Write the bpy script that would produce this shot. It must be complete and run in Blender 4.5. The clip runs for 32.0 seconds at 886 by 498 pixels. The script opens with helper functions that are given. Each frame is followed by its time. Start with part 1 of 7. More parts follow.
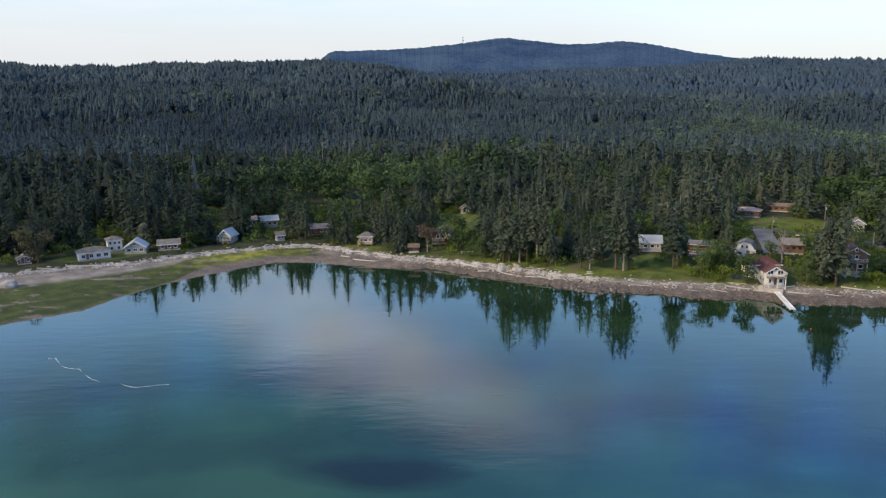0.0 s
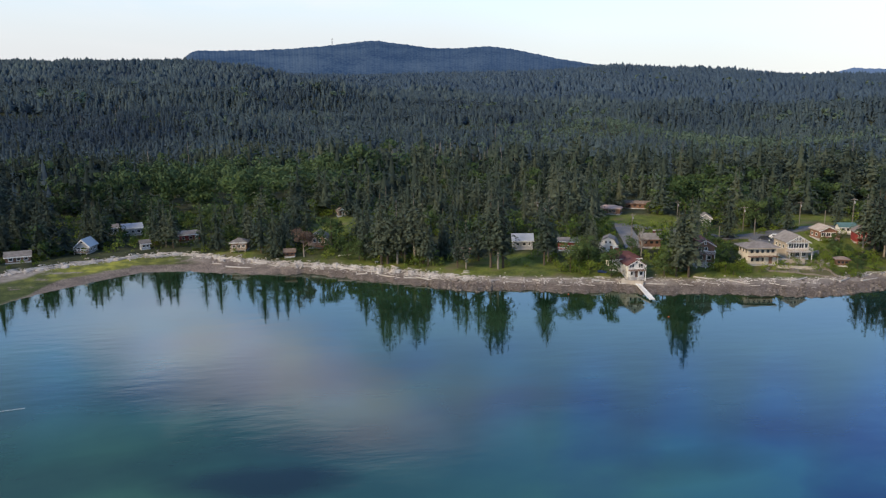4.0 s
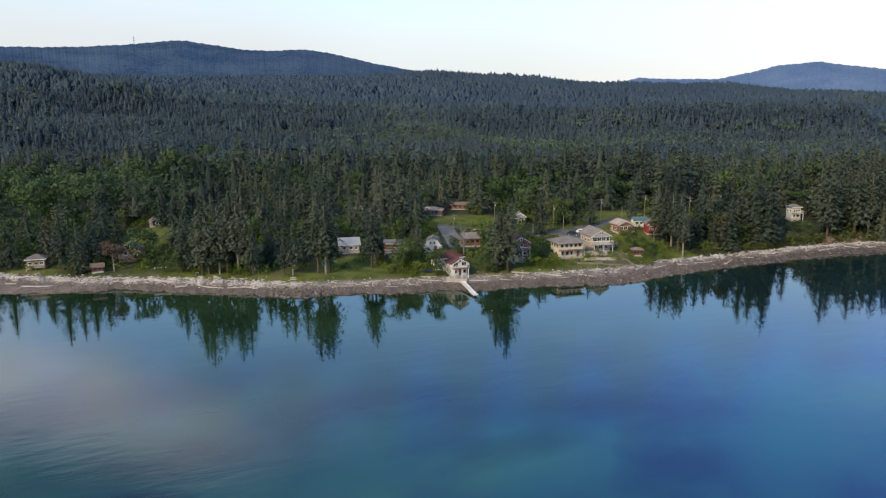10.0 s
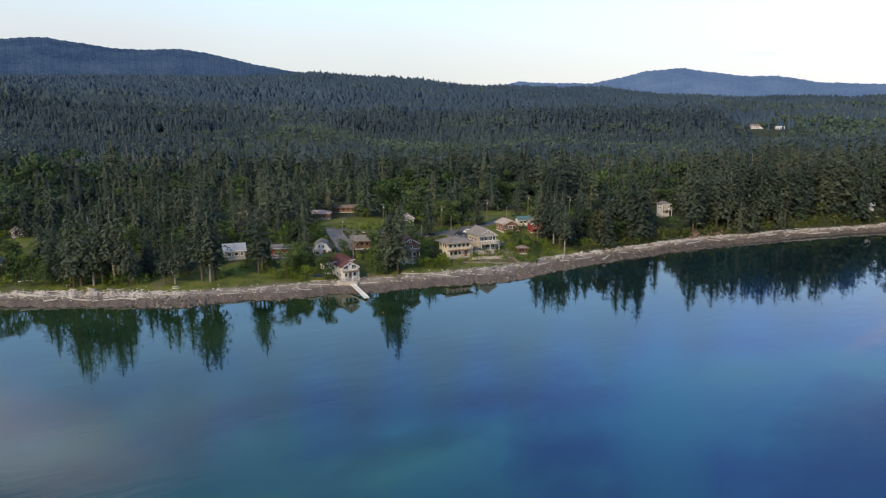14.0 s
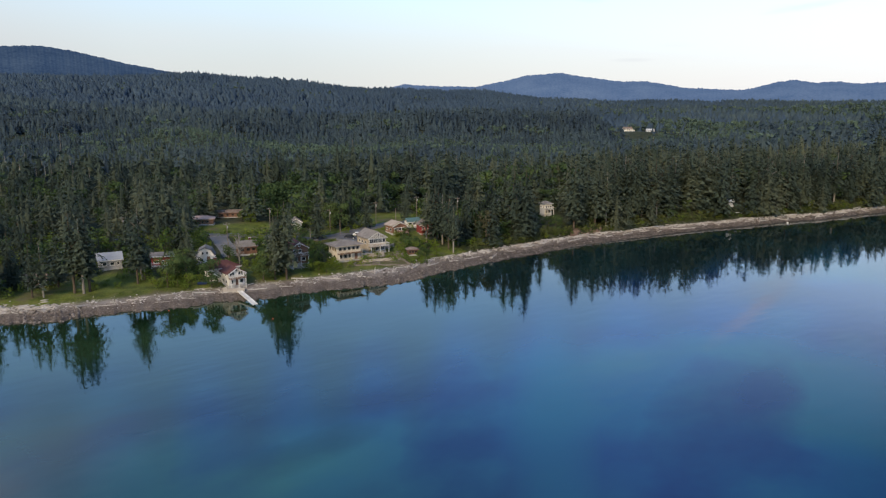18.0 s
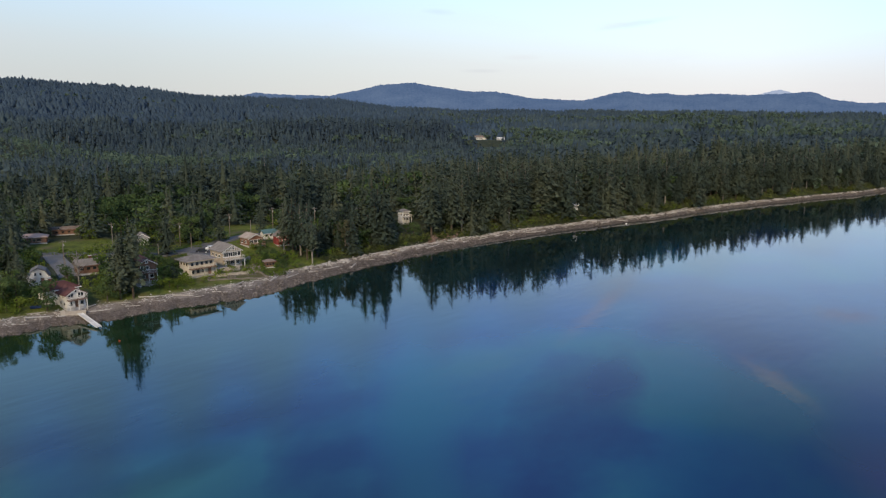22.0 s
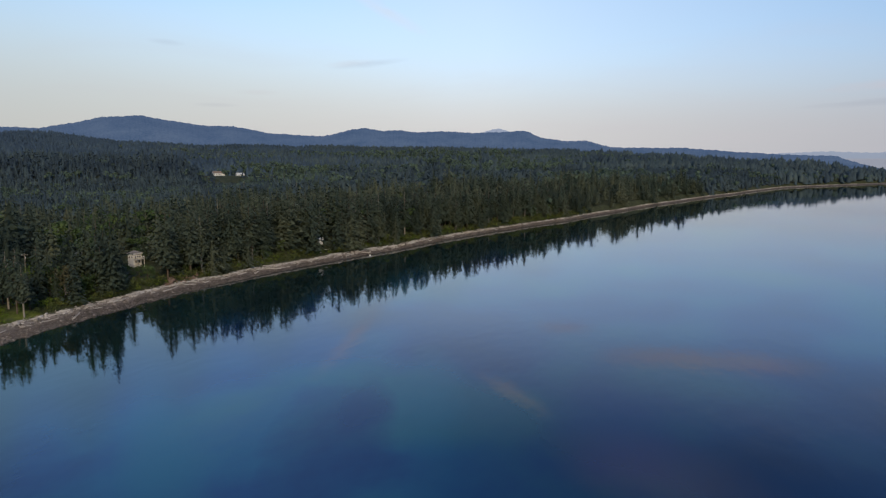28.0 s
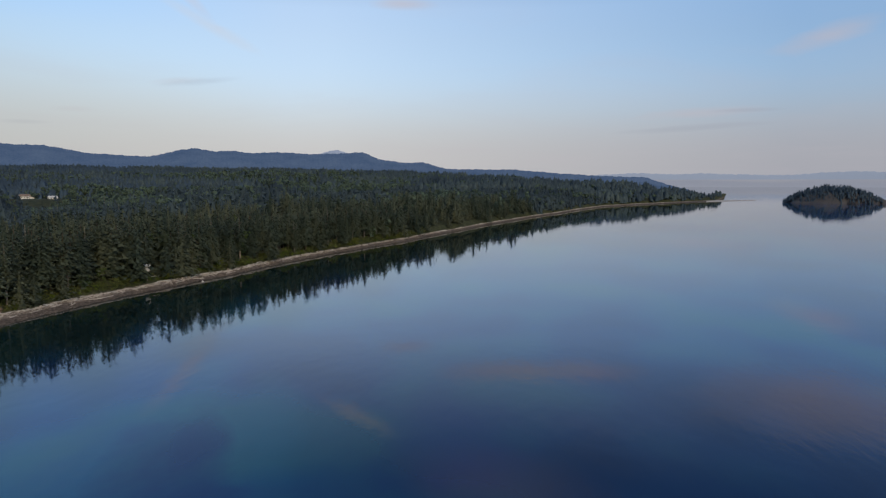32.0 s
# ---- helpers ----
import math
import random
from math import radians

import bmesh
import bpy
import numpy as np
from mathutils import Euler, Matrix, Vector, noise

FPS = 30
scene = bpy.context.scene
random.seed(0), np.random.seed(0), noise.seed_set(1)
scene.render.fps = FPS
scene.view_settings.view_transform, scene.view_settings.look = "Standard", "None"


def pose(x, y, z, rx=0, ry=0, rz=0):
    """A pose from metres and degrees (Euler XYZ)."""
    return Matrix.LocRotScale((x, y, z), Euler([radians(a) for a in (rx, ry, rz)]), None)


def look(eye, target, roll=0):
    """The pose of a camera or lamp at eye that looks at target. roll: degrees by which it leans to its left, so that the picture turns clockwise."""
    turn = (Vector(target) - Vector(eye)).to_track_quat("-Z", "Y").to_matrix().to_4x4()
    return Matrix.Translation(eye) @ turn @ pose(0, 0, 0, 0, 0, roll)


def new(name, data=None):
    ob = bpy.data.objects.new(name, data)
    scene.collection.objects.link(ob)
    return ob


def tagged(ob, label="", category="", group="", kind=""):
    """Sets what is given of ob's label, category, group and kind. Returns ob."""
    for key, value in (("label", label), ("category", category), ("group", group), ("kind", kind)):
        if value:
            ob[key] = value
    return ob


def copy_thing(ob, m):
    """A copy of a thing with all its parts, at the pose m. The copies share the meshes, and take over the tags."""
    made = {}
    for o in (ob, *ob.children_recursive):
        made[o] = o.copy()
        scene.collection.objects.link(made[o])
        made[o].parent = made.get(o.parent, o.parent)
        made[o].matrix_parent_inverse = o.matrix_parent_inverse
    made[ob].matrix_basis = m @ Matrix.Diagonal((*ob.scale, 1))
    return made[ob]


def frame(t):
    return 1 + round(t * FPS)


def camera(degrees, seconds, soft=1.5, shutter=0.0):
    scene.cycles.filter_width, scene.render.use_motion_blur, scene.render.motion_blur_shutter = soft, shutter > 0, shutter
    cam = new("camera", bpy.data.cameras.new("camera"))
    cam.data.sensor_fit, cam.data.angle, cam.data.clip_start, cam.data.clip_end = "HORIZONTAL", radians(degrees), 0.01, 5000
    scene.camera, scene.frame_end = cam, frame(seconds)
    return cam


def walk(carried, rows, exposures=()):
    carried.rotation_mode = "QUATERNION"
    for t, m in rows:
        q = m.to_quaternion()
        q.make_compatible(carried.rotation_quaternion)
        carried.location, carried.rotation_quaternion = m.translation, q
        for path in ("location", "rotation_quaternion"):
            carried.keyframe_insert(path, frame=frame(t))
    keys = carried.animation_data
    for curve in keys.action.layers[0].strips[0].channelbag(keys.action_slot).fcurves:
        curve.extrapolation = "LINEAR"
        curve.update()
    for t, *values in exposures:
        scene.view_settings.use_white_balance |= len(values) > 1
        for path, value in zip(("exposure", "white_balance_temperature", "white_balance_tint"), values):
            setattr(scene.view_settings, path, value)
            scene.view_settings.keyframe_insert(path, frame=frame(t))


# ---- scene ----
cam = camera(63.88, 32.0, soft=1.3)
# seconds, place in metres, turn in degrees: a slow pan from a hovering drone
PATH = [
    (0.0, 2.77, 3.00, 51.81, 78.662, 0.988, -0.000),
    (0.5, 2.69, 2.91, 51.82, 78.662, 0.920, -1.426),
    (1.0, 2.60, 2.82, 51.82, 78.692, 0.908, -2.797),
    (1.5, 2.51, 2.72, 51.83, 78.699, 0.842, -4.133),
    (2.0, 2.43, 2.63, 51.83, 78.701, 0.830, -5.346),
    (2.5, 2.34, 2.53, 51.84, 78.713, 0.744, -6.537),
    (3.0, 2.25, 2.44, 51.85, 78.737, 0.735, -7.722),
    (3.5, 2.17, 2.35, 51.85, 78.721, 0.719, -8.923),
    (5.5, 1.82, 1.97, 51.88, 78.774, 0.590, -13.747),
    (6.0, 1.73, 1.88, 51.88, 78.765, 0.569, -14.970),
    (6.5, 1.65, 1.78, 51.89, 78.796, 0.515, -16.186),
    (7.0, 1.56, 1.69, 51.89, 78.796, 0.476, -17.403),
    (7.5, 1.47, 1.60, 51.90, 78.840, 0.500, -18.620),
    (8.0, 1.39, 1.50, 51.91, 78.845, 0.468, -19.824),
    (8.5, 1.30, 1.41, 51.91, 78.845, 0.389, -20.916),
    (9.0, 1.21, 1.31, 51.92, 78.854, 0.332, -22.007),
    (9.5, 1.13, 1.22, 51.92, 78.903, 0.339, -23.172),
    (10.0, 1.04, 1.13, 51.93, 78.927, 0.366, -24.376),
    (10.5, 0.95, 1.03, 51.94, 78.934, 0.329, -25.515),
    (11.0, 0.87, 0.94, 51.94, 78.942, 0.326, -26.548),
    (11.5, 0.78, 0.84, 51.95, 78.963, 0.332, -27.692),
    (12.0, 0.69, 0.75, 51.95, 78.982, 0.291, -28.826),
    (12.5, 0.61, 0.66, 51.96, 79.006, 0.286, -29.997),
    (13.0, 0.52, 0.56, 51.96, 79.039, 0.245, -31.169),
    (13.5, 0.43, 0.47, 51.97, 79.043, 0.248, -32.334),
    (14.0, 0.35, 0.38, 51.98, 79.069, 0.224, -33.455),
    (14.5, 0.26, 0.28, 51.98, 79.100, 0.167, -34.515),
    (16.5, -0.09, -0.09, 52.01, 79.177, 0.126, -38.987),
    (17.0, -0.17, -0.19, 52.01, 79.209, 0.089, -40.140),
    (17.5, -0.26, -0.28, 52.02, 79.223, 0.043, -41.291),
    (18.0, -0.35, -0.38, 52.02, 79.249, 0.029, -42.453),
    (18.5, -0.43, -0.47, 52.03, 79.258, 0.000, -43.690),
    (19.0, -0.52, -0.56, 52.04, 79.284, -0.008, -45.049),
    (19.5, -0.61, -0.66, 52.04, 79.314, -0.008, -46.527),
    (20.0, -0.69, -0.75, 52.05, 79.346, -0.008, -47.934),
    (20.5, -0.78, -0.84, 52.05, 79.366, 0.048, -49.301),
    (21.0, -0.87, -0.94, 52.06, 79.403, 0.083, -50.741),
    (21.5, -0.95, -1.03, 52.06, 79.671, 0.079, -52.427),
    (22.0, -1.04, -1.13, 52.07, 79.946, 0.046, -53.911),
    (22.5, -1.13, -1.22, 52.08, 80.189, 0.067, -55.479),
    (23.0, -1.21, -1.31, 52.08, 80.426, 0.109, -57.039),
    (23.5, -1.30, -1.41, 52.09, 80.683, 0.144, -58.621),
    (24.0, -1.39, -1.50, 52.09, 80.898, 0.105, -60.224),
    (24.5, -1.47, -1.60, 52.10, 81.138, 0.118, -61.884),
    (25.0, -1.56, -1.69, 52.11, 81.348, 0.121, -63.649),
    (25.5, -1.65, -1.78, 52.11, 81.581, 0.107, -65.420),
    (27.5, -1.99, -2.16, 52.14, 82.508, 0.076, -72.590),
    (28.0, -2.08, -2.25, 52.14, 82.714, 0.044, -74.326),
    (28.5, -2.17, -2.35, 52.15, 82.938, -0.001, -76.039),
    (29.0, -2.25, -2.44, 52.15, 83.138, 0.010, -77.667),
    (29.5, -2.34, -2.53, 52.16, 83.333, 0.011, -79.272),
    (30.0, -2.43, -2.63, 52.17, 83.523, 0.071, -80.878),
    (30.5, -2.51, -2.72, 52.17, 83.777, -0.027, -82.476),
    (31.0, -2.60, -2.82, 52.18, 84.005, -0.046, -84.080),
    (31.5, -2.69, -2.91, 52.18, 84.229, -0.017, -85.661),
    (32.0, -2.77, -3.00, 52.19, 84.399, 0.087, -87.187),
]
walk(cam, [(r[0], pose(*r[1:])) for r in PATH],
     exposures=[(0.0, 0.47), (8.0, 0.44), (14.0, 0.32), (19.0, 0.16), (23.0, -0.06), (25.0, -0.20), (28.0, -0.37), (30.0, -0.49), (32.0, -0.57)])

# ---------------------------------------------------------------- light
world = bpy.data.worlds.new("sky")
scene.world = world
world.use_nodes = True
wn, wl = world.node_tree.nodes, world.node_tree.links
wn.clear()


def wmath(op, a, b=0.0, c=0.0):
    n = wn.new("ShaderNodeMath")
    n.operation = op
    for i, v in enumerate((a, b, c)):
        if isinstance(v, (int, float)):
            n.inputs[i].default_value = v
        else:
            wl.new(v, n.inputs[i])
    return n.outputs[0]


def wmix(fac, a, b):
    n = wn.new("ShaderNodeMix")
    n.data_type = "RGBA"
    for i, v in ((0, fac), (6, a), (7, b)):
        if isinstance(v, (int, float, tuple)):
            n.inputs[i].default_value = v
        else:
            wl.new(v, n.inputs[i])
    return n.outputs[2]


SUN_AZ, SUN_EL = -118.0, 30.0        # where the evening sun stands: degrees to the right of the y axis, and up
sky = wn.new("ShaderNodeTexSky")
sky.sky_type = "NISHITA"
sky.sun_disc = False
sky.sun_elevation, sky.sun_rotation = radians(SUN_EL), radians(SUN_AZ)
sky.air_density, sky.dust_density, sky.ozone_density = 1.15, 0.7, 3.2

tc = wn.new("ShaderNodeTexCoord")
sep = wn.new("ShaderNodeSeparateXYZ")
wl.new(tc.outputs["Generated"], sep.inputs[0])
up = sep.outputs[2]
azimuth = wmath("MULTIPLY", wmath("ARCTAN2", sep.outputs[0], sep.outputs[1]), 57.29578)
height = wmath("MULTIPLY", wmath("ARCSINE", up), 57.29578)

# thin high cloud: noise on a flat layer overhead
safe = wmath("ADD", wmath("MAXIMUM", up, 0.0), 0.06)
comb = wn.new("ShaderNodeCombineXYZ")
wl.new(wmath("DIVIDE", sep.outputs[0], safe), comb.inputs[0])
wl.new(wmath("DIVIDE", sep.outputs[1], safe), comb.inputs[1])
veil = wn.new("ShaderNodeTexNoise")
veil.inputs["Scale"].default_value, veil.inputs["Detail"].default_value = 0.55, 6.0
veil.inputs["Distortion"].default_value = 0.6
wl.new(comb.outputs[0], veil.inputs["Vector"])
wisps = wmath("MULTIPLY", wmath("MAXIMUM", wmath("SUBTRACT", veil.outputs[0], 0.52), 0.0), 2.6)


def bank(az0, el0, az_half, el_half, amount, lean=0.0):
    """One soft cloud bank in the sky, ragged by the noise."""
    da = wmath("SUBTRACT", azimuth, az0)
    de = wmath("SUBTRACT", wmath("SUBTRACT", height, el0), wmath("MULTIPLY", da, lean))
    q = wmath("ADD", wmath("POWER", wmath("ABSOLUTE", wmath("DIVIDE", da, az_half)), 2.0),
              wmath("POWER", wmath("ABSOLUTE", wmath("DIVIDE", de, el_half)), 2.0))
    g = wmath("EXPONENT", wmath("MULTIPLY", q, -1.0))
    torn = wmath("MULTIPLY", wmath("SUBTRACT", wmath("ADD", wmath("MULTIPLY", g, 1.25), rags.outputs[0]), 0.92), amount)
    return wmath("MINIMUM", wmath("MAXIMUM", torn, 0.0), 1.0)


rags = wn.new("ShaderNodeTexNoise")
rags.inputs["Scale"].default_value, rags.inputs["Detail"].default_value, rags.inputs["Roughness"].default_value = 1.6, 7.0, 0.6
rags.inputs["Distortion"].default_value = 0.8
wl.new(comb.outputs[0], rags.inputs["Vector"])
banks = bank(-6.0, 20.0, 17.0, 5.8, 0.8, 0.40)
for spec in ((95.0, 15.2, 9.0, 1.0, 1.0, -0.03), (80.0, 18.6, 3.4, 0.8, 0.8, 0.44), (66.8, 14.4, 3.4, 0.8, 0.7, -0.9), (67.0, 7.3, 2.2, 0.3, 0.28, 0.1), (84.0, 13.4, 2.5, 0.5, 0.6, 0.0), (107.0, 4.9, 5.0, 0.45, 0.5, 0.03), (115.0, 9.8, 3.5, 0.9, 0.6, 0.2), (60.0, 5.0, 1.6, 0.25, 0.2, 0.0),
             (118.0, 16.0, 12.0, 3.0, 0.8, 0.0), (92.0, 24.0, 9.0, 3.0, 0.4, 0.1), (-24.0, 10.0, 18.0, 3.0, 0.9, 0.0), (2.0, 9.0, 14.0, 1.6, 0.6, 0.05), (8.0, 24.0, 12.0, 4.0, 0.3, 0.0)):
    banks = wmath("ADD", banks, bank(*spec))
cover = wmath("MINIMUM", wmath("ADD", banks, wmath("MULTIPLY", wisps, 0.22)), 1.0)
hue = wmix(wmath("MINIMUM", wmath("MAXIMUM", wmath("DIVIDE", wmath("SUBTRACT", azimuth, 20.0), 70.0), 0.0), 1.0),
           wmix(wmath("MINIMUM", wmath("MAXIMUM", wmath("DIVIDE", wmath("SUBTRACT", height, 9.0), 6.0), 0.0), 1.0), (3.65, 3.54, 3.58, 1), (7.5, 7.4, 7.8, 1)), (3.8, 3.48, 3.78, 1))
east_sky = wmath("MINIMUM", wmath("MAXIMUM", wmath("DIVIDE", wmath("SUBTRACT", azimuth, 45.0), 30.0), 0.0), 1.0)
# the pale veil low in the sky, white towards the sunset and rosy away from it
low = wmath("EXPONENT", wmath("MULTIPLY", wmath("POWER", wmath("DIVIDE", wmath("MAXIMUM", height, 0.0), wmath("SUBTRACT", 10.5, wmath("MULTIPLY", east_sky, 4.5))), 3.0), -1.0))
side = wmath("MINIMUM", wmath("MAXIMUM", wmath("DIVIDE", wmath("SUBTRACT", 105.0, azimuth), 95.0), 0.9), 1.0)
away = wmath("MINIMUM", wmath("MAXIMUM", wmath("DIVIDE", wmath("SUBTRACT", azimuth, 30.0), 45.0), 0.0), 1.0)
dusk = wmath("MINIMUM", wmath("MAXIMUM", wmath("DIVIDE", wmath("SUBTRACT", azimuth, 78.0), 35.0), 0.0), 1.0)
veil_hue = wmix(dusk, wmix(away, (2.90, 2.94, 3.02, 1), (4.15, 3.98, 3.92, 1)), (2.85, 2.82, 3.1, 1))
clear = wmath("MINIMUM", wmath("MAXIMUM", wmath("DIVIDE", wmath("SUBTRACT", height, 13.0), 10.0), 0.0), 1.0)
dim = wmix(wmath("MULTIPLY", east_sky, 0.6), sky.outputs[0], wmix(dusk, (4.3, 5.2, 6.6, 1), (1.8, 2.9, 4.8, 1)))
dim = wmix(wmath("MULTIPLY", wmath("MULTIPLY", east_sky, clear), 0.85), dim, (0.25, 0.7, 2.1, 1))
mid_sky = wmath("MULTIPLY", wmath("MINIMUM", wmath("MAXIMUM", wmath("DIVIDE", wmath("SUBTRACT", height, 10.8), 4.2), 0.0), 1.0), wmath("MINIMUM", wmath("MAXIMUM", wmath("DIVIDE", wmath("SUBTRACT", 32.0, height), 11.0), 0.0), 1.0))
high = wmath("MINIMUM", wmath("MAXIMUM", wmath("DIVIDE", wmath("SUBTRACT", height, 18.0), 8.0), 0.0), 1.0)
west_high = wmath("MULTIPLY", wmath("MINIMUM", wmath("MAXIMUM", wmath("DIVIDE", wmath("SUBTRACT", 14.0, azimuth), 30.0), 0.0), 1.0), wmath("MINIMUM", wmath("MAXIMUM", wmath("DIVIDE", wmath("SUBTRACT", height, 15.0), 8.0), 0.0), 1.0))
dim = wmix(wmath("MULTIPLY", mid_sky, wmath("MULTIPLY", wmath("SUBTRACT", 1.0, wmath("MULTIPLY", east_sky, 0.8)), 0.52)), dim, wmix(west_high, wmix(high, (2.5, 5.3, 9.6, 1), (1.0, 2.6, 6.4, 1)), (0.3, 1.1, 1.3, 1)))
veiled = wmix(wmath("MULTIPLY", low, side), dim, veil_hue)
wisp_grey = bank(68.7, 7.3, 3.2, 0.28, 0.32, 0.12)
for spec in ((53.6, 8.4, 1.4, 0.25, 0.25, -0.05), (56.9, 4.0, 1.8, 0.2, 0.22, 0.0), (106.0, 3.8, 6.0, 0.3, 0.35, 0.05), (110.0, 5.0, 3.0, 0.2, 0.4, 0.0), (-33.0, 7.6, 3.0, 0.3, 0.3, -0.1)):
    wisp_grey = wmath("ADD", wisp_grey, bank(*spec))
clouded = wmix(wmath("MINIMUM", wmath("MULTIPLY", wisp_grey, 0.7), 0.5), wmix(cover, veiled, hue), (2.1, 2.2, 2.7, 1))
clouded = wmix(wmath("MULTIPLY", bank(69.2, 11.5, 4.2, 0.6, 0.8, -0.5), 0.55), clouded, (4.6, 4.7, 5.0, 1))        # a spreading vapour trail
back = wn.new("ShaderNodeBackground")
back.inputs[1].default_value = 0.20
wl.new(clouded, back.inputs[0])
wout = wn.new("ShaderNodeOutputWorld")
wl.new(back.outputs[0], wout.inputs[0])

sun_data = bpy.data.lights.new("sun", "SUN")
sun_data.energy, sun_data.angle, sun_data.color = 2.9, radians(8), (1.0, 0.78, 0.48)
sun = new("sun", sun_data)
sun_dir = Vector((math.sin(radians(SUN_AZ)) * math.cos(radians(SUN_EL)), math.cos(radians(SUN_AZ)) * math.cos(radians(SUN_EL)), math.sin(radians(SUN_EL))))
sun.matrix_world = look(sun_dir * 500, (0, 0, 0))


# ---------------------------------------------------------------- materials
def material(name):
    m = bpy.data.materials.new(name)
    m.use_nodes = True
    nt = m.node_tree
    return m, nt, nt.nodes["Principled BSDF"]


def link(nt, a, b):
    nt.links.new(a, b)


def noise_node(nt, scale, detail=4.0, vector=None, rough=0.55):
    n = nt.nodes.new("ShaderNodeTexNoise")
    n.inputs["Scale"].default_value, n.inputs["Detail"].default_value, n.inputs["Roughness"].default_value = scale, detail, rough
    if vector is not None:
        link(nt, vector, n.inputs["Vector"])
    return n.outputs[0]


def position(nt):
    return nt.nodes.new("ShaderNodeNewGeometry").outputs["Position"]


def ramp(nt, fac, stops):
    n = nt.nodes.new("ShaderNodeValToRGB")
    els = n.color_ramp.elements
    while len(els) < len(stops):
        els.new(0.5)
    for e, (p, c) in zip(els, stops):
        e.position, e.color = p, (*c, 1)
    link(nt, fac, n.inputs[0])
    return n.outputs[0]


def mix(nt, fac, a, b, blend="MIX"):
    n = nt.nodes.new("ShaderNodeMix")
    n.data_type, n.blend_type = "RGBA", blend
    for i, v in ((0, fac), (6, a), (7, b)):
        if isinstance(v, (int, float)):
            n.inputs[i].default_value = v
        elif isinstance(v, tuple):
            n.inputs[i].default_value = (*v, 1)
        else:
            link(nt, v, n.inputs[i])
    return n.outputs[2]


def maths(nt, op, a, b=0.0):
    n = nt.nodes.new("ShaderNodeMath")
    n.operation = op
    for i, v in enumerate((a, b)):
        if isinstance(v, (int, float)):
            n.inputs[i].default_value = v
        else:
            link(nt, v, n.inputs[i])
    return n.outputs[0]


def attr(nt, name):
    n = nt.nodes.new("ShaderNodeAttribute")
    n.attribute_name = name
    return n.outputs["Fac"]


def bump(nt, bsdf, h, strength, distance=0.05):
    n = nt.nodes.new("ShaderNodeBump")
    n.inputs["Strength"].default_value, n.inputs["Distance"].default_value = strength, distance
    link(nt, h, n.inputs["Height"])
    link(nt, n.outputs[0], bsdf.inputs["Normal"])


def plain(name, dark, light, rough=0.7, scale=3.0, relief=0.3, metal=0.0, spec=0.3):
    """A painted, wooden or stone surface: two tones at two scales and a fine relief."""
    m, nt, b = material(name)
    co = nt.nodes.new("ShaderNodeTexCoord").outputs["Object"]
    info = nt.nodes.new("ShaderNodeObjectInfo").outputs["Random"]
    big, fine = noise_node(nt, scale * 0.25, 3.0, co), noise_node(nt, scale * 4, 5.0, co)
    f = maths(nt, "ADD", maths(nt, "MULTIPLY", big, 0.6), maths(nt, "MULTIPLY", fine, 0.4))
    f = maths(nt, "ADD", f, maths(nt, "MULTIPLY", maths(nt, "SUBTRACT", info, 0.5), 0.12))
    link(nt, ramp(nt, f, ((0.32, dark), (0.66, light))), b.inputs["Base Color"])
    b.inputs["Roughness"].default_value, b.inputs["Metallic"].default_value = rough, metal
    b.inputs["Specular IOR Level"].default_value = spec
    bump(nt, b, fine, relief, 0.02)
    return m


def foliage(name, dark, mid, light, patch=0.012, vary=1.0):
    """Needles or leaves: tree by tree tint, tone in patches of the wood, grain within a crown."""
    m, nt, b = material(name)
    pos = position(nt)
    tint = attr(nt, "tint")
    info = nt.nodes.new("ShaderNodeObjectInfo").outputs["Random"]
    tree = maths(nt, "ADD", maths(nt, "ADD", maths(nt, "MULTIPLY", tint, 0.46 * vary), 0.27 - 0.23 * vary), maths(nt, "MULTIPLY", info, 0.12))
    area, grain = noise_node(nt, patch, 3.0, pos), noise_node(nt, 0.9, 4.0, pos)
    f = maths(nt, "ADD", tree, maths(nt, "ADD", maths(nt, "MULTIPLY", maths(nt, "SUBTRACT", area, 0.5), 0.9),
                                      maths(nt, "MULTIPLY", maths(nt, "SUBTRACT", grain, 0.5), 0.32 * vary)))
    link(nt, ramp(nt, f, ((0.05, dark), (0.4, mid), (0.8, light))), b.inputs["Base Color"])
    b.inputs["Roughness"].default_value = 0.75
    b.inputs["Specular IOR Level"].default_value = 0.1
    thin = nt.nodes.new("ShaderNodeBsdfTranslucent")
    link(nt, b.inputs["Base Color"].links[0].from_socket, thin.inputs["Color"])
    blend = nt.nodes.new("ShaderNodeMixShader")
    blend.inputs[0].default_value = 0.25
    link(nt, b.outputs[0], blend.inputs[1])
    link(nt, thin.outputs[0], blend.inputs[2])
    link(nt, blend.outputs[0], nt.nodes["Material Output"].inputs["Surface"])
    return m


M_FIR = foliage("fir_needles", (0.025, 0.037, 0.031), (0.062, 0.082, 0.058), (0.130, 0.141, 0.088))
# hill and far foliage: distance haze mixed into bluer, paler base colours
M_HILL_HAZED = foliage("hazed_hill_needles", (0.036, 0.055, 0.076), (0.067, 0.096, 0.106), (0.118, 0.152, 0.132), 0.006, 0.6)
M_FARHILL_HAZED = foliage("hazed_far_hill_needles", (0.044, 0.070, 0.104), (0.062, 0.094, 0.126), (0.086, 0.122, 0.148), 0.006, 0.35)
M_FARLEAF_HAZED = foliage("hazed_far_leaves", (0.066, 0.096, 0.078), (0.100, 0.142, 0.100), (0.146, 0.190, 0.124), 0.02, 0.5)
M_ALDER = foliage("alder_leaves", (0.046, 0.074, 0.036), (0.072, 0.110, 0.048), (0.104, 0.146, 0.064), 0.03, 0.5)
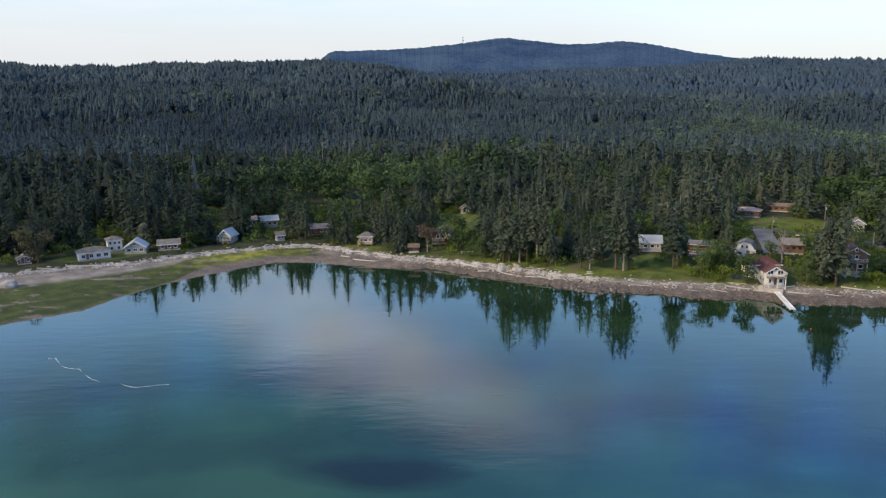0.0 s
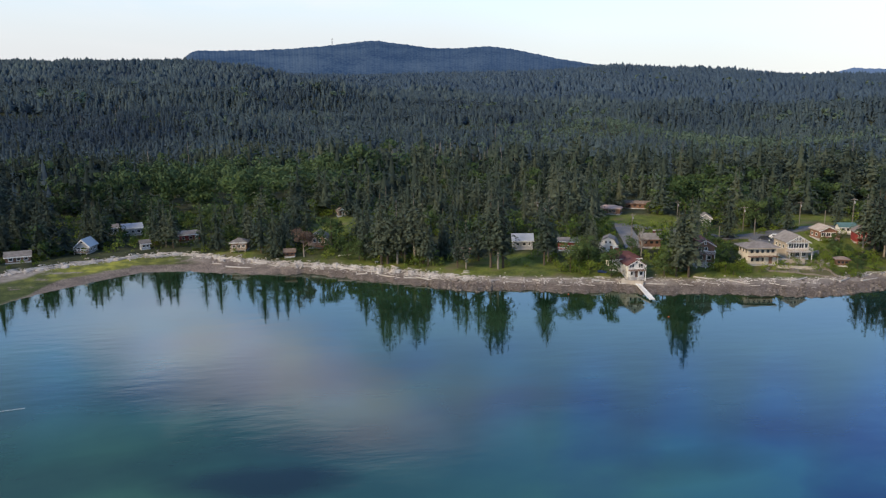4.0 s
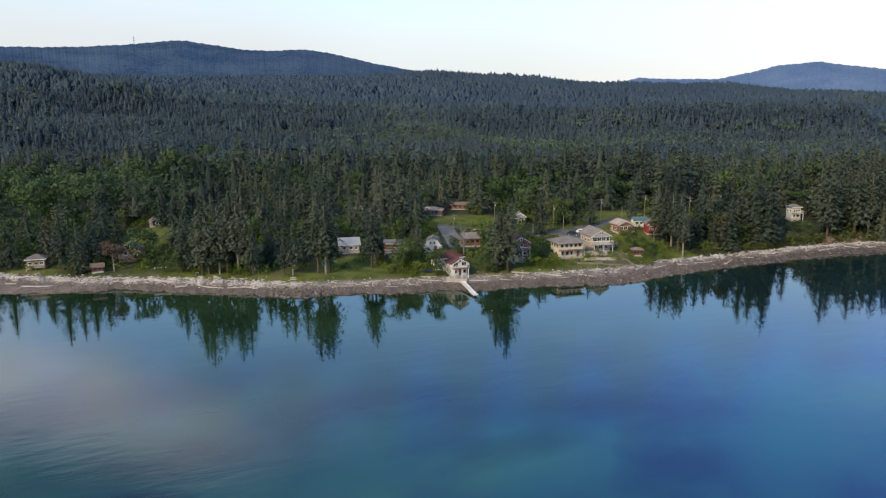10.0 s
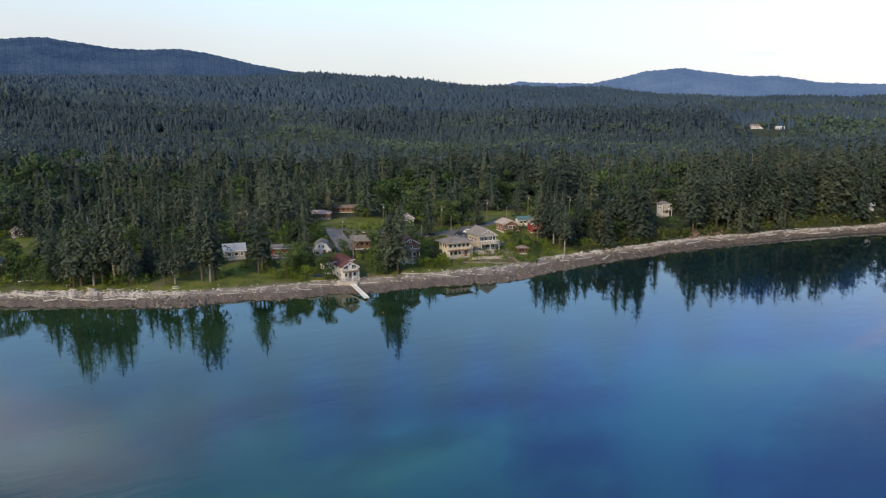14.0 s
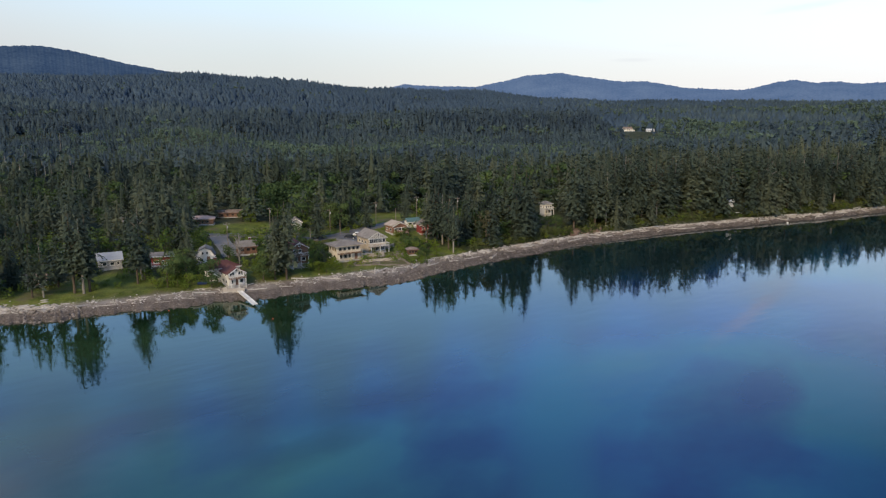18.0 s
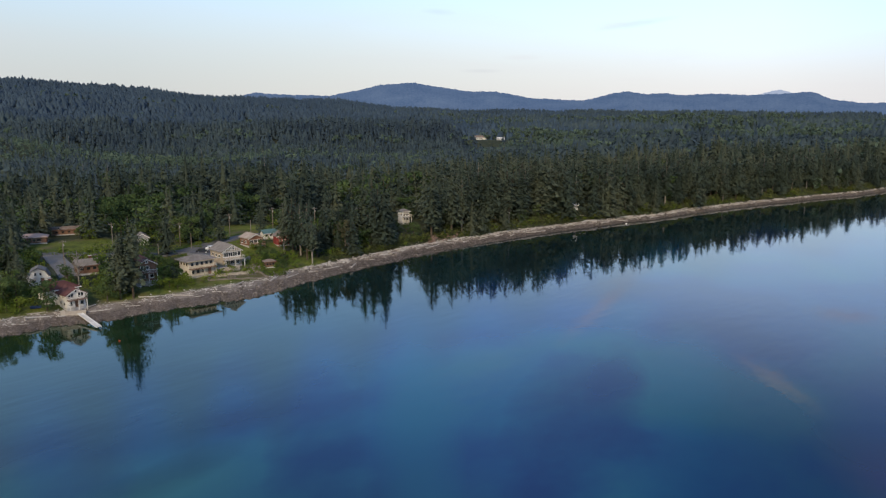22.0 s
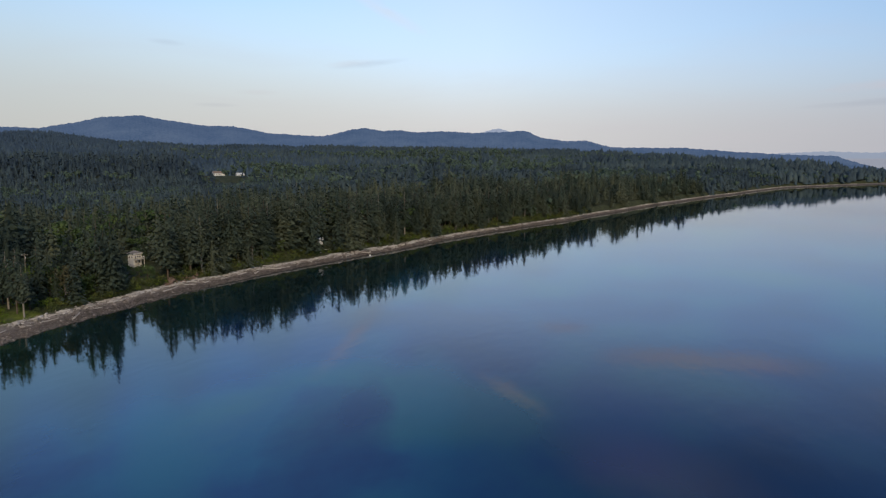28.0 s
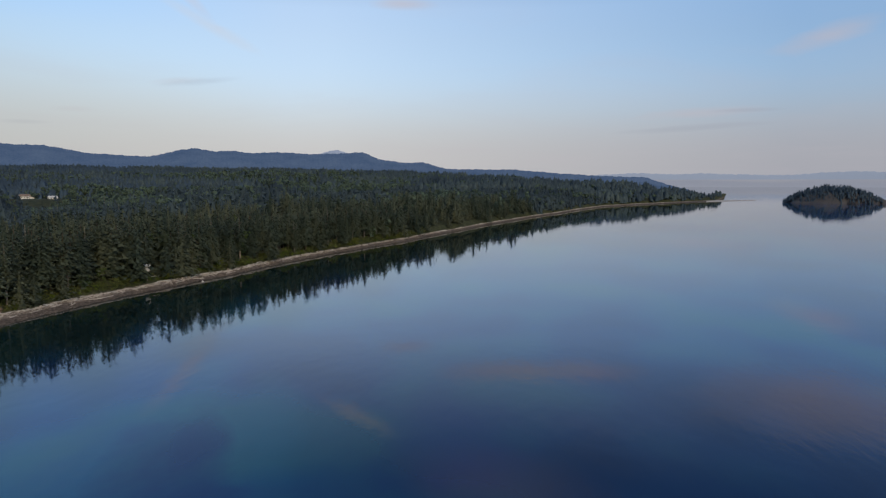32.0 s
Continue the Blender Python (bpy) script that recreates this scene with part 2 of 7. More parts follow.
M_BUSH = foliage("dark_bush_leaves", (0.034, 0.060, 0.018), (0.078, 0.122, 0.030), (0.150, 0.200, 0.046), 0.05)
M_LEAF = foliage("broad_leaves", (0.030, 0.053, 0.022), (0.061, 0.096, 0.034), (0.112, 0.148, 0.048))
M_SCRUB = foliage("shore_shrub_leaves", (0.046, 0.072, 0.012), (0.110, 0.155, 0.024), (0.200, 0.230, 0.046), 0.05)
M_BANK = foliage("bank_scrub_leaves", (0.044, 0.056, 0.020), (0.092, 0.112, 0.034), (0.165, 0.180, 0.056), 0.08)
M_ARBUTUS = foliage("arbutus_leaves", (0.072, 0.052, 0.036), (0.150, 0.104, 0.076), (0.230, 0.165, 0.122))
M_MAPLE = foliage("olive_maple_leaves", (0.050, 0.050, 0.028), (0.098, 0.094, 0.052), (0.150, 0.140, 0.078))
M_SILVER = foliage("silvery_willow_leaves", (0.12, 0.125, 0.085), (0.20, 0.205, 0.145), (0.28, 0.285, 0.21))
M_BARK = plain("bark", (0.035, 0.026, 0.019), (0.11, 0.085, 0.062), 0.9, 2.0, 0.6)
M_PALEBARK = plain("bleached_bark", (0.13, 0.115, 0.095), (0.28, 0.25, 0.215), 0.9, 2.0, 0.5)
M_DRIFT = plain("bleached_driftwood", (0.24, 0.215, 0.19), (0.54, 0.50, 0.455), 0.85, 1.2, 0.5)
M_ROCK = plain("grey_beach_rock", (0.08, 0.068, 0.062), (0.26, 0.225, 0.205), 0.85, 0.8, 0.7)
M_WHITE = plain("white_paint", (0.46, 0.44, 0.41), (0.74, 0.72, 0.68), 0.6, 1.5, 0.1)
M_BEIGE = plain("beige_siding", (0.28, 0.225, 0.165), (0.45, 0.375, 0.285), 0.7, 1.5, 0.2)
M_CREAM = plain("cream_stucco", (0.40, 0.345, 0.265), (0.58, 0.515, 0.415), 0.75, 1.5, 0.2)
M_GREY = plain("grey_siding", (0.20, 0.20, 0.20), (0.36, 0.36, 0.36), 0.7, 1.5, 0.2)
M_BROWN = plain("brown_timber_siding", (0.085, 0.044, 0.030), (0.21, 0.118, 0.078), 0.75, 1.5, 0.3)
M_TAN = plain("tan_cedar_siding", (0.26, 0.17, 0.12), (0.44, 0.31, 0.23), 0.75, 1.5, 0.3)
M_RED = plain("red_paint", (0.16, 0.025, 0.022), (0.34, 0.055, 0.05), 0.65, 1.5, 0.2)
M_ROOF_RED = plain("dark_red_shingles", (0.055, 0.022, 0.020), (0.125, 0.052, 0.046), 0.85, 3.0, 0.6)
M_ROOF_GREY = plain("grey_shingles", (0.090, 0.082, 0.075), (0.205, 0.188, 0.174), 0.85, 3.0, 0.6)
M_ROOF_SLATE = plain("weathered_brown_grey_shingles", (0.125, 0.108, 0.094), (0.245, 0.216, 0.192), 0.85, 3.0, 0.6)
M_ROOF_STEEL = plain("blue_grey_metal_roof", (0.19, 0.205, 0.225), (0.30, 0.32, 0.345), 0.5, 1.0, 0.1)
M_ROOF_PALE = plain("pale_metal_roof", (0.40, 0.41, 0.42), (0.60, 0.61, 0.62), 0.45, 1.0, 0.1)
M_ROOF_BROWN = plain("brown_shingles", (0.10, 0.075, 0.06), (0.24, 0.185, 0.15), 0.85, 3.0, 0.6)
M_ROOF_PINK = plain("faded_pink_shingles", (0.34, 0.215, 0.165), (0.52, 0.36, 0.285), 0.85, 3.0, 0.5)
M_ROOF_TAN = plain("pale_tan_shingles", (0.24, 0.19, 0.15), (0.42, 0.35, 0.285), 0.85, 3.0, 0.5)
M_CEDAR = plain("red_cedar_siding", (0.125, 0.058, 0.038), (0.25, 0.128, 0.085), 0.75, 1.5, 0.3)
M_ROOF_TEAL = plain("teal_metal_roof", (0.05, 0.10, 0.10), (0.11, 0.19, 0.18), 0.6, 1.0, 0.1)
M_CONCRETE = plain("concrete", (0.26, 0.25, 0.24), (0.46, 0.45, 0.43), 0.85, 1.5, 0.3)
M_ASPHALT = plain("asphalt", (0.085, 0.085, 0.09), (0.155, 0.155, 0.16), 0.85, 0.8, 0.3)
M_STONE = plain("pale_terrace_stone", (0.24, 0.21, 0.18), (0.46, 0.41, 0.35), 0.85, 1.5, 0.6)
M_DARKROCK = plain("dark_islet_rock", (0.03, 0.029, 0.031), (0.09, 0.085, 0.086), 0.9, 0.1, 0.5)
M_REDROCK = plain("reddish_bank_rock", (0.11, 0.072, 0.056), (0.25, 0.175, 0.14), 0.9, 0.6, 0.7)
M_POLE = plain("weathered_pole_wood", (0.10, 0.085, 0.07), (0.22, 0.19, 0.16), 0.85, 2.0, 0.3)
M_BLACK = plain("black_rubber", (0.012, 0.012, 0.012), (0.03, 0.03, 0.03), 0.7, 2.0, 0.1)
M_DARKCAR = plain("dark_blue_car_paint", (0.015, 0.018, 0.03), (0.03, 0.035, 0.05), 0.25, 1.0, 0.0, spec=0.5)
M_WHITECAR = plain("white_car_paint", (0.62, 0.62, 0.62), (0.78, 0.78, 0.78), 0.25, 1.0, 0.0, spec=0.5)
M_TARP = plain("blue_tarpaulin", (0.015, 0.03, 0.08), (0.03, 0.055, 0.15), 0.5, 1.0, 0.3)
M_ORANGE = plain("orange_plastic", (0.45, 0.06, 0.02), (0.65, 0.10, 0.03), 0.4, 1.0, 0.1)


def cobble_material():
    """Beach stones, each with a tone of its own."""
    m, nt, b = material("mixed_cobbles")
    f = maths(nt, "ADD", maths(nt, "MULTIPLY", attr(nt, "tint"), 0.8), maths(nt, "MULTIPLY", noise_node(nt, 5.0, 4.0, position(nt)), 0.3))
    link(nt, ramp(nt, f, ((0.1, (0.046, 0.038, 0.032)), (0.5, (0.096, 0.079, 0.067)), (0.85, (0.160, 0.133, 0.114)), (1.0, (0.28, 0.24, 0.21)))), b.inputs["Base Color"])
    b.inputs["Roughness"].default_value = 0.85
    return m


M_COBBLE = cobble_material()


def glass_material():
    m, nt, b = material("window_glass")
    b.inputs["Base Color"].default_value = (0.02, 0.025, 0.03, 1)
    b.inputs["Roughness"].default_value = 0.06
    b.inputs["Specular IOR Level"].default_value = 0.8
    return m


M_GLASS = glass_material()


def water_material():
    m, nt, b = material("sea_water")
    pos = position(nt)
    stretch = nt.nodes.new("ShaderNodeMapping")
    stretch.inputs["Rotation"].default_value = (0, 0, radians(-35))
    stretch.inputs["Scale"].default_value = (0.7, 1.0, 1.0)
    link(nt, pos, stretch.inputs["Vector"])
    big = noise_node(nt, 0.014, 2.0, stretch.outputs[0])
    mid = noise_node(nt, 0.045, 4.0, stretch.outputs[0], 0.55)
    f = maths(nt, "ADD", maths(nt, "MULTIPLY", big, 0.78), maths(nt, "MULTIPLY", mid, 0.22))
    open_sea = ramp(nt, f, ((0.38, (0.004, 0.018, 0.076)), (0.46, (0.005, 0.041, 0.126)), (0.54, (0.009, 0.080, 0.150)), (0.62, (0.018, 0.110, 0.138))))
    bay = ramp(nt, f, ((0.38, (0.004, 0.020, 0.020)), (0.46, (0.015, 0.060, 0.046)), (0.60, (0.042, 0.118, 0.076))))
    xyz = nt.nodes.new("ShaderNodeSeparateXYZ")
    link(nt, pos, xyz.inputs[0])
    shallow = maths(nt, "MINIMUM", maths(nt, "MAXIMUM", maths(nt, "DIVIDE", maths(nt, "SUBTRACT", 85.0, xyz.outputs[0]), 105.0), 0.0), 1.0)
    near = nt.nodes.new("ShaderNodeVectorMath")
    near.operation = "LENGTH"
    link(nt, pos, near.inputs[0])
    shallow = maths(nt, "MULTIPLY", shallow, maths(nt, "MINIMUM", maths(nt, "MAXIMUM", maths(nt, "DIVIDE", maths(nt, "SUBTRACT", 185.0, near.outputs["Value"]), 70.0), 0.0), 1.0))
    navy = ramp(nt, f, ((0.38, (0.003, 0.017, 0.088)), (0.48, (0.003, 0.037, 0.146)), (0.55, (0.005, 0.070, 0.168)), (0.64, (0.010, 0.094, 0.148))))
    east = maths(nt, "MINIMUM", maths(nt, "MAXIMUM", maths(nt, "DIVIDE", maths(nt, "SUBTRACT", xyz.outputs[0], 70.0), 70.0), 0.0), 1.0)
    strait = maths(nt, "MINIMUM", maths(nt, "MAXIMUM", maths(nt, "DIVIDE", maths(nt, "SUBTRACT", maths(nt, "MULTIPLY", xyz.outputs[0], 0.45), xyz.outputs[1]), 45.0), 0.0), 1.0)
    strait = maths(nt, "MULTIPLY", strait, maths(nt, "MINIMUM", maths(nt, "MAXIMUM", maths(nt, "DIVIDE", maths(nt, "SUBTRACT", 240.0, near.outputs["Value"]), 110.0), 0.0), 1.0))
    abyss = ramp(nt, f, ((0.38, (0.003, 0.008, 0.030)), (0.50, (0.003, 0.020, 0.062)), (0.64, (0.007, 0.045, 0.070))))
    # dark inshore colour, reaching as far out as the mirrored trees
    inshore_green = ramp(nt, mid, ((0.35, (0.006, 0.018, 0.008)), (0.65, (0.018, 0.040, 0.017))))
    inshore_dark = ramp(nt, mid, ((0.35, (0.004, 0.012, 0.014)), (0.65, (0.008, 0.024, 0.024))))
    inshore = mix(nt, maths(nt, "MINIMUM", maths(nt, "MAXIMUM", maths(nt, "DIVIDE", maths(nt, "SUBTRACT", xyz.outputs[0], 90.0), 90.0), 0.0), 1.0), inshore_green, inshore_dark)
    deep = mix(nt, strait, mix(nt, east, mix(nt, shallow, open_sea, bay), navy), abyss)
    under = maths(nt, "MULTIPLY", maths(nt, "MINIMUM", maths(nt, "MAXIMUM", maths(nt, "DIVIDE", maths(nt, "SUBTRACT", 135.0, near.outputs["Value"]), 55.0), 0.0), 1.0), 0.5)
    deep = mix(nt, maths(nt, "MULTIPLY", under, shallow), deep, (0.005, 0.028, 0.024))
    # eelgrass (green_bed), pale (sand) and navy streaks in the water colour, ragged at the edges: place, half sizes,
    # turn, amount, colour
    navy_streak, green_bed, sand = (0.003, 0.017, 0.088), (0.003, 0.012, 0.022), (0.008, 0.094, 0.150)
    for cx, cy, half_x, half_y, turn, amount, colour in (
            (96, 75, 66, 7, 39, 0.6, sand), (63, 101, 48, 6, 58, 0.22, sand), (150, 43, 36, 8, 16, 0.5, sand), (24, 128, 26, 10, 25, 0.45, (0.036, 0.110, 0.062)),
            (-9.5, 98, 14, 5, -5, 0.9, green_bed), (-36, 104, 22, 7, 12, 0.5, green_bed), (54, 90, 14, 5, 4, 0.35, green_bed), (45, 102, 36, 8, 66, 0.45, navy_streak),
            (80, 86, 38, 8, 47, 0.75, navy_streak), (110, 50, 44, 12, 24, 0.75, navy_streak), (128, 50, 30, 6, 22, 0.6, navy_streak), (135, 2, 42, 16, 2, 0.6, navy_streak)):
        dx, dy = maths(nt, "SUBTRACT", xyz.outputs[0], float(cx)), maths(nt, "SUBTRACT", xyz.outputs[1], float(cy))
        c, k = math.cos(radians(turn)), math.sin(radians(turn))
        along = maths(nt, "DIVIDE", maths(nt, "ADD", maths(nt, "MULTIPLY", dx, c), maths(nt, "MULTIPLY", dy, k)), float(half_x))
        across = maths(nt, "DIVIDE", maths(nt, "SUBTRACT", maths(nt, "MULTIPLY", dy, c), maths(nt, "MULTIPLY", dx, k)), float(half_y))
        q = maths(nt, "ADD", maths(nt, "MULTIPLY", along, along), maths(nt, "MULTIPLY", across, across))
        q = maths(nt, "ADD", q, maths(nt, "MULTIPLY", maths(nt, "SUBTRACT", mid, 0.5), 2.6))
        blotch = maths(nt, "MINIMUM", maths(nt, "MAXIMUM", maths(nt, "MULTIPLY", maths(nt, "SUBTRACT", 1.2, q), 0.75), 0.0), 1.0)
        deep = mix(nt, maths(nt, "MULTIPLY", blotch, amount), deep, colour)
    link(nt, mix(nt, attr(nt, "offshore"), inshore, deep), b.inputs["Base Color"])
    b.inputs["IOR"].default_value = 1.33
    b.inputs["Specular IOR Level"].default_value = 0.42
    b.inputs["Roughness"].default_value = 0.015
    mp = nt.nodes.new("ShaderNodeMapping")
    mp.inputs["Rotation"].default_value = (0, 0, radians(20))
    mp.inputs["Scale"].default_value = (0.35, 1.0, 1.0)
    link(nt, pos, mp.inputs["Vector"])
    swell, ripple = noise_node(nt, 0.35, 2.0, mp.outputs[0]), noise_node(nt, 1.6, 2.0, mp.outputs[0])
    calm = maths(nt, "MULTIPLY", noise_node(nt, 0.02, 3.0, pos), 1.0)
    h = maths(nt, "MULTIPLY", maths(nt, "ADD", swell, maths(nt, "MULTIPLY", ripple, 0.18)), calm)
    bump(nt, b, h, 0.6, 0.08)
    return m


M_WATER = water_material()


def ground_material():
    """Gravel beach, algae flat, lawn and forest floor, by the masks kept on the mesh."""
    m, nt, b = material("shore_ground")
    pos = position(nt)
    big, fine, mid = noise_node(nt, 0.03, 4.0, pos), noise_node(nt, 2.2, 5.0, pos), noise_node(nt, 0.22, 5.0, pos)
    gravel = ramp(nt, maths(nt, "ADD", maths(nt, "MULTIPLY", mid, 0.3), maths(nt, "MULTIPLY", fine, 0.7)),
                  ((0.36, (0.070, 0.054, 0.043)), (0.5, (0.140, 0.112, 0.093)), (0.62, (0.235, 0.194, 0.163))))
    algae = ramp(nt, maths(nt, "ADD", maths(nt, "MULTIPLY", mid, 0.55), maths(nt, "MULTIPLY", fine, 0.45)), ((0.36, (0.022, 0.032, 0.010)), (0.5, (0.046, 0.060, 0.014)), (0.62, (0.082, 0.096, 0.024))))
    vivid = ramp(nt, mid, ((0.34, (0.070, 0.078, 0.020)), (0.5, (0.150, 0.156, 0.030)), (0.62, (0.27, 0.265, 0.042))))
    algae = mix(nt, attr(nt, "fresh"), algae, vivid)
    lawn = ramp(nt, maths(nt, "ADD", maths(nt, "MULTIPLY", mid, 0.5), maths(nt, "MULTIPLY", fine, 0.5)),
                ((0.34, (0.036, 0.050, 0.010)), (0.5, (0.088, 0.110, 0.016)), (0.66, (0.170, 0.180, 0.036))))
    worn = maths(nt, "MINIMUM", maths(nt, "MAXIMUM", maths(nt, "MULTIPLY", maths(nt, "SUBTRACT", noise_node(nt, 0.11, 5.0, pos), 0.52), 7.0), 0.0), 0.8)
    lawn = mix(nt, worn, lawn, (0.105, 0.088, 0.048))
    floor = ramp(nt, mid, ((0.35, (0.020, 0.026, 0.012)), (0.65, (0.050, 0.055, 0.025))))
    c = mix(nt, attr(nt, "lawn"), floor, lawn)
    sand = ramp(nt, mid, ((0.35, (0.16, 0.138, 0.118)), (0.65, (0.29, 0.256, 0.222))))
    stony = ramp(nt, maths(nt, "ADD", maths(nt, "MULTIPLY", noise_node(nt, 0.7, 4.0, pos), 0.6), maths(nt, "MULTIPLY", fine, 0.4)), ((0.38, (0.026, 0.021, 0.018)), (0.52, (0.070, 0.057, 0.048)), (0.64, (0.150, 0.125, 0.108))))
    gravel = mix(nt, attr(nt, "wet"), gravel, stony)
    c = mix(nt, attr(nt, "beach"), c, mix(nt, attr(nt, "sand"), gravel, sand))
    flat = nt.nodes.new("ShaderNodeMapping")
    flat.inputs["Rotation"].default_value = (0, 0, radians(-20))
    flat.inputs["Scale"].default_value = (0.7, 1.3, 1.0)
    link(nt, pos, flat.inputs["Vector"])
    patchy = maths(nt, "MULTIPLY", attr(nt, "algae"), maths(nt, "MINIMUM", maths(nt, "MAXIMUM", maths(nt, "MULTIPLY", maths(nt, "SUBTRACT", noise_node(nt, 0.14, 7.0, flat.outputs[0], 0.62), 0.385), 18.0), 0.0), 1.0))
    c = mix(nt, patchy, c, algae)
    link(nt, c, b.inputs["Base Color"])
    b.inputs["Roughness"].default_value = 0.9
    b.inputs["Specular IOR Level"].default_value = 0.2
    bump(nt, b, fine, 0.6, 0.15)
    return m


M_GROUND = ground_material()


def mountain_material(name, dark, light, haze_colour, glow):
    """Far wooded slope; emission stands in for the haze of kilometres of evening air."""
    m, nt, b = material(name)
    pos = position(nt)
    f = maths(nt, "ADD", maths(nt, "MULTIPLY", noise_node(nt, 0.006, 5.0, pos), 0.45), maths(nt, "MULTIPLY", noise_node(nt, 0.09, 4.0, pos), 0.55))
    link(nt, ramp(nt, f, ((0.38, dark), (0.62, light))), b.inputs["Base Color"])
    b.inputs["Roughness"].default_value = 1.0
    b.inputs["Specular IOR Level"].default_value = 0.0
    b.inputs["Emission Color"].default_value = (*haze_colour, 1)
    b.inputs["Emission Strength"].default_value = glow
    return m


# emission tints below paint the distance haze onto each backdrop
M_MT_NEAR = mountain_material("hazed_wooded_mountain", (0.004, 0.009, 0.014), (0.046, 0.060, 0.064), (0.017, 0.036, 0.084), 1.0)
M_MT_FAR = mountain_material("hazed_distant_mountain", (0.014, 0.028, 0.044), (0.062, 0.080, 0.092), (0.060, 0.097, 0.188), 1.0)
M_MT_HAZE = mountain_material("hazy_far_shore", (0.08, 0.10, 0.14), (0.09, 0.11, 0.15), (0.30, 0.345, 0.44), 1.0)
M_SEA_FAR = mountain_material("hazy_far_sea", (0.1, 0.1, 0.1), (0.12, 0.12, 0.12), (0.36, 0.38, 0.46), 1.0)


# ---------------------------------------------------------------- the lie of the land
# bearing, range of the waterline, range of the drift line (degrees to the right of the y axis, metres)
SHORE = np.array([
    (-75, 190, 262), (-40, 200, 262), (-32, 205, 260), (-27, 208, 259), (-24, 220, 257), (-20, 233, 261), (-16, 242, 265), (-13, 249, 268), (-10, 245, 266),
    (-7, 237, 253), (-3.4, 230, 240), (-0.6, 229, 234), (3.3, 217, 226), (8, 208, 217), (12.2, 200.5, 209), (17, 202, 209), (21, 200, 209),
    (25, 204, 212), (27, 202, 213.5), (31, 208, 217), (36.5, 213, 226), (39, 216, 231.5), (41, 225, 241), (45.5, 245, 258), (49.5, 263, 276),
    (53.5, 285, 298.5), (57.5, 307, 317.5), (61.6, 333, 342), (66, 363, 371), (70.7, 401, 408), (75.3, 457, 465), (80, 523, 530)])
SHORE_FAR = np.array([(84.3, 595, 604), (88.6, 716, 726), (92.8, 885, 897), (96.7, 1096, 1110), (100, 1370, 1386), (103.5, 1530, 1547), (106.5, 1690, 1710), (108.3, 1770, 1795), (108.8, 2100, 2130), (109.4, 4000, 4100), (150, 9000, 9100)])
SHORE = np.vstack((SHORE, SHORE_FAR))
fine_az = np.concatenate((np.arange(-75, 84, 0.25), SHORE_FAR[:, 0]))
wobble = 1.1 * np.sin(fine_az * 2.9 + 0.7) * np.sin(fine_az * 0.83) + 0.7 * np.sin(fine_az * 7.3 + 2.0) + 0.5 * np.sin(fine_az * 13.1)
fine_w = np.interp(fine_az, SHORE[:, 0], SHORE[:, 1]) + np.where(fine_az < 84, wobble * np.clip((fine_az + 14) / 8, 0.35, 1), 0)
SHORE = np.stack((fine_az, fine_w, np.interp(fine_az, SHORE[:, 0], SHORE[:, 2]) + np.where(fine_az < 84, 0.5 * np.sin(fine_az * 4.7), 0)), 1)
# bearing, angle of the wooded skyline, range of the ridge
RIDGE = np.array([
    (-75, 3.3, 2200), (-31, 3.32, 2200), (-24, 3.24, 2200), (-22, 3.5, 2200), (-9, 3.69, 2200), (-6, 3.41, 2250), (-1.5, 2.79, 2300), (3, 2.58, 2350),
    (9.5, 2.69, 2400), (16, 2.70, 2400), (21, 2.98, 2400), (24.5, 2.99, 2400), (28.7, 2.78, 2400), (32.5, 2.40, 2400), (37, 2.02, 2450), (45, 1.95, 2500),
    (50, 1.35, 2600), (54.6, 1.05, 2600), (66, 1.0, 2600), (76, 0.85, 2600), (84, 0.66, 2400), (88.3, 0.50, 2100), (92, 0.30, 1900), (96.5, 0.05, 1750),
    (100, -0.10, 1720), (103, -0.28, 1760), (106, -0.55, 1800), (108, -0.85, 1830), (109, -1.6, 2300)])
# bearing, angle of the nearer shoulder of the hills, range of its crest
SHOULDER = np.array([
    (-75, 3.3, 1900), (-31, 3.32, 1900), (-24, 3.24, 1900), (-22, 3.5, 1900), (-9, 3.69, 1900), (-5, 3.3, 1850), (0, 2.2, 1750), (6.5, 1.3, 1650),
    (13, 0.95, 1550), (20, 0.45, 1450), (24.5, 0.15, 1350), (29, 0.10, 1300), (35, 0.35, 1250), (45, 0.58, 1250), (51, 0.55, 1250), (54, 0.30, 1200), (55.6, -0.9, 1150),
    (56.6, -2.4, 1100), (160, -2.6, 1000)])
SEABED = -2.5


def smooth(x):
    x = np.clip(x, 0, 1)
    return x * x * (3 - 2 * x)


def lump(x, y, scale, seed=0.0):
    """Cheap rolling relief, about -1 to 1."""
    a = np.sin(x / scale + seed) * np.cos(y / scale * 1.13 + seed * 1.7)
    b = np.sin(x / scale * 2.17 + y / scale * 1.3 + seed * 2.3) * 0.5
    c = np.cos(x / scale * 4.1 - y / scale * 3.3 + seed) * 0.25
    return (a + b + c) / 1.4


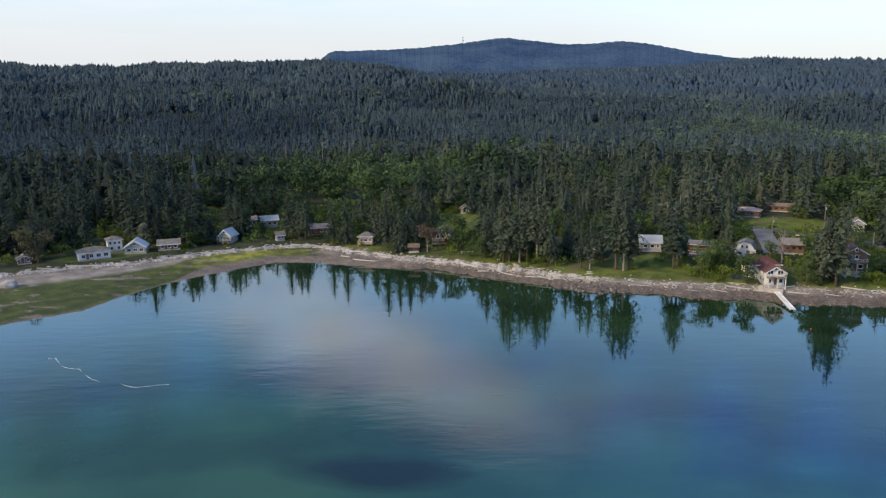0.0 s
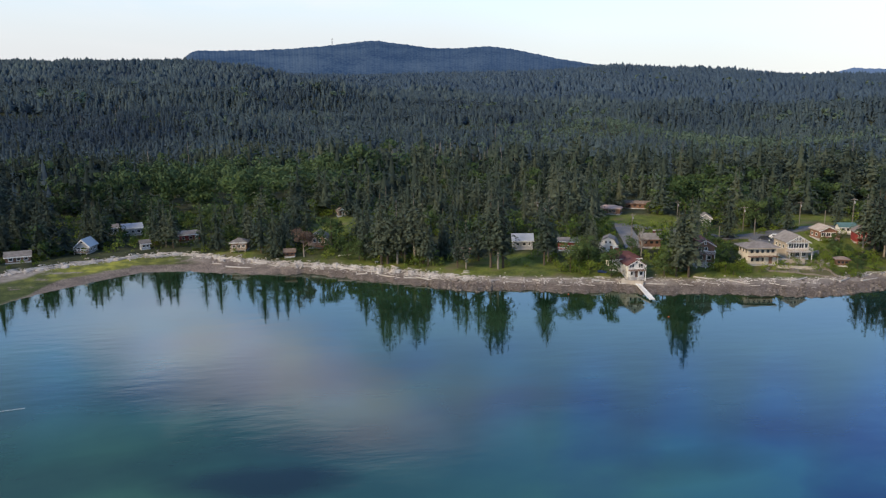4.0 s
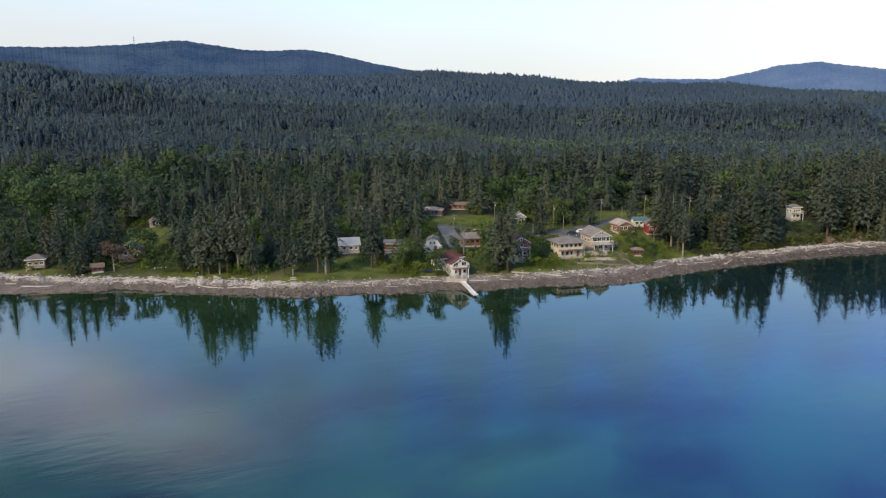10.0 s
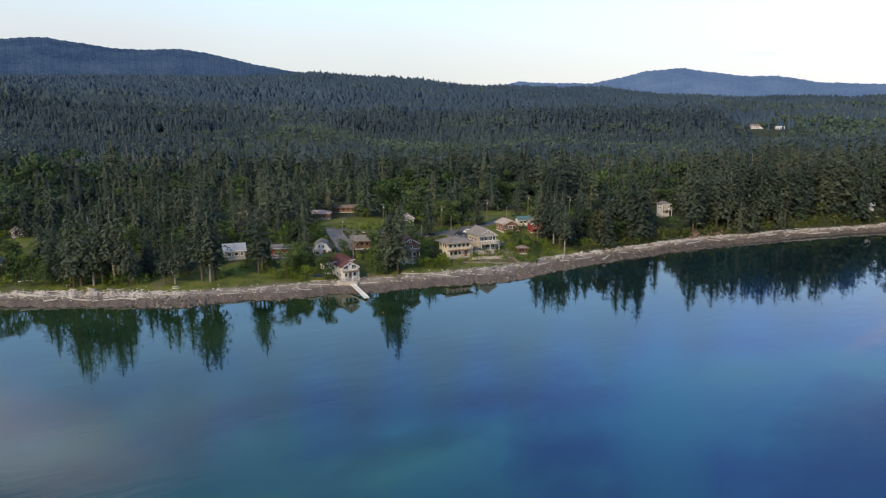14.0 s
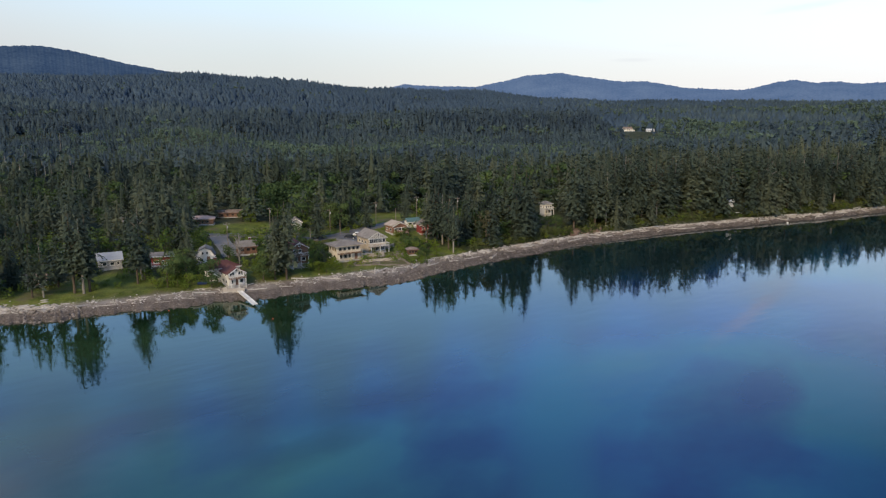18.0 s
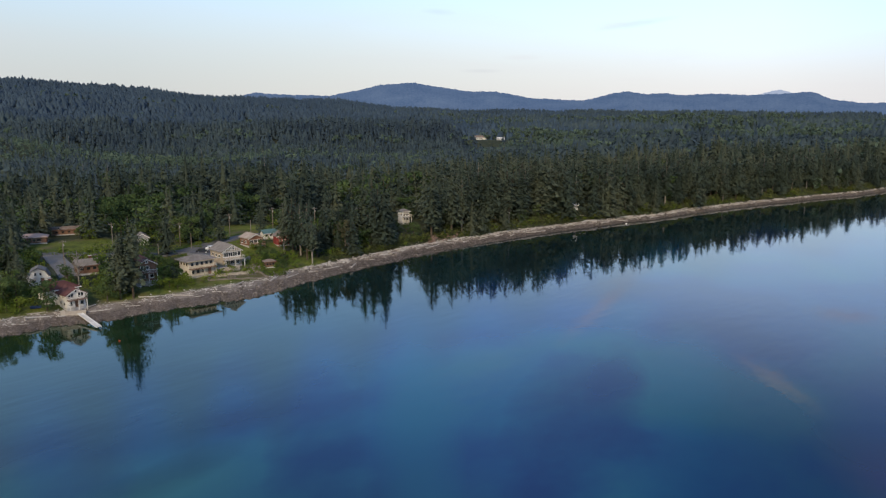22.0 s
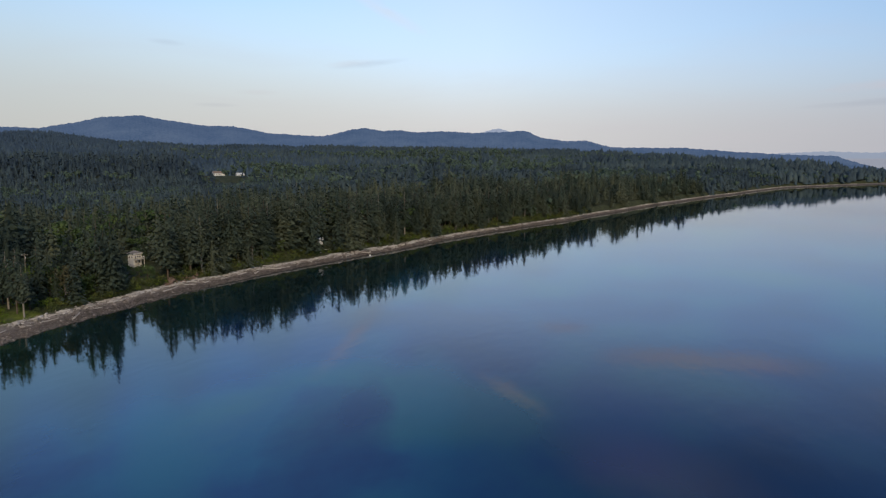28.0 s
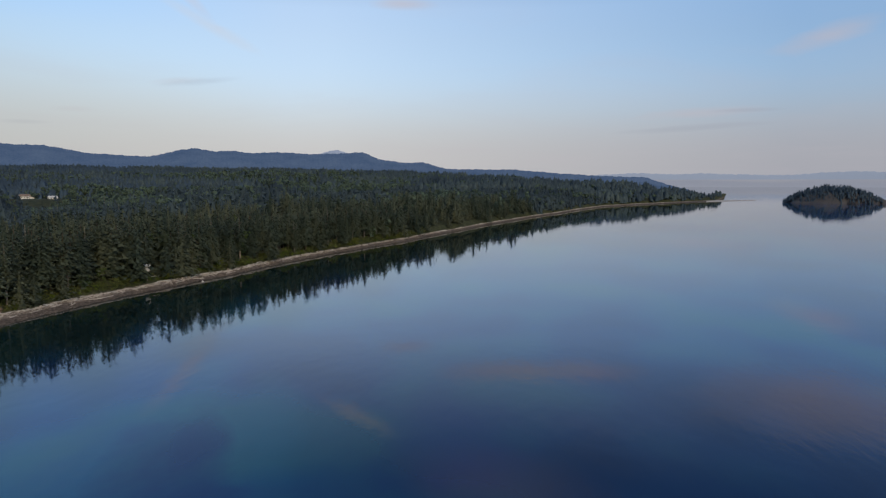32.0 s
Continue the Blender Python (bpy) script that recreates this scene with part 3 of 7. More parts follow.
def land(az, r):
    """Height of the ground at a bearing and range."""
    az, r = np.asarray(az, float), np.asarray(r, float)
    rw, ru = np.interp(az, SHORE[:, 0], SHORE[:, 1]), np.interp(az, SHORE[:, 0], SHORE[:, 2])
    el, rr = np.interp(az, RIDGE[:, 0], RIDGE[:, 1]), np.interp(az, RIDGE[:, 0], RIDGE[:, 2])
    x, y = r * np.sin(np.radians(az)), r * np.cos(np.radians(az))
    s, w = r - rw, ru - rw
    z = np.where(s < 0, np.maximum(SEABED, s * 0.09), 2.1 * np.clip(s / w, 0, 1) ** 0.8)
    u = np.maximum(r - ru, 0)
    bluff = smooth((az - 46) / 14)
    bench = 0.9 * smooth(u / 5) + 4.5 * smooth(u / 85) + 2.0 * smooth((u - 60) / 160) + bluff * 3.5 * smooth(u / 18)
    bench = bench + 2.5 * np.exp(-((az - 2.5) / 2.2) ** 2) * smooth((u - 25) / 35)
    bench = bench + 0.5 * lump(x, y, 17.0) * smooth((u - 6) / 20)
    el1, r1 = np.interp(az, SHOULDER[:, 0], SHOULDER[:, 1]), np.interp(az, SHOULDER[:, 0], SHOULDER[:, 2])
    top1, top2 = 52 + r1 * np.tan(np.radians(el1)) - 21, 52 + rr * np.tan(np.radians(el)) - 20
    foot1, foot2 = np.maximum(ru + 250, 600 + 270 * smooth((az - 22) / 14)), np.maximum(ru + 150, np.minimum(1250, rr - 300))
    rise1 = np.clip((r - foot1) / np.maximum(r1 - foot1, 100), 0, 1) ** 1.2 * np.maximum(top1 - bench, 0) - 0.3 * np.maximum(r - r1, 0)
    rise2 = np.clip((r - foot2) / np.maximum(rr - foot2, 100), 0, 1) ** 0.9 * np.maximum(top2 - bench, 0)
    rise = np.maximum(np.maximum(rise1, rise2), 0)
    edge = np.minimum(smooth((r - foot1) / 400), 1 - smooth((r - r1 + 300) / 300) * (r < r1 + 60))
    hill = edge * (1 - smooth((r - rr + 420) / 420)) * np.clip(top2 / 130, 0.05, 1)
    rise = rise + hill * (15 * lump(x, y, 170.0, 1.3) + 8 * lump(x, y, 75.0, 4.0))
    z = z + np.where(u > 0, bench + rise, 0)
    past = np.maximum(r - rr, 0)
    z = z - past * 0.22
    return np.maximum(z, SEABED - 1)


def land_xy(x, y):
    return float(land(math.degrees(math.atan2(x, y)), math.hypot(x, y)))


def spot(az, r, sink=0.0):
    """A place on the ground at a bearing and range."""
    x, y = r * math.sin(radians(az)), r * math.cos(radians(az))
    return Vector((x, y, land_xy(x, y) - sink))


# ---- end of the lie of the land


def bulk_mesh(name, verts, faces, mats, attributes=()):
    """A mesh from arrays of points and of equal-sided faces."""
    me = bpy.data.meshes.new(name)
    n, k = len(faces), faces.shape[1]
    me.vertices.add(len(verts))
    me.vertices.foreach_set("co", np.ascontiguousarray(verts, np.float32).ravel())
    me.loops.add(n * k)
    me.loops.foreach_set("vertex_index", np.ascontiguousarray(faces, np.int32).ravel())
    me.polygons.add(n)
    me.polygons.foreach_set("loop_start", np.arange(0, n * k, k, dtype=np.int32))
    for key, values in attributes:
        a = me.attributes.new(key, "FLOAT", "POINT")
        a.data.foreach_set("value", np.ascontiguousarray(values, np.float32))
    for m in mats:
        me.materials.append(m)
    me.update(calc_edges=True)
    return me


def sheet(rows, cols):
    """Quads of a grid of rows x cols points."""
    i = np.arange(rows * cols).reshape(rows, cols)
    return np.stack((i[:-1, :-1].ravel(), i[:-1, 1:].ravel(), i[1:, 1:].ravel(), i[1:, :-1].ravel()), 1)


# lawns and open plots: x, y, half sizes across and in depth as seen from the water
OPEN = [(64, 214, 15, 11), (44, 211, 10, 6), (128, 262, 17, 12), (150, 196, 11, 9), (168, 215, 14, 14), (186, 242, 20, 16), (-115, 243, 15, 6),
        (-30, 250, 10, 7), (7, 277, 12, 14), (150, 230, 16, 9), (113, 190, 12, 8), (170, 186, 10, 9), (1128, 705, 60, 50), (1120, 640, 55, 60)]
SITES = []        # what must stay in view from the water: bearing, range, half width in metres
for site in ((37.4, 302, 9), (25.5, 291, 8), (1.6, 277, 7), (33.5, 269, 9), (17.5, 226, 8), (12.5, 216, 6), (-7.0, 252, 6), (31.5, 219, 4), (42.2, 248, 6), (57.6, 1300, 46), (50.7, 326, 5), (-29.8, 264, 6), (-22.9, 275, 3)):
    SITES.append(site)


def openness(x, y):
    best = np.zeros_like(x)
    for cx, cy, a, b in OPEN:
        th = math.atan2(cx, cy)
        dx, dy = x - cx, y - cy
        across, deep = dx * math.cos(th) - dy * math.sin(th), dx * math.sin(th) + dy * math.cos(th)
        best = np.maximum(best, 1 - smooth((np.hypot(across / a, deep / b) - 0.85) / 0.3))
    return best


def build_ground():
    az = np.concatenate((np.arange(-75, -34, 1.0), np.arange(-34, 62, 0.25), np.arange(62, 112, 0.25)))
    t = np.concatenate((np.linspace(-60, -4, 8), np.linspace(-2, 40, 43), np.linspace(43, 140, 40), np.geomspace(146, 4200, 90)))
    A, T = np.meshgrid(az, t, indexing="ij")
    rw, ru = np.interp(A, SHORE[:, 0], SHORE[:, 1]), np.interp(A, SHORE[:, 0], SHORE[:, 2])
    R = rw + T * np.where(T < 40, np.maximum((ru - rw) / 25, 0.7), 1.0) + np.where(T >= 40, 40 * (np.maximum((ru - rw) / 25, 0.7) - 1), 0)
    R = np.minimum(R, 4600)
    Z = land(A, R)
    X, Y = R * np.sin(np.radians(A)), R * np.cos(np.radians(A))
    beach = 1 - smooth((R - ru + 1.0) / 3.0)
    part_way = (R - rw) / (ru - rw)
    inner = smooth((A + 21) / 3)
    algae = (1 - smooth((A + 10.5) / 2)) * smooth((part_way + 0.02 - 0.34 * inner) / 0.08) * (1 - smooth((part_way - 0.62 - 0.3 * inner) / 0.12))
    fringe = (0.02 + 0.33 * smooth((A + 9) / 4) + 0.4 * smooth((A + 2) / 6)) * (1 - smooth((R - ru - 10) / 14)) * (0.04 + 0.96 * (1 - smooth((A - 38) / 8)))
    lawn = np.maximum(openness(X, Y), fringe)
    dry = (1 - smooth((A + 11) / 4)) * smooth((part_way - 0.5) / 0.15) * (1 - smooth((part_way - 0.86) / 0.1))
    dry = np.maximum(dry, 0.62 * smooth((A + 8) / 4) * smooth((part_way - 0.5 - 0.12 * lump(X, Y, 6.0, 2.0)) / 0.25))
    wet = smooth((A + 6) / 8) * (1 - smooth((part_way - 0.42 - 0.14 * lump(X, Y, 5.0, 4.0)) / 0.25)) * (0.45 + 0.45 * smooth((A - 42) / 8))
    me = bulk_mesh("ground", np.stack((X, Y, Z), -1).reshape(-1, 3), sheet(*A.shape), [M_GROUND],
                   (("beach", beach.ravel()), ("sand", dry.ravel()), ("wet", wet.ravel()), ("algae", algae.ravel()), ("fresh", (np.exp(-((A + 15.5) / 4.0) ** 2) * smooth((part_way - 0.25) / 0.2)).ravel()), ("lawn", lawn.ravel())))
    me.polygons.foreach_set("use_smooth", np.ones(len(me.polygons), bool))
    return tagged(new("ground", me), "wooded shore with gravel beach, algae flat and lawns", "ground", kind="structure")


build_ground()


def build_water():
    """One sheet of sea to the horizon; 'offshore' tells how far a place lies from the dark inshore water."""
    az = np.concatenate((np.arange(-180, -75, 5.0), np.arange(-75, 120, 1.0), np.arange(120, 181, 5.0)))
    r = np.concatenate(([0.0], np.arange(20, 420, 6.0), np.geomspace(430, 7000, 40)))
    A, R = np.meshgrid(az, r, indexing="ij")
    rw = np.interp(A, SHORE[:, 0], SHORE[:, 1])
    rw = np.where(A < -75, 190 + (-75 - A) * 40, rw)
    off = smooth((rw * (1 + 0.05 * np.sin(A * 0.9)) - R - 0.20 * rw) / (0.30 * rw))
    X, Y = R * np.sin(np.radians(A)), R * np.cos(np.radians(A))
    me = bulk_mesh("water", np.stack((X, Y, np.zeros_like(X)), -1).reshape(-1, 3), sheet(*A.shape), [M_WATER], (("offshore", off.ravel()),))
    return tagged(new("water", me), "calm blue-green sea mirroring trees and evening sky", "water", kind="structure")


build_water()


# ---------------------------------------------------------------- mountains and far shores
def mountain(name, label, r, depth, crest, mat, teeth, base=-20.0, seed=0.0):
    """A far range: its crest by bearing and angle, a rounded front with spurs, wood-rough along the top."""
    az = np.arange(crest[0][0], crest[-1][0] + 0.01, 0.03 if teeth else 0.5)
    el = np.interp(az, [c[0] for c in crest], [c[1] for c in crest])
    rng = np.random.RandomState(int(seed) + 5)
    if teeth:
        soft = np.hanning(23)
        el = np.convolve(np.pad(el, 11, "edge"), soft / soft.sum(), "valid")
        el = el + 0.022 * np.sin(az * 4.3 + seed) * np.sin(az * 1.9) + 0.014 * np.sin(az * 11.7 + seed * 3) + 0.008 * np.sin(az * 29.0)
    top = 52 + r * np.tan(np.radians(el))
    v = np.linspace(0, 1, 26)
    A, V = np.meshgrid(az, v, indexing="ij")
    z = base + (top[:, None] - base) * np.sin(V * math.pi / 2) ** 0.9
    z = z + rng.uniform(-1, 1, z.shape) * rng.uniform(0, 1, z.shape) * teeth * (V > 0.97)
    R = r - depth * (1 - V)
    spur = lump(A * 60, V * 300, 90.0, seed) * depth * 0.025 * np.sin(V * math.pi)
    R = R + spur
    X, Y = R * np.sin(np.radians(A)), R * np.cos(np.radians(A))
    me = bulk_mesh(name, np.stack((X, Y, z), -1).reshape(-1, 3), sheet(*A.shape), [mat])
    me.polygons.foreach_set("use_smooth", np.ones(len(me.polygons), bool))
    return tagged(new(name, me), label, "mountain", kind="structure")


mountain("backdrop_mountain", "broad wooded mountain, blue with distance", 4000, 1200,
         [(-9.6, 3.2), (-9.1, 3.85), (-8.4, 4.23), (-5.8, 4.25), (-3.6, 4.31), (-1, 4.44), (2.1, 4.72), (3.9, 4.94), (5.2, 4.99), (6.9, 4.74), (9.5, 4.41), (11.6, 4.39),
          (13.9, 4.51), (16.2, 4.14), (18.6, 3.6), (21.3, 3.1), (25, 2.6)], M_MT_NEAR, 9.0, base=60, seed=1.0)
mountain("backdrop_hills", "wooded hills beyond the forest plain, blue with distance", 4400, 900,
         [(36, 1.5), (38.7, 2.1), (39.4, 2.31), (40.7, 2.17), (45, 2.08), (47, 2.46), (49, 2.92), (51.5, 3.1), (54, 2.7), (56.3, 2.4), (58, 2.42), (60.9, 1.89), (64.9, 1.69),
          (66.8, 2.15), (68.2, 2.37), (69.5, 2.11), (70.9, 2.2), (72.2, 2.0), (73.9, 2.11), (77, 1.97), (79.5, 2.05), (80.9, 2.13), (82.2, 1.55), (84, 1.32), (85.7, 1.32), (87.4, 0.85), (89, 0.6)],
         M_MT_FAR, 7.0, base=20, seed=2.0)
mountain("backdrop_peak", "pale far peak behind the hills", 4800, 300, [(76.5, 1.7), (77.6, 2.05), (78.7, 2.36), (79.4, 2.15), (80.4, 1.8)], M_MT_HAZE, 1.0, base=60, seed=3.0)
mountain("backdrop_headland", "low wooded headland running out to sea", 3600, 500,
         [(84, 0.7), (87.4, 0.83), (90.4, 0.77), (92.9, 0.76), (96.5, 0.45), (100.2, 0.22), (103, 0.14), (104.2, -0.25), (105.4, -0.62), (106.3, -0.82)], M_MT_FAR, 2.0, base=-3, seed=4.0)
# upright strip added at the range limit, glowing as hazy sea
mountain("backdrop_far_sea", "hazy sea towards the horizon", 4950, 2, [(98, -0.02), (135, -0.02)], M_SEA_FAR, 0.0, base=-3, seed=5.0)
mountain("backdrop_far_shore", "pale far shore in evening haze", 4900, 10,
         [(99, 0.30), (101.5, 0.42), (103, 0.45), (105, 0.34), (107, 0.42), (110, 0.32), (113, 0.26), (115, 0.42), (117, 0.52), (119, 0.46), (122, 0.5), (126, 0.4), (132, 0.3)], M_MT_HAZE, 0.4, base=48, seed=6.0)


def rod(bm, a, b, ra, rb, n=7):
    """A tapered round bar from a to b."""
    a, b = Vector(a), Vector(b)
    q = (b - a).to_track_quat("Z", "Y")
    rings = []
    for p, r in ((a, ra), (b, rb)):
        rings.append([bm.verts.new(p + q @ Vector((r * math.cos(6.2832 * k / n), r * math.sin(6.2832 * k / n), 0))) for k in range(n)])
    for k in range(n):
        bm.faces.new((rings[0][k], rings[0][(k + 1) % n], rings[1][(k + 1) % n], rings[1][k]))
    bm.faces.new(rings[0][::-1])
    bm.faces.new(rings[1])
    return bm


# ---------------------------------------------------------------- trees
def conifer(rng, boughs, per, spread, bare, size, power, lean=0.0, core=0.2):
    """Points and triangles of a conifer of unit height: drooping boughs, each a row of small loose sprays, round a slim stem."""
    ph = rng.uniform(0, 6.28, 3)
    q = 1 - np.sqrt(1 - (np.arange(boughs) + rng.uniform(size=boughs)) / boughs * 0.985)
    a = np.arange(boughs) * 2.4 + rng.uniform(-0.6, 0.6, boughs)
    lobe = 1 + 0.20 * np.sin(2 * a + ph[0] + 5 * q) + 0.18 * np.sin(13 * q + ph[1] + a) + 0.10 * np.sin(29 * q + ph[2])
    R = spread * ((1 - q) ** power * np.minimum(1.0, 0.6 + q * 2.4) * lobe + 0.014) * rng.uniform(0.6, 1.18, boughs)
    sag = rng.uniform(0.1, 0.7, boughs)
    z = bare + (1 - bare) * q
    qq, aa, RR, zz, ss = (np.repeat(v, per) for v in (q, a, R, z, sag))
    n = boughs * per
    p = (np.tile(np.arange(per), boughs) + rng.uniform(0.45, 1.0, n)) / per
    aa = aa + rng.uniform(-0.35, 0.35, n) * (1.2 - p)
    L = size * (1 - 0.45 * qq) * rng.uniform(0.6, 1.4, n)
    d, side = np.stack((np.cos(aa), np.sin(aa)), 1), np.stack((-np.sin(aa), np.cos(aa)), 1)
    turn = rng.uniform(-0.9, 0.9, n)[:, None]
    d2, s2 = d * np.cos(turn) + side * np.sin(turn), side * np.cos(turn) - d * np.sin(turn)
    c = d * (RR * p)[:, None] + np.stack((lean * zz * zz, 0 * zz), 1)
    h = zz - RR * ss * p ** 1.4
    wide = (L * rng.uniform(0.3, 0.62, n))[:, None]
    drop = L * rng.uniform(-0.05, 0.75, n)
    v0 = np.column_stack((c - d2 * (L * 0.5)[:, None], h + L * 0.16))
    v1 = np.column_stack((c + d2 * (L * 0.5)[:, None] + s2 * wide, h - drop))
    v2 = np.column_stack((c + d2 * (L * 0.3)[:, None] - s2 * wide, h - drop * rng.uniform(0.4, 1.4, n)))
    vs = np.stack((v0, v1, v2), 1).reshape(-1, 3)
    fs = np.arange(3 * n).reshape(n, 3)
    ring = np.arange(5) * 1.2566
    stem = np.column_stack((spread * core * np.cos(ring), spread * core * np.sin(ring), np.full(5, bare * 0.7)))
    stem = np.vstack((stem * rng.uniform(0.8, 1.2, (5, 1)) * np.array([1, 1, 1.0]), [(lean, 0, 0.97 - 0.22 * core)]))
    return both((vs, fs), (stem, np.array([(j, (j + 1) % 5, 5) for j in range(5)])))


def spire(rng, spread, shoulder, loose=1):
    """A far conifer: an uneven faceted crown with a blunt or pointed top and a few loose boughs."""
    k = 4
    vs = []
    for z, w in ((0.12, 1.0), (0.55, shoulder)):
        for j in range(k):
            a = j * 6.2832 / k + rng.uniform(-0.5, 0.5)
            r = spread * w * rng.uniform(0.6, 1.3)
            vs.append((r * math.cos(a), r * math.sin(a), z + rng.uniform(-0.1, 0.1)))
    vs.append((rng.uniform(-0.02, 0.02), rng.uniform(-0.02, 0.02), 1.0))
    fs = []
    for j in range(k):
        b = (j + 1) % k
        fs += [(j, b, k + b), (j, k + b, k + j), (k + j, k + b, 2 * k)]
    for m in range(loose):
        a, z = rng.uniform(0, 6.28), rng.uniform(0.35, 0.8)
        r = spread * (1.05 - z) * 1.5
        i = len(vs)
        vs += [(0, 0, z + 0.1), (r * math.cos(a), r * math.sin(a), z - 0.04), (r * math.cos(a + 0.9), r * math.sin(a + 0.9), z - 0.09)]
        fs.append((i, i + 1, i + 2))
    return np.array(vs, float), np.array(fs)


def both(a, b):
    """Two sets of points and triangles as one."""
    return np.concatenate((a[0], b[0])), np.concatenate((a[1], b[1] + len(a[0])))


def clumps(rng, h, count, leaf, spread=0.34, low=0.22, lobes=7):
    """A broad crown: bent leaf sprays gathered in uneven lobes."""
    centres = [(rng.uniform(-1, 1) * spread * h * 0.6, rng.uniform(-1, 1) * spread * h * 0.6, h * rng.uniform(low + 0.12, 0.86), rng.uniform(0.5, 1.0)) for _ in range(lobes)]
    vs, fs = [], []
    for k in range(count):
        cx, cy, cz, s = centres[k % lobes]
        d = rng.normal(size=3)
        d = d / np.linalg.norm(d)
        c = np.array([cx, cy, cz]) + d * np.array([1, 1, 0.75]) * spread * h * 0.52 * s * rng.uniform(0.7, 1.05)
        c[2] = min(max(c[2], low * h), h)
        a, b = rng.normal(size=3), rng.normal(size=3)
        a = a - d * a.dot(d) * 0.6
        a = a / np.linalg.norm(a) * leaf * rng.uniform(0.6, 1.3)
        b = np.cross(d, a)
        b = b / np.linalg.norm(b) * leaf * rng.uniform(0.4, 0.9)
        i = len(vs)
        vs += [c - a, c + b + d * leaf * 0.2, c + a, c - b + d * leaf * 0.2]
        fs += [(i, i + 1, i + 2), (i, i + 2, i + 3)]
    return np.array(vs, float), np.array(fs)


def scatter(name, label, category, templates, mats, x, y, z, h, wide, tint, pick):
    """One mesh of many plants: each a turned and scaled template."""
    allv, allf, allt, base = [], [], [], 0
    for k, (tv, tf) in enumerate(templates):
        sel = np.where(pick == k)[0]
        if not len(sel):
            continue
        a = np.random.RandomState(k).uniform(0, 6.28, len(sel))
        c, s = np.cos(a), np.sin(a)
        W = wide[sel][:, None]
        px = (tv[None, :, 0] * c[:, None] - tv[None, :, 1] * s[:, None]) * W + x[sel][:, None]
        py = (tv[None, :, 0] * s[:, None] + tv[None, :, 1] * c[:, None]) * W + y[sel][:, None]
        pz = tv[None, :, 2] * h[sel][:, None] + z[sel][:, None]
        allv.append(np.stack((px, py, pz), -1).reshape(-1, 3))
        allf.append((tf[None] + (np.arange(len(sel)) * len(tv))[:, None, None] + base).reshape(-1, 3))
        allt.append(np.repeat(tint[sel], len(tv)))
        base += len(sel) * len(tv)
    me = bulk_mesh(name, np.concatenate(allv), np.concatenate(allf), mats, (("tint", np.concatenate(allt)),))
    return tagged(new(name, me), label, category, kind="stuff")


def scattered(rng, az0, az1, r0, r1, per_hectare):
    """Random bearings and ranges at an even density."""
    area = radians(az1 - az0) * (r1 * r1 - r0 * r0) / 2
    n = int(area / 10000 * per_hectare)
    return rng.uniform(az0, az1, n), np.sqrt(rng.uniform(r0 * r0, r1 * r1, n))


def leafy(x, y):
    """How far a place of the wood is broadleaved."""
    az, r = np.degrees(np.arctan2(x, y)), np.hypot(x, y)
    g = np.exp(-((az + 6.5) / 8) ** 2 - ((r - 375) / 75) ** 2) * 2.0
    g = g + np.exp(-((az - 36) / 17) ** 2 - ((r - 800 - 50 * np.sin(az / 3.0)) / 75) ** 2) * 0.9
    g = g + np.exp(-((az - 31) / 7) ** 2 - ((r - 340) / 35) ** 2) * 0.8
    g = g + np.exp(-((az - 47.5) / 4) ** 2 - ((r - 345) / 35) ** 2) * 0.8
    g = g + 0.75 * smooth((az - 50) / 15) * smooth((r - 700) / 300) * (lump(x, y, 120.0, 2.0) > 0.0)
    return (g + 0.25 * (lump(x, y, 60.0, 7.0) > 0.55)) * (1 - 0.85 * smooth((az - 84) / 8)) * np.where(az < 15, 0.3 + 0.7 * (r < 520), 1.0)


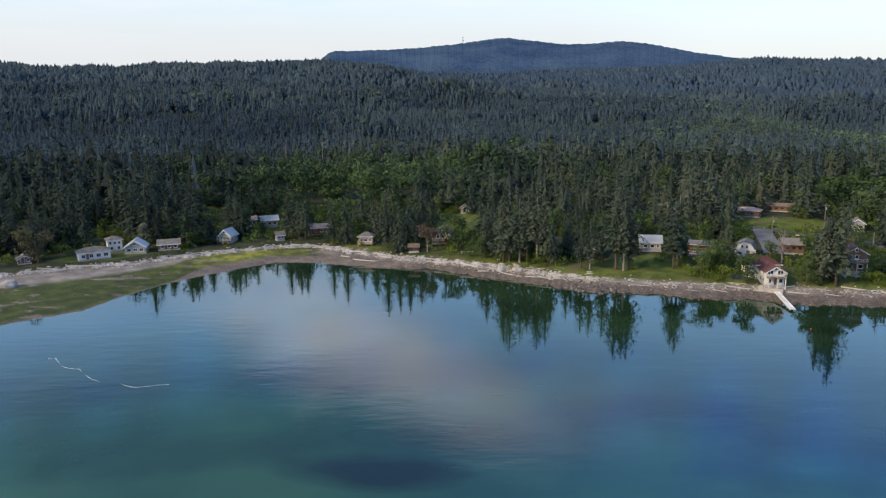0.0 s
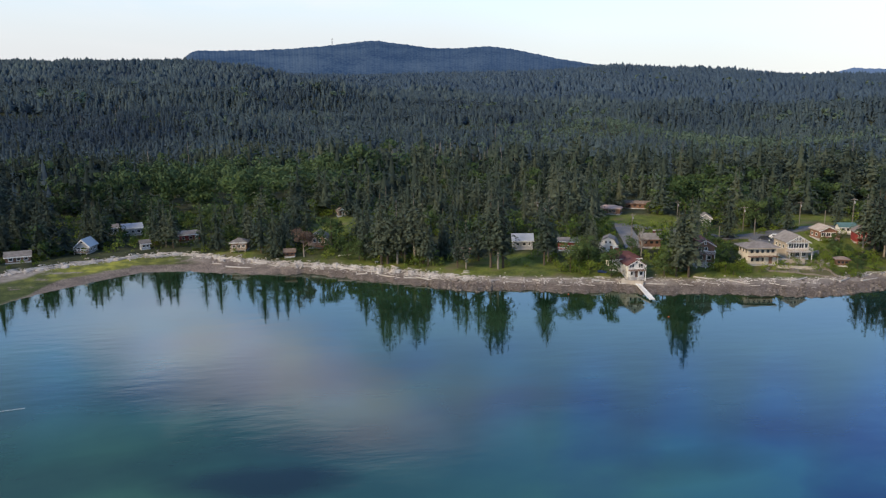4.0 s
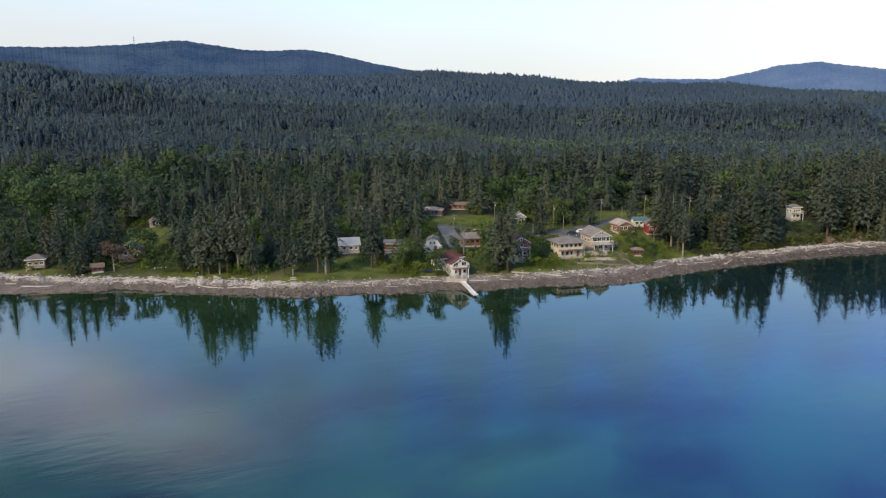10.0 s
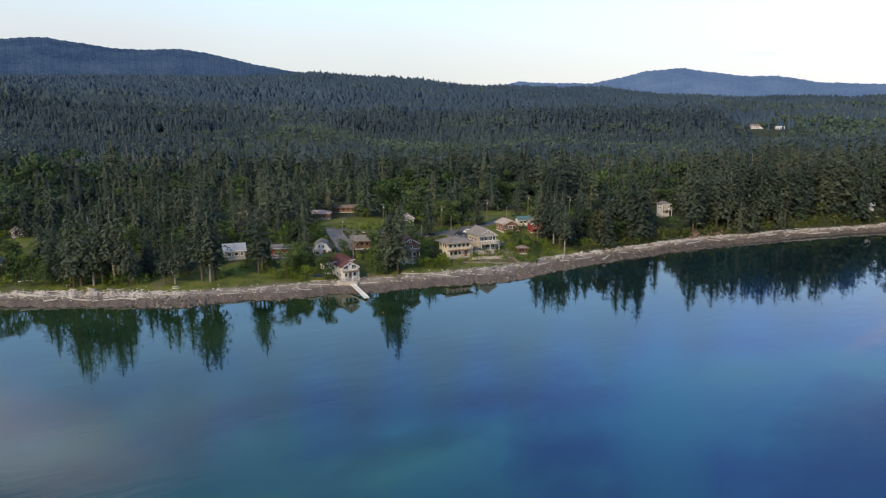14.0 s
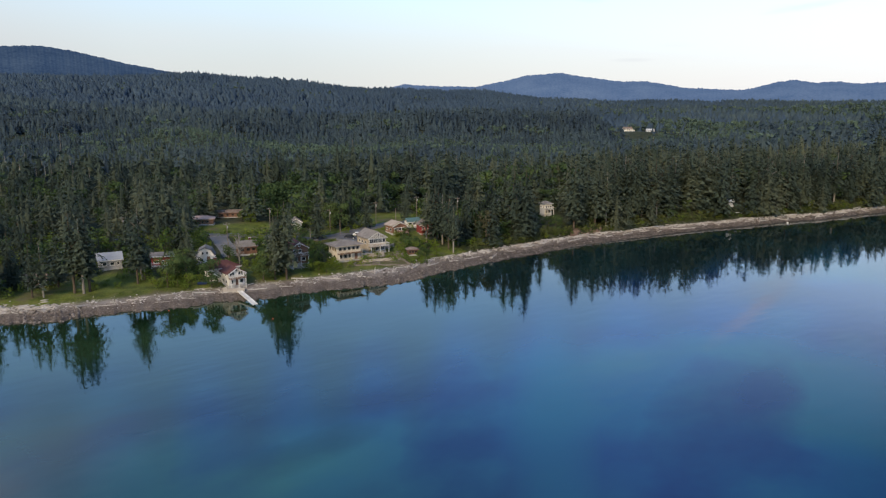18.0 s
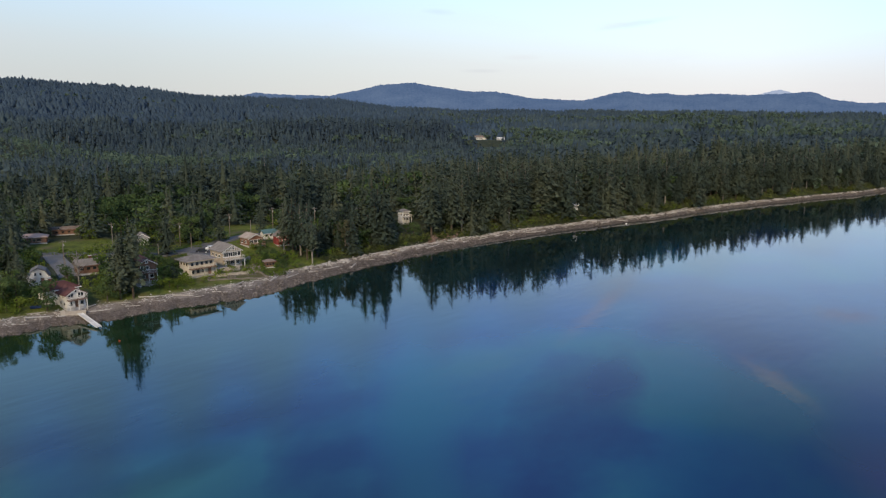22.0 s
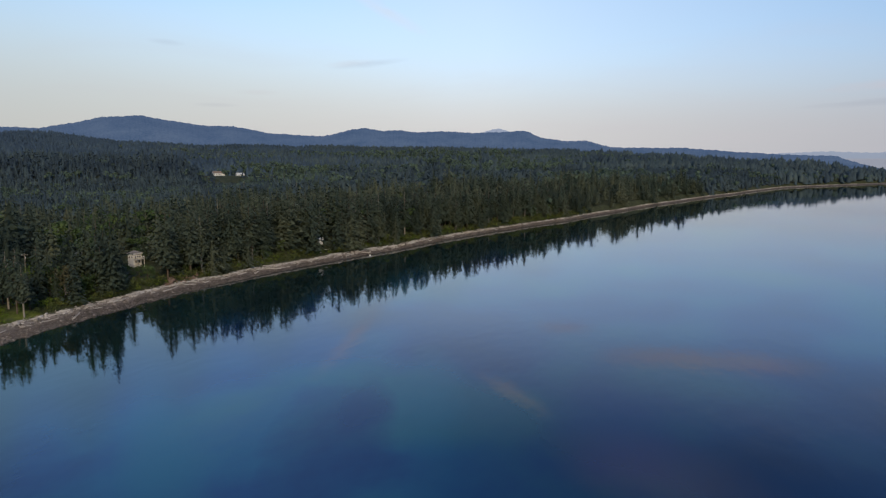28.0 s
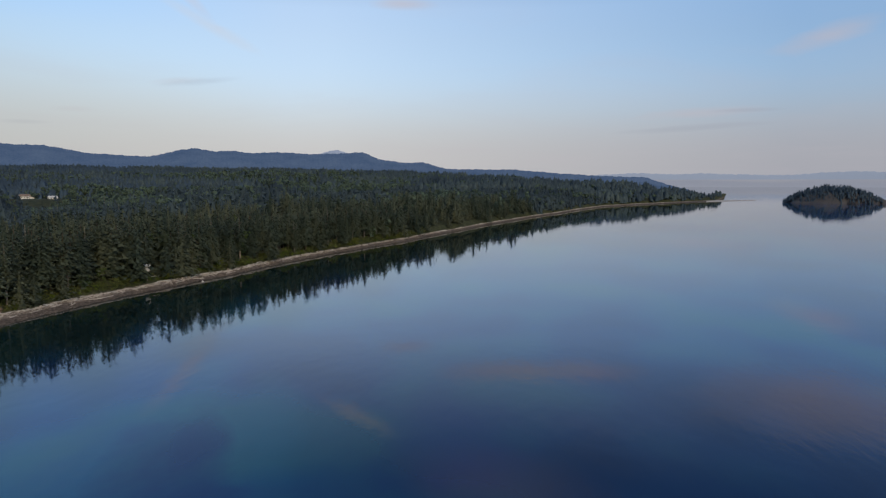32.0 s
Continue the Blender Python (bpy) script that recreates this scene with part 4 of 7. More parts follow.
def grow_woods():
    rng = np.random.RandomState(11)
    shapes = ((0.17, 0.05, 0.85, 0.0), (0.21, 0.03, 0.75, 0.02), (0.14, 0.14, 0.6, -0.02), (0.23, 0.06, 0.95, 0.0), (0.18, 0.24, 0.55, 0.03), (0.15, 0.08, 0.8, 0.0), (0.20, 0.16, 0.62, -0.03), (0.13, 0.05, 0.9, 0.01), (0.19, 0.3, 0.5, 0.0))
    fir_near = [conifer(rng, 130, 4, sp * 1.5, b, 0.062, p * 0.9, ln) for sp, b, p, ln in shapes]
    fir_rear = [conifer(rng, 100, 3, sp * 1.6, b, 0.066, p * 0.85, ln, 0.3) for sp, b, p, ln in shapes]
    fir_mid = [conifer(rng, 16, 2, sp * 1.65, 0.06 + b, 0.155, p * 0.8, ln, 0.42) for sp, b, p, ln in shapes]
    fir_far = [spire(rng, s, w) for s, w in ((0.23, 0.75), (0.27, 0.85), (0.20, 0.7), (0.25, 0.65), (0.22, 0.9), (0.28, 0.75))]
    fir_hill = [conifer(rng, 9, 2, sp * 1.7, 0.06 + b * 0.5, 0.20, p * 0.75, ln, 0.5) for sp, b, p, ln in shapes]
    leaf_near = [clumps(rng, 1.0, 190, 0.045, s, 0.10, n) for s, n in ((0.40, 5), (0.48, 6), (0.36, 4), (0.44, 6))]
    leaf_rear = [clumps(rng, 1.0, 150, 0.048, s, 0.24, n) for s, n in ((0.60, 1), (0.66, 2), (0.56, 1), (0.64, 2))]
    leaf_mid = [clumps(rng, 1.0, 26, 0.10, s, 0.15, 6) for s in (0.36, 0.44, 0.30, 0.40)]
    leaf_far = [clumps(rng, 1.0, 18, 0.16, 0.42, 0.15, 4) for _ in range(3)]
    # the flat wood behind the shore
    az, r = scattered(rng, -44, 109, 215, 1000, 240)
    ru = np.interp(az, SHORE[:, 0], SHORE[:, 2])
    x, y = r * np.sin(np.radians(az)), r * np.cos(np.radians(az))
    u = r - ru
    settled = (az < 44) & (az > -40)
    h = rng.triangular(8, 19, 27, len(az)) * (1 + 0.30 * lump(x, y, 45.0, 3.0))
    h = np.where(rng.uniform(size=len(az)) < 0.08, h * 1.2, h)
    h = np.where(settled & (u < 60) & (az > -10), h * rng.uniform(0.35, 0.9, len(az)), h)
    h = np.where((az < -9) & (u < 80), h * (0.62 + 0.3 * np.clip(u / 80, 0, 1)), h)
    h = h * (1 + 0.13 * smooth((az - 45) / 6) * (1 - smooth((az - 85) / 8)))
    low_wood = smooth((r - 420) / 150) * np.where(az < 5, 0.25, 0.42) * (1 - smooth((az - 58) / 10))
    h = h * (1 - low_wood)
    h = h * np.where((az > 55.6) & (az < 61.6) & (r > 800), 0.75, 1.0)
    keep = (u > np.where(settled, 13 + 5 * lump(x, y, 30.0), 0.8)) & (openness(x, y) < 0.3)
    z = land(az, r)
    for sa, sr, sw in SITES:
        zb = land(sa, sr)
        side = np.abs(az - sa) * math.pi / 180 * r
        keep &= ~((side < sw + 1.5) & (np.abs(r - sr) < sw + 3))
        hides = (52 - z - h) / r < (52 - zb - 0.8) / sr
        keep &= ~((side < sw) & (r < sr) & hides)
    thin = np.where(u < 120, 0.62, np.where(u < 190, 0.85, 1.0))
    keep &= rng.uniform(size=len(az)) < thin
    az, r, x, y, z, h, u, settled = az[keep], r[keep], x[keep], y[keep], z[keep], h[keep], u[keep], settled[keep]
    is_leaf = rng.uniform(size=len(az)) < leafy(x, y) + 0.04 + 0.40 * (settled & (h < 11))
    # shade over the bay put into the tint; lighter tint towards the east
    tint = rng.uniform(0, 1, len(az)) * np.where(az < -9, 0.35 - 0.25 * smooth((-az - 11) / 6), 1.0)
    tint = np.clip(tint + 0.3 * smooth((az - 44) / 6), 0, 1.2)
    hl = h * 0.72
    close, front = u < np.where(az < 8, 95, 190), u < 62
    # further inland, ever more firs take the haze-blued needles
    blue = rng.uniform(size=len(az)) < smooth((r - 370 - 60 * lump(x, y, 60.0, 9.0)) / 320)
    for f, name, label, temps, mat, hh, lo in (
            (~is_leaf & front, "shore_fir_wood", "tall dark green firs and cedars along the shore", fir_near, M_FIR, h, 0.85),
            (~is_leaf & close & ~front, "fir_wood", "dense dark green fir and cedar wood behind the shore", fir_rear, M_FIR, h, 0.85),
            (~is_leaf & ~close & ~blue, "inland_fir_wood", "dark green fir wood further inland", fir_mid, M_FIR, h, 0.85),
            (~is_leaf & ~close & blue, "foothill_fir_wood", "dark fir wood at the foot of the hills, bluish with distance", fir_mid, M_HILL_HAZED, h, 0.85),
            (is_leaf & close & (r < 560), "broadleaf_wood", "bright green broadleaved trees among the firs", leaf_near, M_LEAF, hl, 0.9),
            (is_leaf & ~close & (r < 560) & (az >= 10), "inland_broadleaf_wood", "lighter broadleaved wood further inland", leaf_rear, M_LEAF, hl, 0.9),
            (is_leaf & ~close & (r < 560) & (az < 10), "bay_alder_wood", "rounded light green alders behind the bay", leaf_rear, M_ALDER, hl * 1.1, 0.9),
            (is_leaf & (r >= 560), "valley_broadleaf_wood", "pale green broadleaved wood in the valley", leaf_mid, M_FARLEAF_HAZED, hl * 1.15, 0.9)):
        scatter(name, label, "forest", temps, [mat], x[f], y[f], z[f] - 0.4, hh[f], hh[f] * rng.uniform(lo, 1.25, f.sum()), tint[f], rng.randint(0, len(temps), f.sum()))
    # the slopes and the far plain
    az, r = scattered(rng, -42, 108.6, 1000, 2680, 150)
    rr, ru = np.interp(az, RIDGE[:, 0], RIDGE[:, 2]), np.interp(az, SHORE[:, 0], SHORE[:, 2])
    keep = (r < rr + 40) & (r > ru + 1) & ((r < 1500) | (az < 50) | (rng.uniform(size=len(az)) < 0.6))
    az, r = az[keep], r[keep]
    x, y, z = r * np.sin(np.radians(az)), r * np.cos(np.radians(az)), land(az, r)
    keep = (z > 1.0) & ~((np.abs(az - 57.6) < np.where(r > 1180, 1.9, 1.0)) & (r > 1000) & (r < 1335)) & ~((az > 57) & (az < 61.5) & (r > 1210) & (r < 1340))
    az, r, x, y, z = az[keep], r[keep], x[keep], y[keep], z[keep]
    is_leaf = rng.uniform(size=len(az)) < np.minimum(leafy(x, y), 0.75) * (r < 2200)
    crest = np.exp(-((r - np.interp(az, SHOULDER[:, 0], SHOULDER[:, 2])) / 80) ** 2) * smooth((az - 2) / 8) * (1 - smooth((az - 55) / 10))
    h = rng.triangular(10, 18, 26, len(az)) * (1 + 0.22 * lump(x, y, 70.0, 3.0)) * (1 + 0.2 * crest)
    h = h * np.where((az > 55.6) & (az < 61.6) & (r < 1345), 0.55, 1.0) * (1 - 0.45 * smooth((az - 105.5) / 2.5))
    tint = rng.uniform(0, 1, len(az))
    # the ridge behind the shoulder takes the most haze-tinted needles
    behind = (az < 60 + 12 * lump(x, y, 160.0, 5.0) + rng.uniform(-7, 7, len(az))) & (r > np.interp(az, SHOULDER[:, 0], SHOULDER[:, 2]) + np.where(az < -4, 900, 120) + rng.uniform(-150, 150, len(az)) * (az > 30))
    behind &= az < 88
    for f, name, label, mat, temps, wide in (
            (~is_leaf & ~behind & (r < 1400), "lower_hill_wood", "dense conifer forest at the foot of the hills", M_HILL_HAZED, fir_hill, 0.85),
            (~is_leaf & ~behind & (r >= 1400), "hill_wood", "dense conifer forest covering the nearer hills", M_HILL_HAZED, fir_far, 1.1),
            (~is_leaf & behind, "far_hill_wood", "conifer forest on the farther ridge, bluish with distance", M_FARHILL_HAZED, fir_far, 1.1)):
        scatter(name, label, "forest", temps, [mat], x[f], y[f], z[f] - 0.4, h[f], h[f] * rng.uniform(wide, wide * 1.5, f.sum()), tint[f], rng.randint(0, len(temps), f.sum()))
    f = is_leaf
    scatter("hill_broadleaf_wood", "lighter broadleaved patches on the far plain", "forest", leaf_far, [M_FARLEAF_HAZED], x[f], y[f], z[f] - 0.4, h[f] * 0.85, h[f] * 0.85, tint[f], rng.randint(0, 3, f.sum()))
    # dead standing trunks, bleached
    az, r = np.concatenate((rng.normal(10.5, 2.6, 55), rng.uniform(-20, 90, 36))), np.concatenate((rng.normal(455, 35, 55), rng.uniform(420, 980, 36)))
    ok = (r > np.interp(az, SHORE[:, 0], SHORE[:, 2]) + 40)
    az, r = az[ok], r[ok]
    bm = bmesh.new()
    rod(bm, (0, 0, 0), (0.01, 0, 1), 0.014, 0.004, 5)
    for k in range(7):
        a, q = k * 2.4, 0.45 + 0.07 * k
        rod(bm, (0, 0, q), (0.05 * math.cos(a), 0.05 * math.sin(a), q + 0.02), 0.004, 0.001, 3)
    bmesh.ops.triangulate(bm, faces=bm.faces)
    snag = (np.array([v.co[:] for v in bm.verts]), np.array([[v.index for v in f.verts] for f in bm.faces]))
    bm.free()
    h = rng.uniform(12, 21, len(az))
    scatter("dead_trunks", "bleached dead trunks standing in the wood", "dead trees", [snag], [M_PALEBARK], r * np.sin(np.radians(az)), r * np.cos(np.radians(az)), land(az, r), h, h * 0.9, h * 0, np.zeros(len(az), int))


# ---------------------------------------------------------------- parts and shapes
def part(name, bm, mat, parent, label=""):
    me = bpy.data.meshes.new(name)
    bm.to_mesh(me)
    bm.free()
    me.materials.append(mat)
    ob = new(name, me)
    ob.parent = parent
    if label:
        tagged(ob, label)
    return ob


def thing(name, label, category, group=""):
    return tagged(new(name), label, category, group)


def box(bm, x0, x1, y0, y1, z0, z1):
    v = [bm.verts.new(p) for p in ((x0, y0, z0), (x1, y0, z0), (x1, y1, z0), (x0, y1, z0), (x0, y0, z1), (x1, y0, z1), (x1, y1, z1), (x0, y1, z1))]
    for f in ((3, 2, 1, 0), (4, 5, 6, 7), (0, 1, 5, 4), (1, 2, 6, 5), (2, 3, 7, 6), (3, 0, 4, 7)):
        bm.faces.new([v[i] for i in f])
    return bm


def boxes(*specs):
    bm = bmesh.new()
    for s in specs:
        box(bm, *s)
    return bm


def prism(profile, y0, y1):
    """A profile in x and z, run along y."""
    bm = bmesh.new()
    a = [bm.verts.new((x, y0, z)) for x, z in profile]
    b = [bm.verts.new((x, y1, z)) for x, z in profile]
    n = len(profile)
    bm.faces.new(a)
    bm.faces.new(b[::-1])
    for k in range(n):
        bm.faces.new((a[k], b[k], b[(k + 1) % n], a[(k + 1) % n]))
    bmesh.ops.recalc_face_normals(bm, faces=bm.faces)
    return bm


def turned(bm):
    """Turn a mesh a quarter, so that what ran along y runs along x."""
    bmesh.ops.rotate(bm, verts=bm.verts, cent=(0, 0, 0), matrix=Matrix.Rotation(radians(90), 3, "Z"))
    return bm


def put(bm, m):
    bmesh.ops.transform(bm, matrix=m, verts=bm.verts)
    return bm


# ---------------------------------------------------------------- houses
def window(parent, m, w, h, frame_mat):
    """A window on a wall: m brings the wall's outside (towards -y) to its place."""
    t = 0.12
    fr = boxes((-w / 2, w / 2, -0.08, 0.02, 0, t), (-w / 2, w / 2, -0.08, 0.02, h - t, h), (-w / 2, -w / 2 + t, -0.08, 0.02, t, h - t), (w / 2 - t, w / 2, -0.08, 0.02, t, h - t))
    if w > 1.3:
        box(fr, -0.04, 0.04, -0.07, 0.02, t, h - t)
    o = part("window", put(fr, m), frame_mat, parent)
    part("pane", put(boxes((-w / 2 + t, w / 2 - t, -0.03, 0.015, t, h - t)), m), M_GLASS, o)
    part("sill", put(boxes((-w / 2 - 0.08, w / 2 + 0.08, -0.14, 0.02, -0.07, -0.003)), m), frame_mat, o)


def wall_pose(face, w, d, u, z):
    if face == "front":
        return pose(u, -d / 2, z)
    if face == "left":
        return pose(-w / 2, -u, z, 0, 0, -90)
    if face == "right":
        return pose(w / 2, u, z, 0, 0, 90)
    return pose(-u, d / 2, z, 0, 0, 180)


def balcony(parent, w, d, z, depth, mat, rail_mat, x=0.0, posts=True, base=0.0):
    """A deck along the front with its posts and railing."""
    y0, y1 = -d / 2 - depth, -d / 2 - 0.01
    o = part("balcony", boxes((x - w / 2, x + w / 2, y0, y1, z - 0.2, z)), mat, parent)
    rail = boxes((x - w / 2, x + w / 2, y0, y0 + 0.09, z + 0.92, z + 1.02), (x - w / 2, x - w / 2 + 0.09, y0 + 0.09, y1, z + 0.92, z + 1.02),
                 (x + w / 2 - 0.09, x + w / 2, y0 + 0.09, y1, z + 0.92, z + 1.02))
    n = max(3, int(w / 0.3))
    for k in range(n + 1):
        xx = x - w / 2 + 0.03 + (w - 0.1) * k / n
        box(rail, xx, xx + 0.05, y0 + 0.02, y0 + 0.07, z, z + 0.92)
    part("railing", rail, rail_mat, o)
    if posts:
        for xx in (x - w / 2 + 0.1, x, x + w / 2 - 0.28):
            part("post", boxes((xx, xx + 0.18, y0 + 0.05, y0 + 0.23, base - 1.0, z - 0.2)), rail_mat, o)


def roof_mesh(kind, w, d, h, rise, over=0.5, t=0.22):
    """A roof with eaves and thickness. The ridge runs in depth (gable_front), across (gable_side), or the roof is hipped."""
    if kind == "gable_side":
        return turned(roof_mesh("gable_front", d, w, h, rise, over, t))
    if kind == "gable_front":
        k = rise / (w / 2)
        e, lo = w / 2 + over, h - over * k
        prof = [(-e, lo), (0, h + rise), (e, lo), (e, lo + t), (0, h + rise + t * 1.2), (-e, lo + t)]
        return prism(prof, -d / 2 - over, d / 2 + over)
    if kind == "gambrel":
        e = w / 2 + 0.25
        prof = [(-e, h - 0.3), (-w * 0.34, h + rise * 0.66), (0, h + rise), (w * 0.34, h + rise * 0.66), (e, h - 0.3),
                (e + 0.12, h - 0.2), (w * 0.34 + 0.1, h + rise * 0.66 + 0.18), (0, h + rise + 0.22), (-w * 0.34 - 0.1, h + rise * 0.66 + 0.18), (-e - 0.12, h - 0.2)]
        return prism(prof, -d / 2 - 0.4, d / 2 + 0.4)
    bm = bmesh.new()
    ex, ey = w / 2 + over, d / 2 + over
    rx, ry = max(w / 2 - d / 2, 0.3), max(d / 2 - w / 2, 0.3)
    low = [bm.verts.new(p) for p in ((-ex, -ey, h - 0.12), (ex, -ey, h - 0.12), (ex, ey, h - 0.12), (-ex, ey, h - 0.12))]
    eav = [bm.verts.new((*v.co.xy, h + 0.1)) for v in low]
    top = [bm.verts.new(p) for p in ((-rx, -ry, h + rise), (rx, -ry, h + rise), (rx, ry, h + rise), (-rx, ry, h + rise))]
    bm.faces.new(low[::-1])
    bm.faces.new(top)
    for k in range(4):
        j = (k + 1) % 4
        bm.faces.new((low[k], low[j], eav[j], eav[k]))
        bm.faces.new((eav[k], eav[j], top[j], top[k]))
    return bm


def house(name, label, az, r, w, d, h, roof, rise, wall_mat, roof_mat, trim=None, turn=0.0, windows=(), door=None, chimney=None, deck=None, lift=0.0, group="", category="house", snug=0.76, clear=True, over=0.5):
    """A house facing the water: walls with gables, roof, windows, door, chimney and deck, all as parts."""
    trim = trim or M_WHITE
    w, d, rise, h = w * snug, d * snug, rise * snug, h * 0.88
    if clear:
        SITES.append((az, r, w * 0.36))
    ob = thing(name, label, category, group)
    part("foundation", boxes((-w / 2 - 0.1, w / 2 + 0.1, -d / 2 - 0.1, d / 2 + 0.1, -2.5, 0.35 + lift)), M_CONCRETE, ob)
    base = 0.35 + lift
    h = h + lift
    if roof == "gable_front":
        wall = prism([(-w / 2, base), (w / 2, base), (w / 2, h), (0, h + rise), (-w / 2, h)], -d / 2, d / 2)
    elif roof == "gable_side":
        wall = turned(prism([(-d / 2, base), (d / 2, base), (d / 2, h), (0, h + rise), (-d / 2, h)], -w / 2, w / 2))
    elif roof == "gambrel":
        wall = prism([(-w / 2, base), (w / 2, base), (w / 2, h), (w * 0.34, h + rise * 0.66), (0, h + rise), (-w * 0.34, h + rise * 0.66), (-w / 2, h)], -d / 2, d / 2)
    else:
        wall = boxes((-w / 2, w / 2, -d / 2, d / 2, base, h))
    part("wall", wall, wall_mat, ob)
    part("roof", roof_mesh(roof, w, d, h, rise, over), roof_mat, ob)
    if roof == "gable_front":
        k, e = rise / (w / 2), w / 2 + 0.5
        for s in (-1, 1):
            prof = [(s * e, h - 0.5 * k - 0.25), (s * e, h - 0.5 * k), (0, h + rise), (0, h + rise - 0.28)]
            part("barge_board", prism(prof, -d / 2 - 0.56, -d / 2 - 0.505), trim, ob)
    elif roof == "gable_side":
        part("fascia", boxes((-w / 2 - 0.5, w / 2 + 0.5, -d / 2 - 0.56, -d / 2 - 0.505, h - 0.5 * rise / (d / 2) - 0.05, h - 0.5 * rise / (d / 2) + 0.22)), trim, ob)
    else:
        part("fascia", boxes((-w / 2 - over, w / 2 + over, -d / 2 - over - 0.06, -d / 2 - over - 0.005, h - 0.15, h + 0.1)), trim, ob)
    for face, u, z, ww, hh in windows:
        window(ob, wall_pose(face, w, d, u * snug, z * 0.88 + lift), ww * 0.85, hh * 0.92, trim)
    if door:
        dr = part("door", put(boxes((-0.5, 0.5, -0.07, 0.02, 0, 2.05)), pose(door * snug, -d / 2, base)), M_BROWN, ob)
        part("door_frame", put(boxes((-0.62, -0.5, -0.1, 0.02, 0, 2.17), (0.5, 0.62, -0.1, 0.02, 0, 2.17), (-0.5, 0.5, -0.1, 0.02, 2.05, 2.17)), pose(door * snug, -d / 2, base)), trim, dr)
    if chimney:
        cx, cy = chimney[0] * snug, chimney[1] * snug
        c = part("chimney", boxes((cx - 0.4, cx + 0.4, cy - 0.4, cy + 0.4, h - 0.3, h + rise + 1.0)), M_ROOF_RED, ob)
        part("cap", boxes((cx - 0.48, cx + 0.48, cy - 0.48, cy + 0.48, h + rise + 1.0, h + rise + 1.15)), M_CONCRETE, c)
    if deck:
        balcony(ob, w * deck.get("wide", 1.0), d, deck["z"] * 0.88 + lift, deck.get("deep", 1.8), deck.get("mat", M_BROWN), deck.get("rail", trim), deck.get("x", 0.0) * snug)
    p = spot(az, r)
    ob.matrix_world = pose(p.x, p.y, p.z, 0, 0, -az + turn)
    return ob


def row(face, z, w, h, *us):
    return [(face, u, z, w, h) for u in us]


# the boathouse on its sea wall
house("boathouse", "white two-storey boathouse with dark red shingle roof and balcony", 25.5, 214.5, 7.2, 9.0, 4.6, "gable_front", 2.1, M_WHITE, M_ROOF_RED, turn=22, snug=0.68,
      windows=row("front", 0.9, 1.3, 1.4, -2.2, 2.2) + row("front", 3.3, 1.9, 1.6, -2.0, 1.9) + [("front", 0, 4.9, 0.9, 0.9)] + row("left", 3.2, 1.2, 1.1, -2.5, 1.5) + row("left", 1.0, 1.1, 1.1, -1.0, 2.4),
      door=0.2, deck={"z": 3.0, "deep": 1.5, "mat": M_BROWN, "rail": M_WHITE})
house("annexe", "low cottage with dark red hipped roof behind the boathouse", 24.75, 219.5, 11.5, 7.0, 4.4, "hip", 2.4, M_WHITE, M_ROOF_RED, turn=22, windows=row("left", 1.0, 1.2, 1.1, -1.5, 1.2), chimney=(-2.5, 0.5))
house("gambrel_cottage", "white cottage with rounded gambrel roof and small dark windows", 23.6, 241, 7.4, 7.0, 2.9, "gambrel", 3.4, M_WHITE, M_ROOF_GREY, turn=-4,
      windows=row("front", 3.3, 0.9, 1.1, -0.9, 0.9) + row("front", 0.9, 1.4, 1.1, -1.6), door=1.4)
house("red_cottage", "red cottage with white window trim and grey roof", 20.5, 238, 8.6, 6.0, 4.2, "gable_side", 1.0, M_RED, M_ROOF_GREY, turn=-6,
      windows=row("front", 1.6, 1.7, 1.1, -2.4, 2.2) + [("front", 0.2, 1.6, 0.9, 1.1)], deck={"z": 1.0, "deep": 1.4, "mat": M_WHITE, "rail": M_WHITE})
house("garage", "grey garage with blue-grey metal roof", 16.8, 241, 8.6, 7.0, 3.4, "gable_side", 2.2, M_GREY, M_ROOF_STEEL, turn=4,
      windows=row("front", 1.3, 1.5, 1.2, -2.2, 0.6) + [("front", 2.9, 1.3, 1.0, 1.2)], category="garage")
house("bungalow", "long low bungalow with pinkish roof above the lawn", 23.5, 303, 12.5, 7.0, 2.7, "hip", 1.5, M_BROWN, M_ROOF_PINK, turn=-8,
      windows=row("front", 0.9, 1.8, 1.3, -3.2, 3.0) + [("front", 0.8, 0.9, 1.2, 1.3)], door=-0.8, trim=M_TAN)
house("long_shed", "long low brown-roofed shed at the wood's edge", 25.6, 317, 16, 6, 2.6, "gable_side", 1.3, M_BROWN, M_ROOF_BROWN, turn=-4, windows=row("front", 1.0, 1.3, 0.9, -5, -1.5, 2, 5.5), category="shed", snug=0.62, trim=M_BROWN)
house("brown_house", "brown timber house behind a bare tree", 26.7, 250, 9.5, 7.5, 3.4, "gable_side", 2.2, M_BROWN, M_ROOF_GREY, turn=10, windows=row("front", 1.5, 1.5, 1.2, -2.8, 0.2, 2.9), chimney=(2.0, 0.6), trim=M_BROWN, snug=0.66)
house("dark_timber_house", "dark brown three-storey timber house with white-framed windows and balcony", 30.6, 231, 7.2, 8.0, 6.3, "gable_front", 2.2, M_BROWN, M_ROOF_RED, turn=14,
      windows=row("front", 4.4, 1.1, 1.2, -1.9, 0.3) + row("front", 1.3, 1.5, 1.3, -1.6, 1.7) + [("front", 0, 6.6, 0.9, 0.9)], deck={"z": 3.4, "deep": 1.6, "mat": M_BROWN, "rail": M_WHITE}, lift=1.2)
